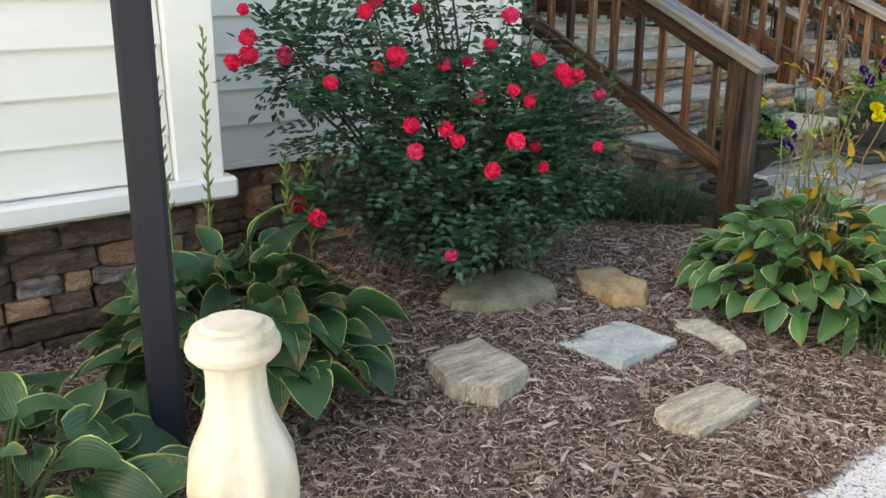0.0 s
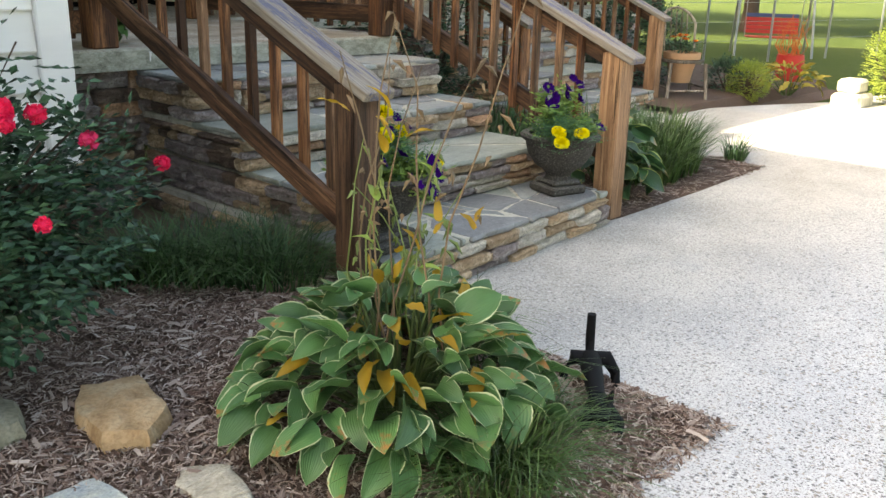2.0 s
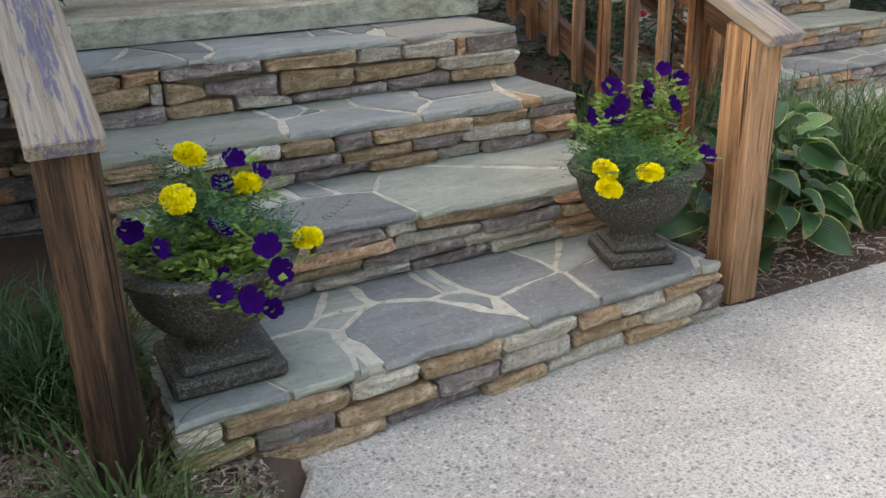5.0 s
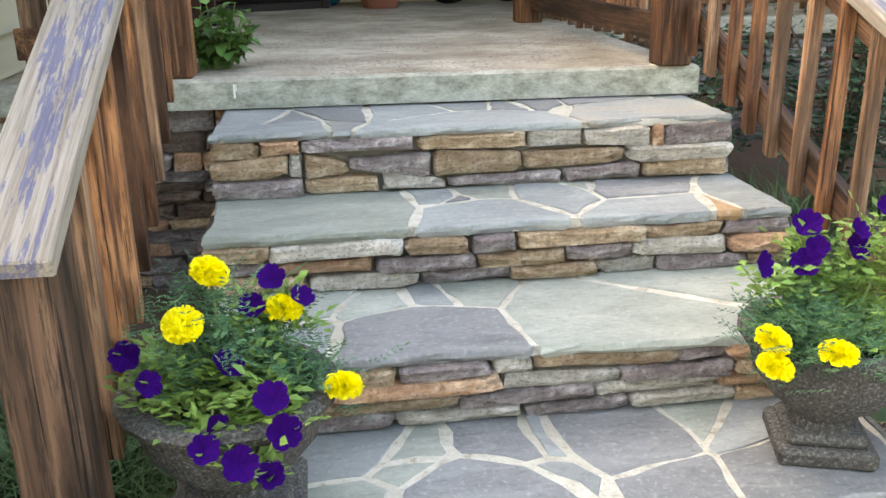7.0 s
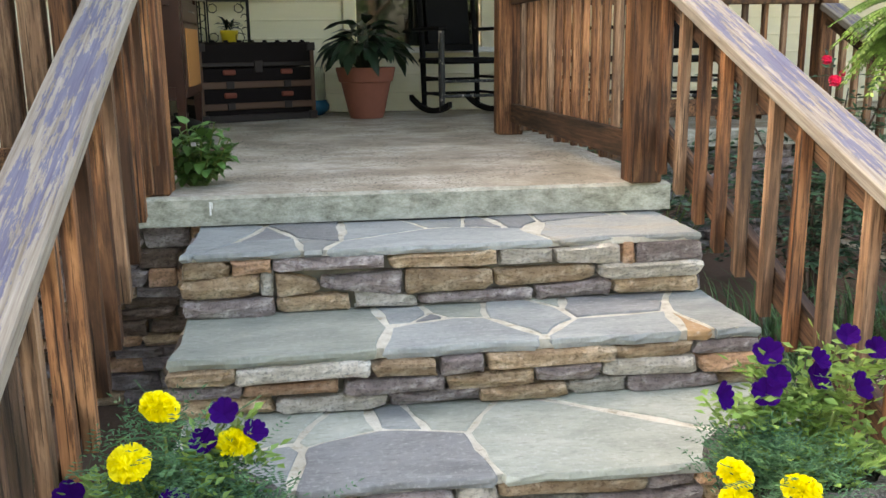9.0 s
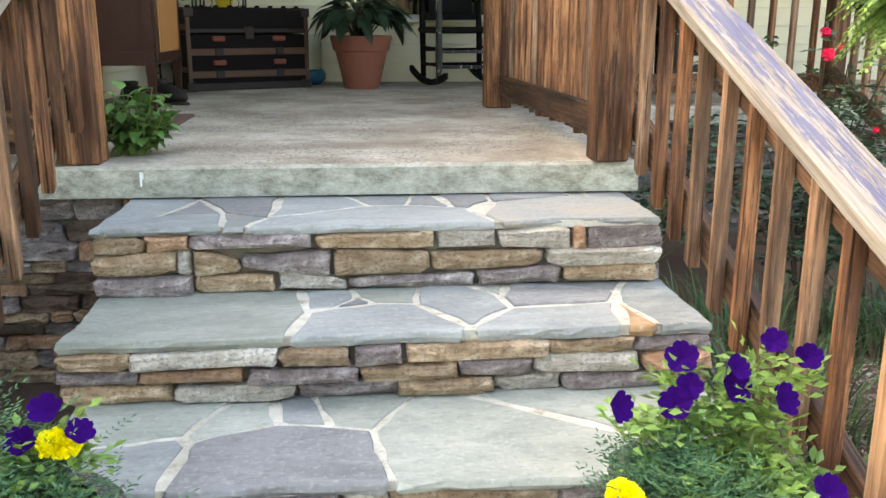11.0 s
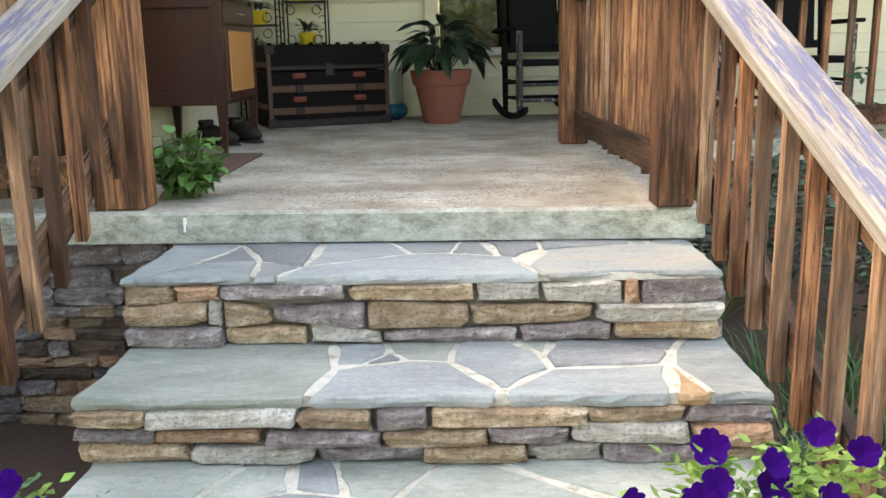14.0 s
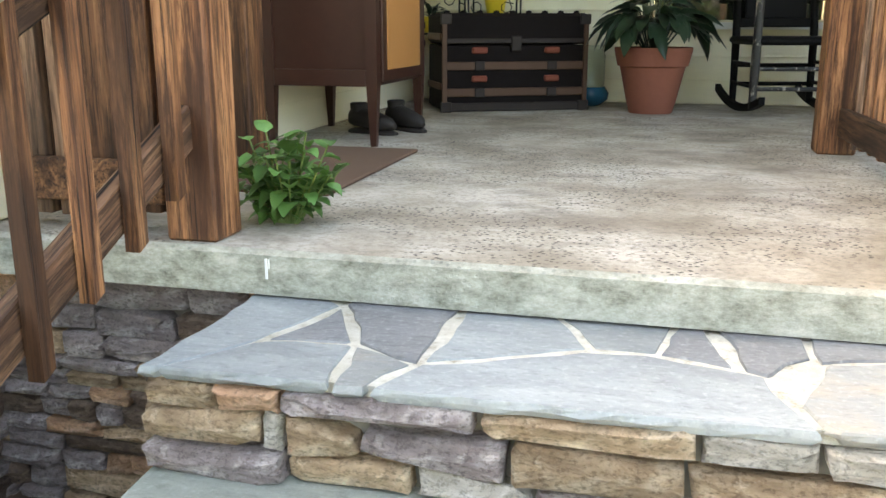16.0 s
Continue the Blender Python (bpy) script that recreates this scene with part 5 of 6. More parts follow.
BLOOMS += [(2.44, 2.49, 0.92), (2.34, 2.46, 0.94), (2.58, 2.5, 0.83), (3.07, 2.99, 0.62), (1.92, 2.23, 0.76), (2.26, 2.51, 0.66), (2.13, 2.32, 0.63), (2.33, 2.25, 0.69), (1.8, 2.2, 0.68), (1.74, 2.35, 0.36), (1.36, 2.6, 0.5), (1.92, 2.8, 1.17), (1.25, 2.85, 1.18), (1.26, 2.85, 1.09), (1.2, 2.85, 1.01), (1.26, 2.85, 1.03), (1.39, 2.85, 1.02), (1.41, 2.85, 0.49)]
for i, p in enumerate(BLOOMS):
    m = Matrix.Translation(p) @ Euler((radians(62 + r.uniform(-25, 25)), 0, r.uniform(-0.8, 0.3))).to_matrix().to_4x4() @ Matrix.Scale(r.uniform(0.5, 0.84), 4)
    part("bloom", rose_pink if i % 7 == 6 else rose_red[i % 3], None, bush, at=m)

# ---- small rose and fern behind the far railing ----
rose2 = thing("rose_bush", (6.55, 4.95, 0.1), "slender rose shrub with small red blooms", "rose bush", "rose bushes")
sp, cn = [], Geo()
for k in range(9):
    top = Vector((6.55 + r.uniform(-0.35, 0.45), 4.95 + r.uniform(-0.3, 0.3), r.uniform(0.6, 1.38)))
    cn.tube([(6.55, 4.95, 0.08), (6.55 + (top.x - 6.55) * 0.3, 4.95, top.z * 0.5), top], [0.010, 0.008, 0.003], 5)
    for j in range(58):
        q = Vector((6.55, 4.95, 0.08)).lerp(top, r.uniform(0.3, 1.0)) + Vector((r.gauss(0, 0.09), r.gauss(0, 0.09), r.gauss(0, 0.06)))
        sp.append((q, Vector((r.uniform(-1, 1), r.uniform(-1, 1), r.uniform(-0.4, 0.4)))))
fo = Geo()
sprays(fo, sp, r, 0.042, 5)
tagged(part("canes", cn, BARK, rose2), kind="stuff")
tagged(part("foliage", fo, ROSE_LEAF, rose2), kind="stuff")
for p, s in (((6.40, 4.66, 1.25), 0.62), ((6.56, 5.0, 1.33), 0.55), ((6.58, 4.9, 1.27), 0.35), ((6.95, 4.9, 0.62), 0.5), ((6.90, 5.1, 0.90), 0.35)):
    part("bloom", rose_red[0], None, rose2, at=Matrix.Translation(p) @ Euler((1.0, 0, 0.2)).to_matrix().to_4x4() @ Matrix.Scale(s, 4))


def fern(at, n, L, seed):
    r = random.Random(seed)
    t = thing("hanging_fern", at, "bright green fern in a dark basket on an iron hook", "fern")
    at = Vector(at)
    part("basket", Geo().lathe(at, [(0.02, -0.17), (0.11, -0.16), (0.15, -0.02), (0.16, 0.0), (0.14, 0.0)], 16), PEAT, t, "dark hanging basket", True)
    part("hook", Geo().tube([(at.x + 0.3, at.y + 0.25, 0.0), (at.x + 0.3, at.y + 0.25, 2.0), (at.x + 0.26, at.y + 0.22, 2.25), (at.x + 0.1, at.y + 0.08, 2.32), (at.x, at.y, 2.2), at], 0.008, 6), IRON, t, "black iron shepherd hook", True)
    for i in range(n):
        a, el = r.uniform(0, 6.28), r.uniform(0.1, 1.2)
        ll = L * r.uniform(0.7, 1.15)
        d = Vector((math.cos(a), math.sin(a), 0))
        g = Geo()
        pts = []
        for k in range(15):
            s = k / 14
            pts.append(at + d * ll * s * math.cos(el * (1 - s)) + Vector((0, 0, ll * (math.sin(el) * s - 0.85 * s * s))))
        g.tube(pts, 0.0018, 3)
        side = d.cross(Vector((0, 0, 1)))
        for k in range(1, 15):
            w = 0.055 * math.sin(math.pi * (0.08 + 0.88 * k / 15)) ** 0.7
            dd = (pts[k] - pts[k - 1]).normalized()
            for sg in (-1, 1):
                for h in (0.0, 0.5):
                    b = pts[k - 1].lerp(pts[k], h)
                    e = b + side * sg * w + dd * w * 0.35 + Vector((0, 0, -0.006))
                    c = (b + e) / 2
                    g.add([b, c + dd * 0.010, e, c - dd * 0.010], [(0, 1, 2, 3)])
        part("frond", g, FERN_LEAF, t)
    return t


fern((6.86, 4.62, 1.50), 150, 0.41, 61)


# ---- planted urns on the bottom step ----
pg = Geo()
for i in range(5):
    a0 = 2 * math.pi * i / 5
    vs = [(0, 0, -0.02)]
    for k, (da, rr) in enumerate(((-0.64, 0.032), (-0.45, 0.037), (-0.18, 0.040), (0.0, 0.038), (0.18, 0.040), (0.45, 0.037), (0.64, 0.032))):
        vs.append((rr * math.cos(a0 + da), rr * math.sin(a0 + da), 0.004 if k in (1, 2, 4, 5) else -0.002))
    pg.add(vs, [(0, k, k + 1) for k in range(1, 7)])
petunia = pg.mesh("petunia_bloom", PURPLE, True)


marigold = [pompom("marigold_bloom", YELLOW, 0.037, s, 300, 0.15) for s in (7, 8)]


def urn(at, seed, square, label, petunias, marigolds, lean, wide=1.0, turn=0.0):
    r = random.Random(seed)
    x, y, z = at
    t = thing("planted_urn", at, label, "planter", "urns on the bottom step")
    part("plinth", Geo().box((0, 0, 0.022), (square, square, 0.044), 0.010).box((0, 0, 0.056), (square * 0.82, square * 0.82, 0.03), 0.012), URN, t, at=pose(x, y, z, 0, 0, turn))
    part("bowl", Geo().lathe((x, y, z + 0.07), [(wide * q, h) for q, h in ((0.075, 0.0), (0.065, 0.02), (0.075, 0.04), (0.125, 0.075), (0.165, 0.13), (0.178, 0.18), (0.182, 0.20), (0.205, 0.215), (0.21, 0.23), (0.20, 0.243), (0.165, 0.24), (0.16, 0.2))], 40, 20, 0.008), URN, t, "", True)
    part("soil", Geo().lathe((x, y, z + 0.26), [(0.165, 0.0), (0.10, 0.012), (0.01, 0.016)], 20), PEAT, t, "", True)
    top = Vector((x, y, z + 0.275))
    ma, pe, st = [], [], Geo()
    for px, py, pz in marigolds:
        p = top + Vector((px, py, pz))
        root = top + Vector((px * 0.25, py * 0.25, -0.01))
        st.tube([root, root.lerp(p, 0.5) + Vector((0, 0, 0.02)), p], [0.004, 0.0035, 0.003], 5)
        part("marigold_bloom", marigold[r.randint(0, 1)], None, t, at=Matrix.Translation(p + Vector((0, -0.012, 0.016))) @ Euler((r.uniform(0.2, 0.6), r.uniform(-0.3, 0.3), r.uniform(0, 6))).to_matrix().to_4x4())
        for _ in range(20):
            q = root.lerp(p, r.uniform(0.1, 0.9)) + Vector((r.gauss(0, 0.035), r.gauss(0, 0.035), r.gauss(-0.01, 0.02)))
            ma.append((q, Vector((r.uniform(-1, 1), r.uniform(-1, 1), r.uniform(-0.1, 0.7)))))
    for px, py, pz in petunias:
        p = top + Vector((px, py, pz))
        root = top + Vector((px * 0.35, py * 0.35, 0.0))
        mid = root.lerp(p, 0.55) + Vector((0, 0, 0.05))
        st.tube([root, mid, p - Vector((0, 0, 0.015))], [0.004, 0.0035, 0.003], 5)
        face = Matrix.Rotation(r.uniform(-0.5, 0.7) + lean, 4, "Z") @ Matrix.Rotation(radians(r.uniform(38, 72)), 4, "X")
        part("petunia_bloom", petunia, None, t, at=Matrix.Translation(p + Vector((0, -0.036, 0.022))) @ face @ Matrix.Rotation(r.uniform(0, 6), 4, "Z") @ Matrix.Scale(r.uniform(0.66, 0.88), 4))
        for _ in range(20):
            f = r.uniform(0.1, 0.95)
            q = (root.lerp(mid, f * 2) if f < 0.5 else mid.lerp(p, f * 2 - 1)) + Vector((r.gauss(0, 0.018), r.gauss(0, 0.018), r.gauss(-0.015, 0.015)))
            pe.append((q, Vector((r.uniform(-1, 1), r.uniform(-1, 1), r.uniform(-0.2, 0.8)))))
    # feathery marigold clumps under their blooms, broader petunia leaves between and over the rim
    hearts = [(px * 0.55, py * 0.55, max(pz, 0.10)) for px, py, pz in marigolds]
    for _ in range(420):
        hx, hy, hz = r.choice(hearts)
        p = top + Vector((hx + r.gauss(0, 0.05), hy + r.gauss(0, 0.05), hz * r.uniform(0.15, 0.95)))
        ma.append((p, Vector((r.uniform(-1, 1), r.uniform(-1, 1), r.uniform(-0.1, 0.9)))))
    for _ in range(110):
        a, q = r.uniform(0, 6.28), r.uniform(0.02, 0.17)
        p = top + Vector((q * math.cos(a), q * math.sin(a), r.uniform(0.01, 0.10)))
        pe.append((p, Vector((math.cos(a), math.sin(a), r.uniform(0, 0.9)))))
    gm, gp = Geo(), Geo()
    sprays(gm, ma, r, 0.016, 13, 0.26, 0.35)
    sprays(gp, pe, r, 0.032, 5, 0.55, 0.6)
    tagged(part("stems", st, GREEN_STALK, t), kind="stuff")
    tagged(part("marigold_foliage", gm, MARIGOLD_LEAF, t), kind="stuff")
    tagged(part("petunia_foliage", gp, PETUNIA_LEAF, t), kind="stuff")
    return t


urn((3.925, 2.77, 0.19), 71, 0.28, "dark cast-stone urn of purple petunias and yellow marigolds",
    [(-0.17, -0.06, 0.13), (-0.12, -0.12, 0.10), (0.02, -0.08, 0.11), (0.06, 0.03, 0.18), (0.10, 0.05, 0.23), (0.16, 0.04, 0.19), (0.10, -0.17, 0.08), (0.12, -0.19, 0.02), (-0.02, -0.21, 0.01), (0.04, -0.22, -0.02), (0.09, -0.20, -0.06), (0.0, -0.16, 0.02)],
    [(-0.01, -0.02, 0.27), (-0.06, -0.08, 0.19), (0.12, 0.02, 0.17), (0.23, -0.08, 0.04)], 0.35, 1.07)
urn((5.27, 2.83, 0.19), 72, 0.22, "dark cast-stone urn of petunias and marigolds beside the post",
    [(-0.22, -0.03, 0.20), (-0.07, 0.03, 0.21), (-0.07, 0.08, 0.25), (0.02, 0.02, 0.25), (0.10, 0.05, 0.29), (0.18, 0.06, 0.25), (0.11, 0.0, 0.19), (0.02, 0.02, 0.21), (0.16, -0.10, 0.05), (-0.10, 0.02, 0.18)],
    [(-0.23, -0.14, 0.07), (-0.23, -0.16, 0.02), (-0.12, -0.20, 0.06)], -0.1, 1.0, -17)


# ---- loose stones in the bed ----
def bed_stone(at, h, corners, mat, label, seed, worn=0.15):
    """A low fieldstone slab: corners round its middle, a nearly flat top, a broken edge."""
    r = random.Random(seed)
    pts, k0 = [], len(corners)
    for i in range(k0):
        (ax, ay), (bx, by) = corners[i], corners[(i + 1) % k0]
        n = max(2, int(math.hypot(bx - ax, by - ay) / 0.035))
        for k in range(n):
            f = k / n
            pts.append((ax + (bx - ax) * f + r.uniform(-0.006, 0.006), ay + (by - ay) * f + r.uniform(-0.006, 0.006)))
    n = len(pts)
    vs = []
    rings = ((0.97, -0.4), (1.02, 0.15), (1.0, 0.5), (1.0 - worn * 0.3, 0.88), (1.0 - worn, 0.97), (0.6, 1.0), (0.25, 1.0))
    for s, z in rings:
        for x, y in pts:
            bump = 0.22 * noise.noise((x * 7 + seed, y * 9, 0)) if z > 0.8 else 0.0
            vs.append((s * x + r.uniform(-0.002, 0.002), s * y + r.uniform(-0.002, 0.002), h * (z + bump + (r.uniform(-0.10, 0.10) if 0 < z < 0.6 else 0))))
    k = len(rings)
    fs = [(j * n + i, j * n + (i + 1) % n, (j + 1) * n + (i + 1) % n, (j + 1) * n + i) for j in range(k - 1) for i in range(n)]
    fs += [tuple(range(n))[::-1], tuple((k - 1) * n + i for i in range(n))]
    ob = part("bed_stone", Geo().add(vs, fs), mat, None, label, 28, at=Matrix.Translation(at))
    return tagged(ob, label, "stone", "stones in the mulch")


bed_stone((2.07, 2.51, 0.087), 0.056, [(-0.22, -0.03), (-0.16, -0.12), (0.02, -0.17), (0.2, -0.14), (0.24, -0.01), (0.18, 0.12), (0.06, 0.16), (-0.1, 0.13), (-0.21, 0.06)], GREEN_ROCK, "rounded olive-grey fieldstone lying in mulch", 1, 0.16)
bed_stone((2.5, 2.3, 0.072), 0.06, [(-0.1, 0.07), (-0.11, -0.11), (-0.02, -0.19), (0.1, -0.11), (0.14, 0.14), (-0.02, 0.2)], TAN_ROCK, "small rounded tan fieldstone lying in mulch", 2, 0.22)
bed_stone((1.62, 2.05, 0.049), 0.064, [(-0.16, -0.06), (-0.07, -0.2), (0.11, -0.14), (0.12, 0.0), (0.13, 0.15), (0.0, 0.16), (-0.12, 0.11)], RIBBED_ROCK, "pale ribbed fieldstone lying in mulch", 3, 0.12)
bed_stone((2.17, 1.95, 0.039), 0.036, [(-0.11, -0.12), (0.17, -0.12), (0.15, 0.14), (-0.2, 0.11)], BLUE_ROCK, "angular blue-grey flagstone lying in mulch", 4, 0.04)
bed_stone((2.51, 1.84, 0.029), 0.042, [(-0.07, 0.08), (-0.05, -0.14), (0.03, -0.15), (0.09, 0.06), (0.0, 0.15)], PALE_ROCK, "narrow pale stone lying in mulch", 5, 0.18)
bed_stone((2.05, 1.5, 0.003), 0.046, [(-0.16, 0.02), (-0.12, -0.1), (0.04, -0.1), (0.2, -0.07), (0.19, 0.08), (-0.02, 0.09), (-0.13, 0.07)], RIBBED_ROCK, "squared pale ribbed stone lying in mulch", 6, 0.08)
bed_stone((2.46, 1.70, 0.012), 0.024, [(0.045, 0.0), (0.02, 0.025), (-0.03, 0.02), (-0.045, -0.005), (-0.01, -0.025)], PALE_ROCK, "stone chip beside the narrow stone", 7)

# ---- lamp post and pedestal ----
lamp = thing("lamp_post", (0.625, 2.06, 0.02), "dark painted square lamp post in the bed", "lamp post")
part("shaft", Geo().box((0, 0, 1.3), (0.085, 0.085, 2.6), 0.012), BLACK_POST, lamp, at=pose(0.625, 2.06, 0.0, 0, 0.6, -17))
part("foot", Geo().box((0, 0, 0.04), (0.10, 0.10, 0.08), 0.012), BLACK_POST, lamp, at=pose(0.625, 2.06, 0.0, 0, 0.6, -17))
ped = thing("pedestal", (0.615, 1.53, 0.02), "cream cast-stone baluster pedestal with worn paint", "pedestal")
part("plinth", Geo().box((0.610, 1.538, 0.04), (0.27, 0.27, 0.09), 0.01), PEDESTAL, ped)
part("shaft", Geo().lathe((0.610, 1.538, -0.022), [(0.10, 0.08), (0.112, 0.10), (0.085, 0.13), (0.08, 0.17), (0.100, 0.22), (0.112, 0.28), (0.114, 0.33), (0.108, 0.38), (0.092, 0.42), (0.076, 0.455), (0.066, 0.49), (0.061, 0.53), (0.060, 0.575), (0.064, 0.60)], 64, 8, 0.04), PEDESTAL, ped, "", 25)
part("cap", Geo().lathe((0.610, 1.538, -0.022), [(0.062, 0.596), (0.080, 0.600), (0.091, 0.612), (0.094, 0.625), (0.091, 0.637), (0.083, 0.641), (0.084, 0.652), (0.080, 0.662), (0.064, 0.666), (0.058, 0.674), (0.01, 0.677)], 40), PEDESTAL, ped, "", 25)

# ---- small black figurine at the bed's corner, one plain mesh ----
fg = Geo()
hip, head = Vector((3.79, 1.60, 0.085)), Vector((3.55, 1.40, 0.065))
fg.tube([head + Vector((-0.045, -0.04, -0.01)), head, head.lerp(hip, 0.25) + Vector((0, 0, -0.01)), head.lerp(hip, 0.6), hip, hip + Vector((0.03, 0.025, 0.0))], [0.018, 0.036, 0.026, 0.032, 0.038, 0.018], 16)
fg.tube([hip + Vector((0.02, 0.015, 0.0)), hip + Vector((0.045, 0.035, 0.05)), hip + Vector((0.045, 0.035, 0.14))], [0.018, 0.016, 0.015], 8)
for sg in (-1, 1):
    side = Vector((0.64, -0.77, 0)) * sg
    fg.tube([hip, hip + side * 0.055 + Vector((0, 0, 0.008)), hip + side * 0.085 + Vector((0, 0, -0.04)), hip + side * 0.085 + Vector((-0.02, -0.02, -0.085))], [0.030, 0.026, 0.018, 0.018], 12)
    fg.tube([head.lerp(hip, 0.2), head + side * 0.05 + Vector((-0.02, -0.02, -0.03)), head + side * 0.05 + Vector((-0.03, -0.03, -0.07))], [0.03, 0.022, 0.02], 8)
    fg.tube([head + side * 0.025 + Vector((0, 0, 0.03)), head + side * 0.035 + Vector((0, 0, 0.065))], [0.014, 0.003], 6)
tagged(part("garden_figurine", fg, CAT_BLACK, None, "", True), "small black cast garden figurine in the mulch", "figurine")

# ---- porch furniture ----
cab = thing("cabinet", (3.28, 6.65, FLOOR), "old dark walnut cabinet with a white enamel top", "cabinet")
cx0, cx1, cy0, cy1, cz0, cz1 = 3.01, 3.52, 6.16, 6.90, 1.14, 1.70
part("body", Geo().box(((cx0 + cx1) / 2, (cy0 + cy1) / 2, (cz0 + cz1) / 2), (cx1 - cx0 - 0.02, cy1 - cy0 - 0.02, cz1 - cz0), 0.006), CABINET, cab)
for x in (cx0 + 0.02, cx1 - 0.02):
    for y in (cy0 + 0.02, cy1 - 0.02):
        part("leg", Geo().add([(x + a * w, y + b * w, z) for z, w in ((FLOOR, 0.013), (cz0 + 0.02, 0.025), (cz1, 0.025)) for a, b in ((-1, -1), (1, -1), (1, 1), (-1, 1))], [(j * 4 + i, j * 4 + (i + 1) % 4, (j + 1) * 4 + (i + 1) % 4, (j + 1) * 4 + i) for j in range(2) for i in range(4)] + [(3, 2, 1, 0), (8, 9, 10, 11)]), CABINET, cab)
for z, h in ((cz0 + 0.035, 0.07), (cz1 - 0.03, 0.06)):
    part("side_rail", Geo().box(((cx0 + cx1) / 2, cy0 - 0.001, z), (cx1 - cx0 - 0.09, 0.016, h), 0.003), CABINET, cab)
part("tabletop", Geo().box(((cx0 + cx1) / 2 + 0.02, (cy0 + cy1) / 2, cz1 + 0.013), (cx1 - cx0 + 0.09, cy1 - cy0 + 0.06, 0.026), 0.008), ENAMEL, cab, "white enamel top")
ym = (cy0 + cy1) / 2
d = part("drawer", Geo().box((cx1 + 0.002, ym, cz1 - 0.085), (0.02, 0.62, 0.11), 0.004), CABINET, cab)
part("drawer_pull", Geo().tube([(cx1 + 0.012, ym - 0.06, cz1 - 0.08), (cx1 + 0.03, ym - 0.05, cz1 - 0.085), (cx1 + 0.03, ym + 0.05, cz1 - 0.085), (cx1 + 0.012, ym + 0.06, cz1 - 0.08)], 0.004, 5), STEEL, d)
d = part("door", Geo().box((cx1 + 0.002, ym, 1.355), (0.02, 0.62, 0.40), 0.004), CABINET, cab)
part("door_panel", Geo().box((cx1 + 0.013, ym, 1.365), (0.008, 0.50, 0.32), 0.002), TAN_PANEL, d, "tan cane panel")

tx = thing("steamer_trunk", (3.85, 8.05, FLOOR), "old flat-topped trunk with wooden slats and rusted clasps", "trunk")
TM = pose(3.72, 8.10, FLOOR, 0, 0, 26) @ Matrix.Diagonal((1.12, 1.05, 1.0, 1.0))


def tpart(name, c, s, mat, bev=0.004, parent=tx):
    return part(name, Geo().box(c, s, bev), mat, parent, at=TM)


tpart("chest", (0, 0, 0.20), (0.80, 0.40, 0.38), TRUNK_DARK, 0.01)
lid = tpart("lid", (0, 0, 0.485), (0.81, 0.41, 0.18), TRUNK_DARK, 0.02)
for z in (0.115, 0.27):
    tpart("slat", (0, -0.205, z), (0.79, 0.018, 0.048), TRUNK_SLAT)
tpart("lid_band", (0, -0.209, 0.415), (0.80, 0.010, 0.030), TRUNK_TIN, parent=lid)
tpart("base_band", (0, -0.206, 0.028), (0.80, 0.014, 0.05), TRUNK_TIN)
for x in (-0.39, 0.39):
    tpart("edge_strip", (x, -0.207, 0.28), (0.026, 0.020, 0.55), TRUNK_SLAT)
    for z in (0.03, 0.54):
        tpart("corner_plate", (x * 0.98, -0.210, z), (0.06, 0.022, 0.06), TRUNK_TIN)
for x in (-0.20, 0.20):
    for z in (0.115, 0.27):
        tpart("slat_bracket", (x, -0.216, z), (0.055, 0.010, 0.056), TRUNK_TIN)
    for z in (0.195, 0.36):
        tpart("clasp", (x, -0.208, z), (0.085, 0.022, 0.038), RUST, 0.008)
tpart("hasp", (0, -0.210, 0.40), (0.06, 0.020, 0.09), TRUNK_TIN, 0.006)
for z in (0.15, 0.44):
    tpart("end_slat", (-0.403, 0, z), (0.014, 0.38, 0.04), TRUNK_SLAT)
for i in range(9):
    part("stud", Geo().lathe((-0.36 + i * 0.09, -0.12, 0.575), [(0.018, 0.0), (0.015, 0.012), (0.002, 0.016)], 8), TRUNK_DARK, lid, at=TM)

pot = thing("potted_lily", (4.61, 8.02, FLOOR), "dark-leaved lily in a large terracotta pot", "potted plant")
part("pot", Geo().lathe((4.61, 8.02, FLOOR), [(0.125, 0.0), (0.14, 0.05), (0.19, 0.27), (0.205, 0.275), (0.225, 0.36), (0.225, 0.38), (0.205, 0.38), (0.20, 0.34)], 36), TERRA, pot, "", True)
part("soil", Geo().lathe((4.61, 8.02, FLOOR + 0.33), [(0.2, 0.0), (0.01, 0.01)], 18), PEAT, pot)
lm = leaf_set(LILY_LEAF, 0.27, 0.36, 5, 9, nu=4, nv=6, heart=False)
r = random.Random(81)
ls = Geo()
for i in range(64):
    a, f = i * 2.4, math.sqrt((i + 0.5) / 64)
    base = Vector((4.61 + 0.20 * f * math.cos(a), 8.02 + 0.20 * f * math.sin(a), FLOOR + 0.40 + 0.32 * (1 - 0.55 * f) * r.uniform(0.6, 1.1)))
    part("leaf", r.choice(lm), None, pot, at=Matrix.Translation(base) @ Matrix.Rotation(a - 1.57, 4, "Z") @ Matrix.Rotation(radians(35 - 70 * f + r.uniform(-15, 15)), 4, "X") @ Matrix.Rotation(r.uniform(-0.5, 0.5), 4, "Y") @ Matrix.Scale(r.uniform(0.7, 1.05), 4))
    ls.tube([(4.61 + 0.03 * math.cos(a), 8.02 + 0.03 * math.sin(a), FLOOR + 0.33), base], 0.004, 4)
tagged(part("stems", ls, LILY_LEAF, pot), kind="stuff")


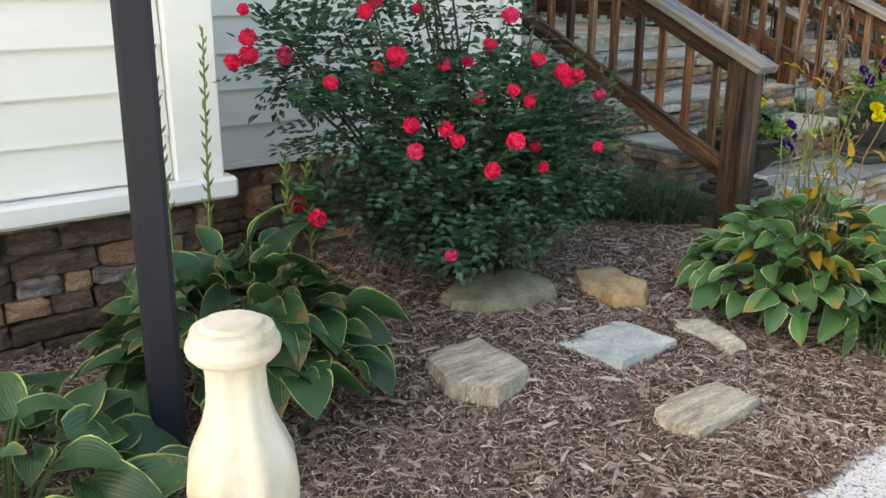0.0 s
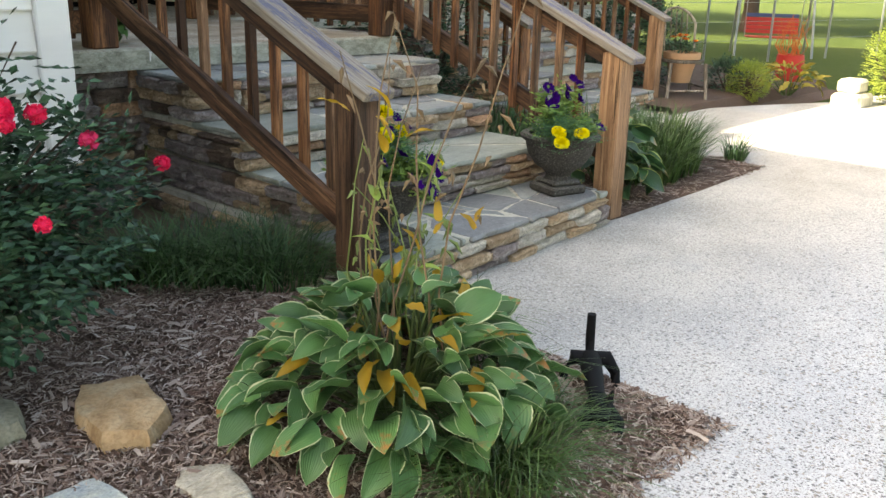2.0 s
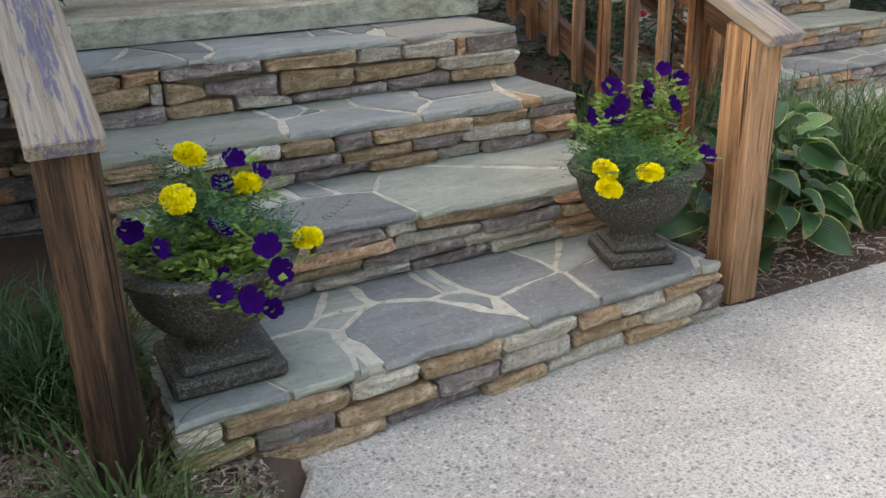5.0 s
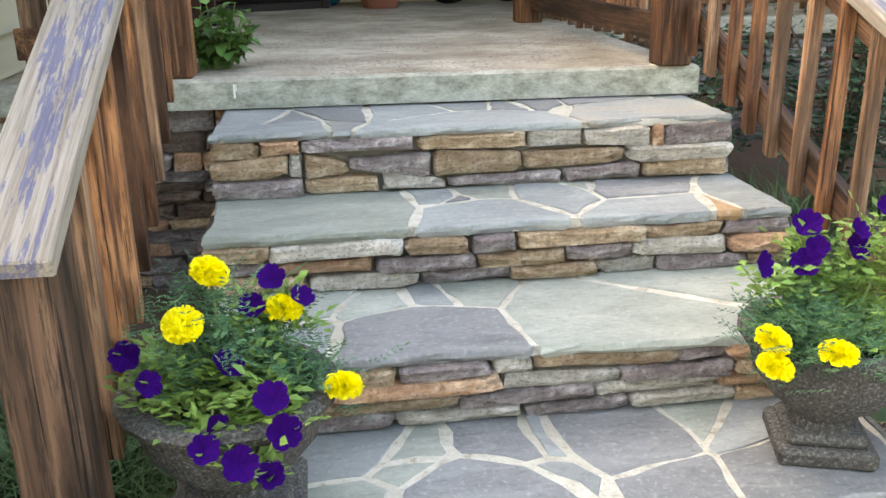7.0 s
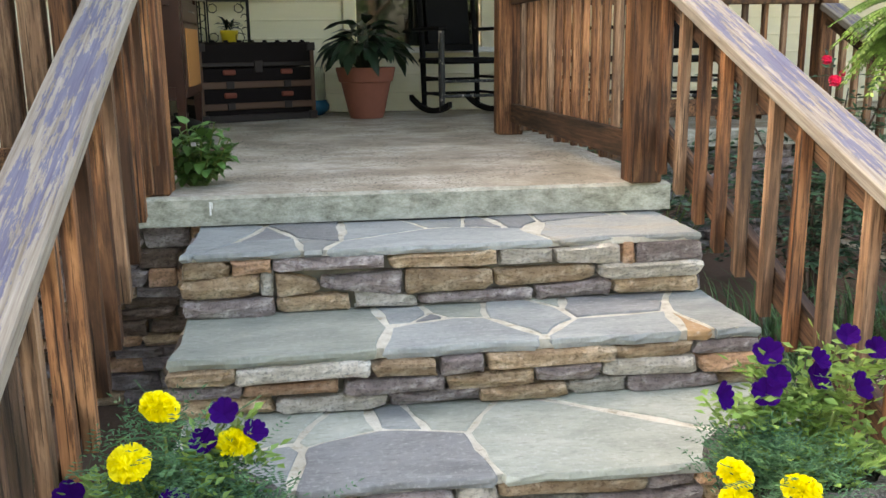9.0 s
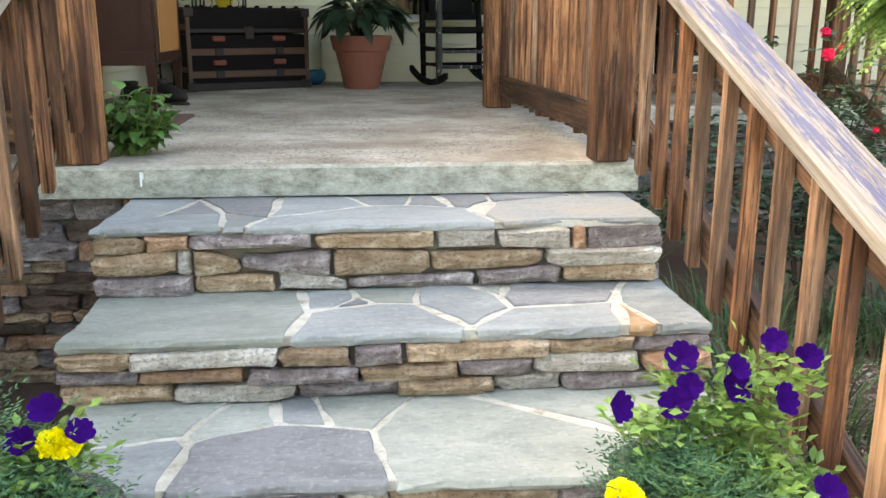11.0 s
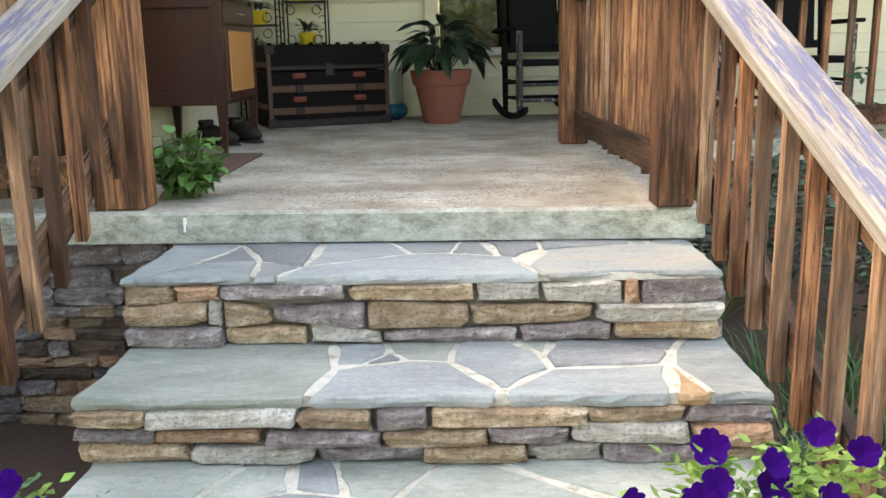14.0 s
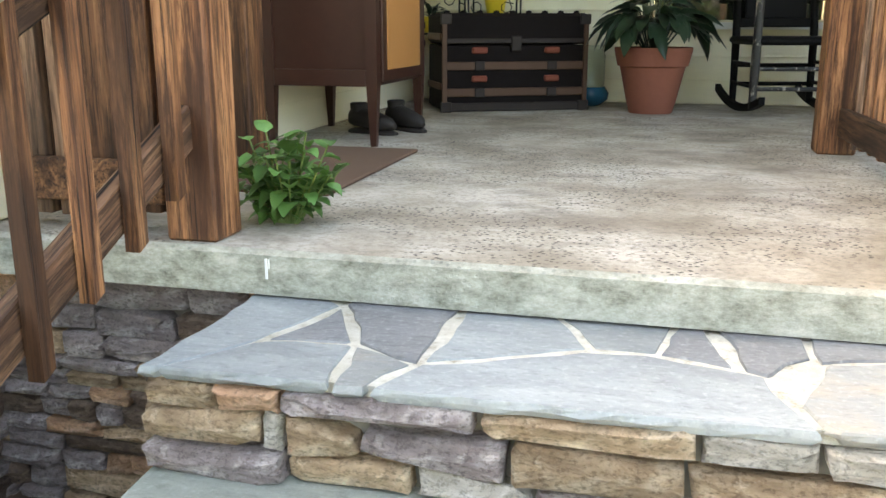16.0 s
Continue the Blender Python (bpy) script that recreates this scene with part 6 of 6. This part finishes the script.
def rocker(at, turn, label):
    """A black slat-backed rocking chair, its seat facing its own -y."""
    t = thing("rocking_chair", at, label, "rocking chair", "porch rocking chairs")
    M = Matrix.Translation(at) @ Matrix.Rotation(radians(turn), 4, "Z")
    P = lambda name, g, mat=BLACK, par=t, sm=True: part(name, g, mat, par, smooth=sm, at=M)
    for x in (-0.25, 0.25):
        pts = [(x, -0.42 + 0.92 * s, 0.018 + 0.30 * (s - 0.48) ** 2) for s in [i / 10 for i in range(11)]]
        ring = [(p[0] + e, p[1], p[2] + c) for p in pts for e, c in ((-0.016, 0), (0.016, 0), (0.016, 0.042), (-0.016, 0.042))]
        k = len(pts)
        g = Geo().add(ring, [(j * 4 + i, (j + 1) * 4 + i, (j + 1) * 4 + (i + 1) % 4, j * 4 + (i + 1) % 4) for j in range(k - 1) for i in range(4)] + [(0, 1, 2, 3), (4 * k - 1, 4 * k - 2, 4 * k - 3, 4 * k - 4)])
        P("rocker", g, sm=False)
        P("front_leg", Geo().tube([(x, -0.25, 0.05), (x, -0.25, 0.25), (x, -0.25, 0.64)], [0.02, 0.026, 0.022], 10), WORN_BLACK)
        P("back_post", Geo().tube([(x * 0.92, 0.22, 0.05), (x * 0.92, 0.24, 0.42), (x * 0.9, 0.36, 1.16), (x * 0.9, 0.37, 1.20)], [0.02, 0.024, 0.02, 0.012], 10))
        P("armrest", Geo().box((x * 1.05, 0.0, 0.66), (0.075, 0.62, 0.026), 0.008), sm=False)
        for z in (0.17, 0.29):
            P("side_rung", Geo().tube([(x, -0.25, z), (x * 0.95, 0.23, z)], 0.011, 8))
    for z in (0.16, 0.27):
        P("front_rung", Geo().tube([(-0.25, -0.25, z), (0.25, -0.25, z)], 0.012, 8), WORN_BLACK)
        P("back_rung", Geo().tube([(-0.23, 0.23, z), (0.23, 0.23, z)], 0.012, 8))
    P("seat", Geo().box((0, -0.01, 0.42), (0.54, 0.52, 0.045), 0.015), sm=False)
    P("back_panel", Geo().box((0, 0.0, 0), (0.36, 0.02, 0.52), 0.006), sm=False).matrix_basis = M @ pose(0, 0.30, 0.80, -9, 0, 0)
    for z in (1.06, 1.14, 0.52):
        y = 0.24 + (z - 0.42) * 0.162
        P("back_slat", Geo().box((0, y, z), (0.42, 0.02, 0.055 if z < 1.1 else 0.10), 0.008), sm=False)
    return t


rk = rocker((5.36, 8.12, FLOOR), 12, "black slat-backed wooden rocking chair with chipped paint")
copy_thing(rk, pose(7.0, 7.55, FLOOR, 0, 0, -14))
copy_thing(rk, pose(6.25, 8.05, FLOOR, 0, 0, 8))

# plant stand with yellow pots
st = thing("plant_stand", (3.36, 8.5, FLOOR), "black wrought-iron plant stand with scrollwork", "plant stand")
for x in (3.03, 3.34, 3.40, 3.72):
    for dy in (0.0, 0.16):
        part("upright", Geo().tube([(x, 8.44 + dy, FLOOR), (x, 8.44 + dy, 2.35)], 0.007, 6), IRON, st)
for i, (x, z) in enumerate(((3.18, 1.62), (3.18, 1.34), (3.56, 1.79), (3.56, 1.45), (3.18, 1.97))):
    sh = part("shelf", Geo().box((x, 8.50, z - 0.007), (0.31, 0.18, 0.012), 0.002), IRON, st)
    for s in (-1, 1):
        for zz in (0.05, -0.07):
            part("scroll", Geo().tube([(x + s * (0.10 + 0.035 * math.cos(q * 0.9)), 8.41, z + zz + 0.035 * math.sin(q * 0.9)) for q in range(8)], 0.004, 5), IRON, sh)
for k in range(14):
    zz = 0.95 + k * 0.1
    for x in (3.37, 3.70, 3.05):
        part("side_scroll", Geo().tube([(x + 0.028 * math.cos(q * 0.8 + k * 3.14), 8.43, zz + 0.028 * math.sin(q * 0.8)) for q in range(7)], 0.0035, 4), IRON, st)
sm = leaf_set(LILY_LEAF, 0.13, 0.30, 3, 12, nu=2, nv=4, heart=False)
for i, (x, z) in enumerate(((3.20, 1.62), (3.56, 1.79), (3.57, 1.45), (3.14, 1.34), (3.18, 1.97))):
    pt = thing("small_potted_plant", (x, 8.5, z), "small green plant in a yellow glazed pot", "potted plant", "yellow pots on the stand")
    part("pot", Geo().lathe((x, 8.5, z), [(0.055, 0.0), (0.068, 0.075), (0.072, 0.08), (0.072, 0.105), (0.06, 0.105), (0.055, 0.09)], 20), YELLOW_POT, pt, "", True)
    for k in range(16):
        a = k * 2.4
        part("leaf", sm[k % 3], None, pt, at=Matrix.Translation((x + 0.02 * math.cos(a), 8.5 + 0.02 * math.sin(a), z + 0.09 + 0.004 * k)) @ Matrix.Rotation(a, 4, "Z") @ Matrix.Rotation(radians(15 + 50 * (k % 5) / 5), 4, "X") @ Matrix.Scale(0.7 + 0.06 * (k % 6), 4))

jar = thing("glass_jar", (4.22, 8.42, FLOOR), "clear glass jar standing in a blue bowl", "jar")
part("bowl", Geo().lathe((4.22, 8.42, FLOOR), [(0.06, 0.0), (0.11, 0.04), (0.115, 0.08), (0.09, 0.12), (0.08, 0.115)], 24), BLUE, jar, "blue glazed bowl", True)
part("jar", Geo().lathe((4.22, 8.42, FLOOR + 0.10), [(0.07, 0.0), (0.085, 0.05), (0.085, 0.22), (0.07, 0.26), (0.075, 0.28)], 24), CLEAR, jar, "", True)

dm = part("door_mat", Geo().box((3.43, 5.56, FLOOR + 0.007), (0.60, 1.0, 0.014), 0.005), MATBROWN, None, "plain brown door mat on the porch floor")
tagged(dm, category="door mat")
for x, y, tn in ((3.34, 6.62, 70), (3.46, 6.78, 55)):
    b = thing("work_boot", (x, y, FLOOR), "worn dark leather shoe under the cabinet", "shoe", "shoes under the cabinet")
    M = pose(x, y, FLOOR, 0, 0, tn)
    part("sole", Geo().tube([(0, -0.145, 0.012), (0, -0.10, 0.012), (0, 0.02, 0.012), (0, 0.10, 0.012), (0, 0.135, 0.012)], [0.02, 0.045, 0.036, 0.038, 0.02], 10), LEATHER, b, "", True, M @ Matrix.Diagonal((1, 1, 0.5, 1)))
    part("upper", Geo().tube([(0, -0.14, 0.04), (0, -0.11, 0.045), (0, -0.03, 0.06), (0, 0.05, 0.075), (0, 0.11, 0.07), (0, 0.135, 0.05)], [0.012, 0.036, 0.046, 0.050, 0.042, 0.015], 12), LEATHER, b, "", True, M)
    part("collar", Geo().lathe((0, 0.075, 0.09), [(0.040, 0.0), (0.046, 0.05), (0.040, 0.055), (0.034, 0.03)], 14), LEATHER, b, "", True, M)

# things on the cabinet
lamp2 = thing("ceramic_jar", (3.22, 6.50, 1.726), "cream ceramic jar on the cabinet", "jar")
part("jar", Geo().lathe((3.22, 6.50, 1.726), [(0.07, 0), (0.10, 0.06), (0.10, 0.14), (0.06, 0.2), (0.07, 0.24)], 24), PEDESTAL, lamp2, "", True)
sg = thing("welcome_plaque", (3.28, 6.28, 1.726), "small arched plaque painted with fruit and lettering", "plaque")
vs = [(0.09 * x, y, z) for y in (-0.008, 0.008) for x, z in ((-1, 0), (1, 0), (1, 0.07), (0.6, 0.095), (0, 0.105), (-0.6, 0.095), (-1, 0.07))]
part("board", Geo().add(vs, [tuple(range(7)), tuple(range(7, 14))[::-1]] + [(i, i + 7, (i + 1) % 7 + 7, (i + 1) % 7) for i in range(7)]), ENAMEL, sg, at=pose(3.29, 6.27, 1.727, -12, 0, 8))
for k in range(3):
    part("lettering", Geo().box((0, -0.010, 0.022 + 0.017 * k), (0.10 - 0.02 * k, 0.003, 0.006)), TRUNK_SLAT, sg, at=pose(3.29, 6.27, 1.727, -12, 0, 8))
for k in range(7):
    part("painted_fruit", Geo().lathe((-0.06 + 0.02 * k, -0.009, 0.085 - 0.05 * abs(k - 3) / 5), [(0.011, -0.006), (0.013, 0.0), (0.002, 0.006)], 8), RUST if k % 2 else HERB_LEAF, sg, at=pose(3.29, 6.27, 1.727, -12, 0, 8))


def leafy(name, at, R, h, n, mat, label, category, size, pot_mat=None, seed=0, group=""):
    r = random.Random(seed)
    t = thing(name, at, label, category, group)
    x, y, z = at
    if pot_mat:
        part("pot", Geo().lathe(at, [(R * 0.5, 0.0), (R * 0.65, 0.11), (R * 0.7, 0.13), (R * 0.6, 0.13)], 20), pot_mat, t, "", True)
        z += 0.12
    sp, stg = [], Geo()
    for _ in range(n):
        a, q, hh = r.uniform(0, 6.28), R * math.sqrt(r.random()), h * r.uniform(0.15, 1.0)
        p = Vector((x + q * math.cos(a), y + q * math.sin(a), z + hh))
        sp.append((p, Vector((math.cos(a), math.sin(a), r.uniform(-0.2, 0.8)))))
    for k in range(12):
        stg.tube([(x, y, z), sp[k][0]], 0.003, 4)
    fg = Geo()
    sprays(fg, sp, r, size, 5, 0.75, 0.4)
    tagged(part("stems", stg, GREEN_STALK, t), kind="stuff")
    tagged(part("foliage", fg, mat, t), kind="stuff")
    return t


leafy("potted_plant", (3.10, 6.30, 1.726), 0.13, 0.16, 60, LILY_LEAF, "dark trailing plant in a clay pot on the cabinet", "potted plant", 0.05, TERRA, 3)
leafy("potted_plant", (3.42, 6.62, 1.726), 0.17, 0.3, 110, LILY_LEAF, "bushy plant in a green pot on the cabinet", "potted plant", 0.05, HERB_LEAF, 4)
herb = thing("herb_clump", (3.76, 4.68, FLOOR), "bright green leafy herb growing by the railing post", "herb")
hm = leaf_set(leaf_mat("bright_herb_leaf", (0.085, 0.19, 0.05), by="object"), 0.066, 0.72, 4, 15, nu=4, nv=5)
r = random.Random(85)
for i in range(40):
    a, q = i * 2.4, 0.03 + 0.10 * (i % 6) / 5
    tip = Vector((3.76 + q * math.cos(a) * 1.2, 4.68 + q * math.sin(a), FLOOR + r.uniform(0.07, 0.25)))
    part("stem", Geo().tube([(3.76 + 0.2 * (tip.x - 3.76), 4.68, FLOOR), tip], [0.004, 0.002], 5), GREEN_STALK, herb)
    for k in range(8):
        p = Vector((3.76 + 0.2 * (tip.x - 3.76), 4.68, FLOOR)).lerp(tip, 0.3 + 0.7 * k / 7)
        part("leaf", hm[k % 4], None, herb, at=Matrix.Translation(p) @ Matrix.Rotation(a + k * 2.2, 4, "Z") @ Matrix.Rotation(radians(r.uniform(-25, 45)), 4, "X") @ Matrix.Scale(r.uniform(0.6, 1.0), 4))
leafy("shrub", (6.0, 5.6, 0.1), 0.4, 0.8, 160, ROSE_LEAF, "dark leafy shrub in the shaded bed", "shrub", 0.05, None, 6)

# ---- garden to the side, in the sun ----
ch = thing("garden_chair", (10.1, 4.8, 0.0), "weathered hoop-backed garden chair holding a flower pot", "chair")
M = pose(10.12, 4.80, 0.0, 0, 0, -38)
for x in (-0.19, 0.19):
    for y in (-0.18, 0.18):
        part("leg", Geo().tube([(x * 1.15, y * 1.2, 0.0), (x, y, 0.43)], [0.018, 0.022], 8), GREYWOOD, ch, "", True, M)
    part("stretcher", Geo().tube([(x * 1.1, -0.2, 0.18), (x * 1.1, 0.2, 0.18)], 0.012, 8), GREYWOOD, ch, "", True, M)
part("stretcher", Geo().tube([(-0.2, -0.2, 0.15), (0.2, -0.2, 0.15)], 0.012, 8), GREYWOOD, ch, "", True, M)
part("seat", Geo().lathe((0, 0, 0), [(0.16, 0.43), (0.23, 0.43), (0.235, 0.445), (0.23, 0.46), (0.16, 0.46), (0.16, 0.43)], 28), GREYWOOD, ch, "", True, M)
hoop = [(0.21 * math.cos(a), 0.18 + 0.08 * math.sin(a), 0.45 + (0.30 if 0 < k < 12 else 0) + 0.22 * math.sin(a)) for k, a in enumerate([math.pi * i / 12 for i in range(13)])]
part("hoop", Geo().tube(hoop, 0.014, 8), GREYWOOD, ch, "", True, M)
for k in range(5):
    x = -0.12 + 0.06 * k
    part("spindle", Geo().tube([(x, 0.19, 0.45), (x, 0.24, 0.94 - 2.5 * x * x)], 0.007, 6), GREYWOOD, ch, "", True, M)
fp = thing("flower_pot", (10.12, 4.8, 0.24), "pale terracotta pot of orange flowers set in the chair", "flower pot")
part("pot", Geo().lathe((10.12, 4.8, 0.22), [(0.10, 0.0), (0.155, 0.24), (0.19, 0.245), (0.195, 0.31), (0.17, 0.31), (0.16, 0.26)], 28), PALE_TERRA, fp, "", True)
part("soil", Geo().lathe((10.12, 4.8, 0.49), [(0.165, 0.0), (0.01, 0.01)], 16), PEAT, fp)
sp = []
for k in range(60):
    a, q = r.uniform(0, 6.28), 0.15 * math.sqrt(r.random())
    sp.append((Vector((10.12 + q * math.cos(a), 4.8 + q * math.sin(a), 0.52 + r.uniform(0, 0.12))), Vector((math.cos(a), math.sin(a), 0.5))))
fg = Geo()
sprays(fg, sp, r, 0.035)
tagged(part("foliage", fg, ROSE_LEAF, fp), kind="stuff")
om = bloom_mesh("bloom", ORANGE, 0.035, 3, 9)
for k in range(7):
    part("bloom", om, None, fp, at=Matrix.Translation((10.12 + r.uniform(-0.12, 0.12), 4.8 + r.uniform(-0.12, 0.12), 0.64 + r.uniform(-0.02, 0.06))))


def round_shrub(at, R, n, mat, label, size, seed, group="", squash=0.9):
    """A dense clipped shrub: leaves thick near an uneven outline, over dark inner twigs."""
    r = random.Random(seed)
    t = thing("shrub", at, label, "shrub", group)
    c = Vector(at) + Vector((0, 0, R * squash * 0.92))
    sp, tw = [], Geo()
    for _ in range(n):
        d = Vector((r.gauss(0, 1), r.gauss(0, 1), r.gauss(0, 1))).normalized()
        f = R * (0.72 + 0.3 * r.random()) * (1 + 0.10 * noise.noise(d * 3.0 + Vector((seed, 0, 0))))
        sp.append((c + Vector((d.x * f, d.y * f, d.z * f * squash)), d + Vector((r.uniform(-0.6, 0.6), r.uniform(-0.6, 0.6), 0.3))))
    for _ in range(30):
        tw.tube([Vector(at), c + (sp[r.randint(0, n - 1)][0] - c) * 0.9], [0.012, 0.004], 4)
    g = Geo()
    sprays(g, sp, r, size, 5, 0.6, 0.6)
    tagged(part("twigs", tw, BARK, t), kind="stuff")
    tagged(part("foliage", g, mat, t), kind="stuff")
    return t


round_shrub((11.02, 4.44, 0.0), 0.24, 1500, BOX_LEAF, "round clipped light-green boxwood in sun", 0.016, 91)
round_shrub((11.10, 4.72, 0.0), 0.24, 500, ROSE_LEAF, "low dark shrub behind the boxwood", 0.03, 92)
round_shrub((12.0, 3.12, 0.0), 0.42, 1300, BOX_LEAF, "loose pale-leaved shrub in full sun", 0.034, 93, squash=1.2)
round_shrub((10.6, 5.7, 0.0), 0.6, 1100, ROSE_LEAF, "dark evergreen shrub behind the garden chair", 0.045, 94)

block1 = thing("stone_block", (11.55, 3.50, -0.02), "pale rough stone block in full sun", "stone block")
part("lower_block", Geo().box((11.55, 3.50, 0.05), (0.42, 0.32, 0.16), 0.03), PEDESTAL, block1)
part("upper_block", Geo().box((11.60, 3.53, 0.20), (0.30, 0.24, 0.15), 0.03), PEDESTAL, block1)

pl = thing("red_barrel_planter", (12.75, 4.72, 0.0), "red barrel planter with orange stems", "planter")
part("barrel", Geo().lathe((12.75, 4.72, 0.0), [(0.12, 0.0), (0.16, 0.15), (0.17, 0.27), (0.16, 0.38), (0.145, 0.38), (0.13, 0.31)], 24, 12, 0.02), REDPAINT, pl, "", True)
g = Geo()
for k in range(26):
    a = r.uniform(0, 6.28)
    p = Vector((12.75 + 0.11 * math.cos(a), 4.72 + 0.11 * math.sin(a), 0.33))
    g.tube([p, p + Vector((r.uniform(-0.1, 0.1), r.uniform(-0.1, 0.1), 0.16)), p + Vector((r.uniform(-0.14, 0.14), r.uniform(-0.14, 0.14), r.uniform(0.30, 0.55)))], [0.007, 0.005, 0.002], 5)
tagged(part("stems", g, plain("orange_stem", (0.55, 0.13, 0.03), 0.6), pl), kind="stuff")

sw = thing("garden_swing", (17.6, 7.1, -0.06), "red wooden garden swing with blue top rail", "swing")
M = pose(17.6, 7.1, -0.06, 0, 0, -60) @ Matrix.Scale(0.72, 4)
for k in range(5):
    part("seat_slat", Geo().box((0, -0.3 + 0.11 * k, 0.45), (1.3, 0.09, 0.025), 0.004), REDPAINT, sw, at=M)
    part("back_slat", Geo().box((0, 0.26 + 0.03 * k, 0.56 + 0.1 * k), (1.3, 0.022, 0.085), 0.004), REDPAINT if k < 4 else BLUEPAINT, sw, at=M)
for x in (-0.65, 0.65):
    part("hanger", Geo().tube([(x, 0, 0.45), (x * 1.05, 0, 2.2)], 0.012, 6), STEEL, sw, at=M)
    for y in (-0.7, 0.7):
        part("frame_leg", Geo().tube([(x * 1.4, y, 0.0), (x * 1.3, 0, 2.25)], 0.03, 8), STEEL, sw, at=M)
part("top_bar", Geo().tube([(-1.0, 0, 2.25), (1.0, 0, 2.25)], 0.03, 8), STEEL, sw, at=M)

fence = thing("wire_fence", (14.0, 6.5, 0.0), "thin wire fence on steel posts across the lawn", "fence")
for k in range(9):
    x = 11.5 + k * 1.6
    part("post", Geo().tube([(x, 7.6 - 0.35 * k, -0.06), (x, 7.6 - 0.35 * k, 1.35)], 0.02, 6), STEEL, fence)
for h in (0.3, 0.6, 0.9, 1.2):
    part("wire", Geo().tube([(11.5, 7.6, h), (24.3, 4.8, h)], 0.003, 4), STEEL, fence)


def tree(at, h, spread, seed, leaves, label, low=0.32):
    r = random.Random(seed)
    t = thing("tree", at, label, "tree", "garden trees")
    at = Vector(at)
    g = Geo().tube([at + Vector((0, 0, -0.1)), at + Vector((0.03, 0, 0.5)), at + Vector((0.1, 0.05, h * 0.35)), at + Vector((0.0, 0.1, h * 0.7)), at + Vector((0.1, 0, h * 0.95))], [0.26, 0.19, 0.16, 0.10, 0.03], 12)
    sp = []
    for k in range(16):
        a, z = k * 2.4, h * (low + (0.92 - low) * k / 16)
        p = at + Vector((0, 0, z))
        e = p + Vector((math.cos(a), math.sin(a), 0.45)) * spread * (1.05 - 0.5 * k / 16) * r.uniform(0.7, 1.1)
        g.tube([p, p.lerp(e, 0.5) + Vector((0, 0, 0.2)), e], [0.07, 0.045, 0.012], 6)
        for _ in range(leaves // 16):
            q = p.lerp(e, r.uniform(0.3, 1.1)) + Vector((r.gauss(0, 0.5), r.gauss(0, 0.5), r.gauss(0, 0.35)))
            sp.append((q, Vector((r.uniform(-1, 1), r.uniform(-1, 1), r.uniform(-0.5, 0.5)))))
    part("trunk", g, BARK, t, "", True)
    f = Geo()
    sprays(f, sp, r, 0.16, 5, 0.6, 0.7)
    tagged(part("crown", f, TREE_LEAF, t), kind="stuff")
    return t


tree((24.0, 10.5, 0), 8.0, 3.2, 1, 2400, "broad shade tree on the lawn")
tree((19.5, 13.5, 0), 9.0, 3.4, 2, 2400, "broad shade tree on the lawn")
tree((30.0, 7.5, 0), 9.0, 3.5, 3, 2400, "broad shade tree on the lawn")
tree((27.0, 15.0, 0), 10.0, 3.8, 4, 2400, "broad shade tree on the lawn")
# three unseen trees, added towards the sun to dapple the lawn with shade
tree((17.0, 17.5, 0), 9.0, 4.2, 8, 4200, "broad shade tree on the lawn")
tree((12.5, 21.0, 0), 11.0, 4.6, 9, 4200, "broad shade tree on the lawn")
tree((23.0, 21.0, 0), 10.0, 4.4, 10, 4200, "broad shade tree on the lawn")
# trees out of view, branched low to reflect green in the window pane
tree((6.0, -12.0, 0), 9.0, 3.5, 5, 3600, "leafy low-branched tree out of view, reflected in the porch window", 0.10)
tree((11.5, -14.5, 0), 10.0, 3.8, 6, 3600, "leafy low-branched tree out of view, reflected in the porch window", 0.10)
tree((1.5, -15.0, 0), 10.0, 3.8, 7, 3600, "leafy low-branched tree out of view, reflected in the porch window", 0.10)
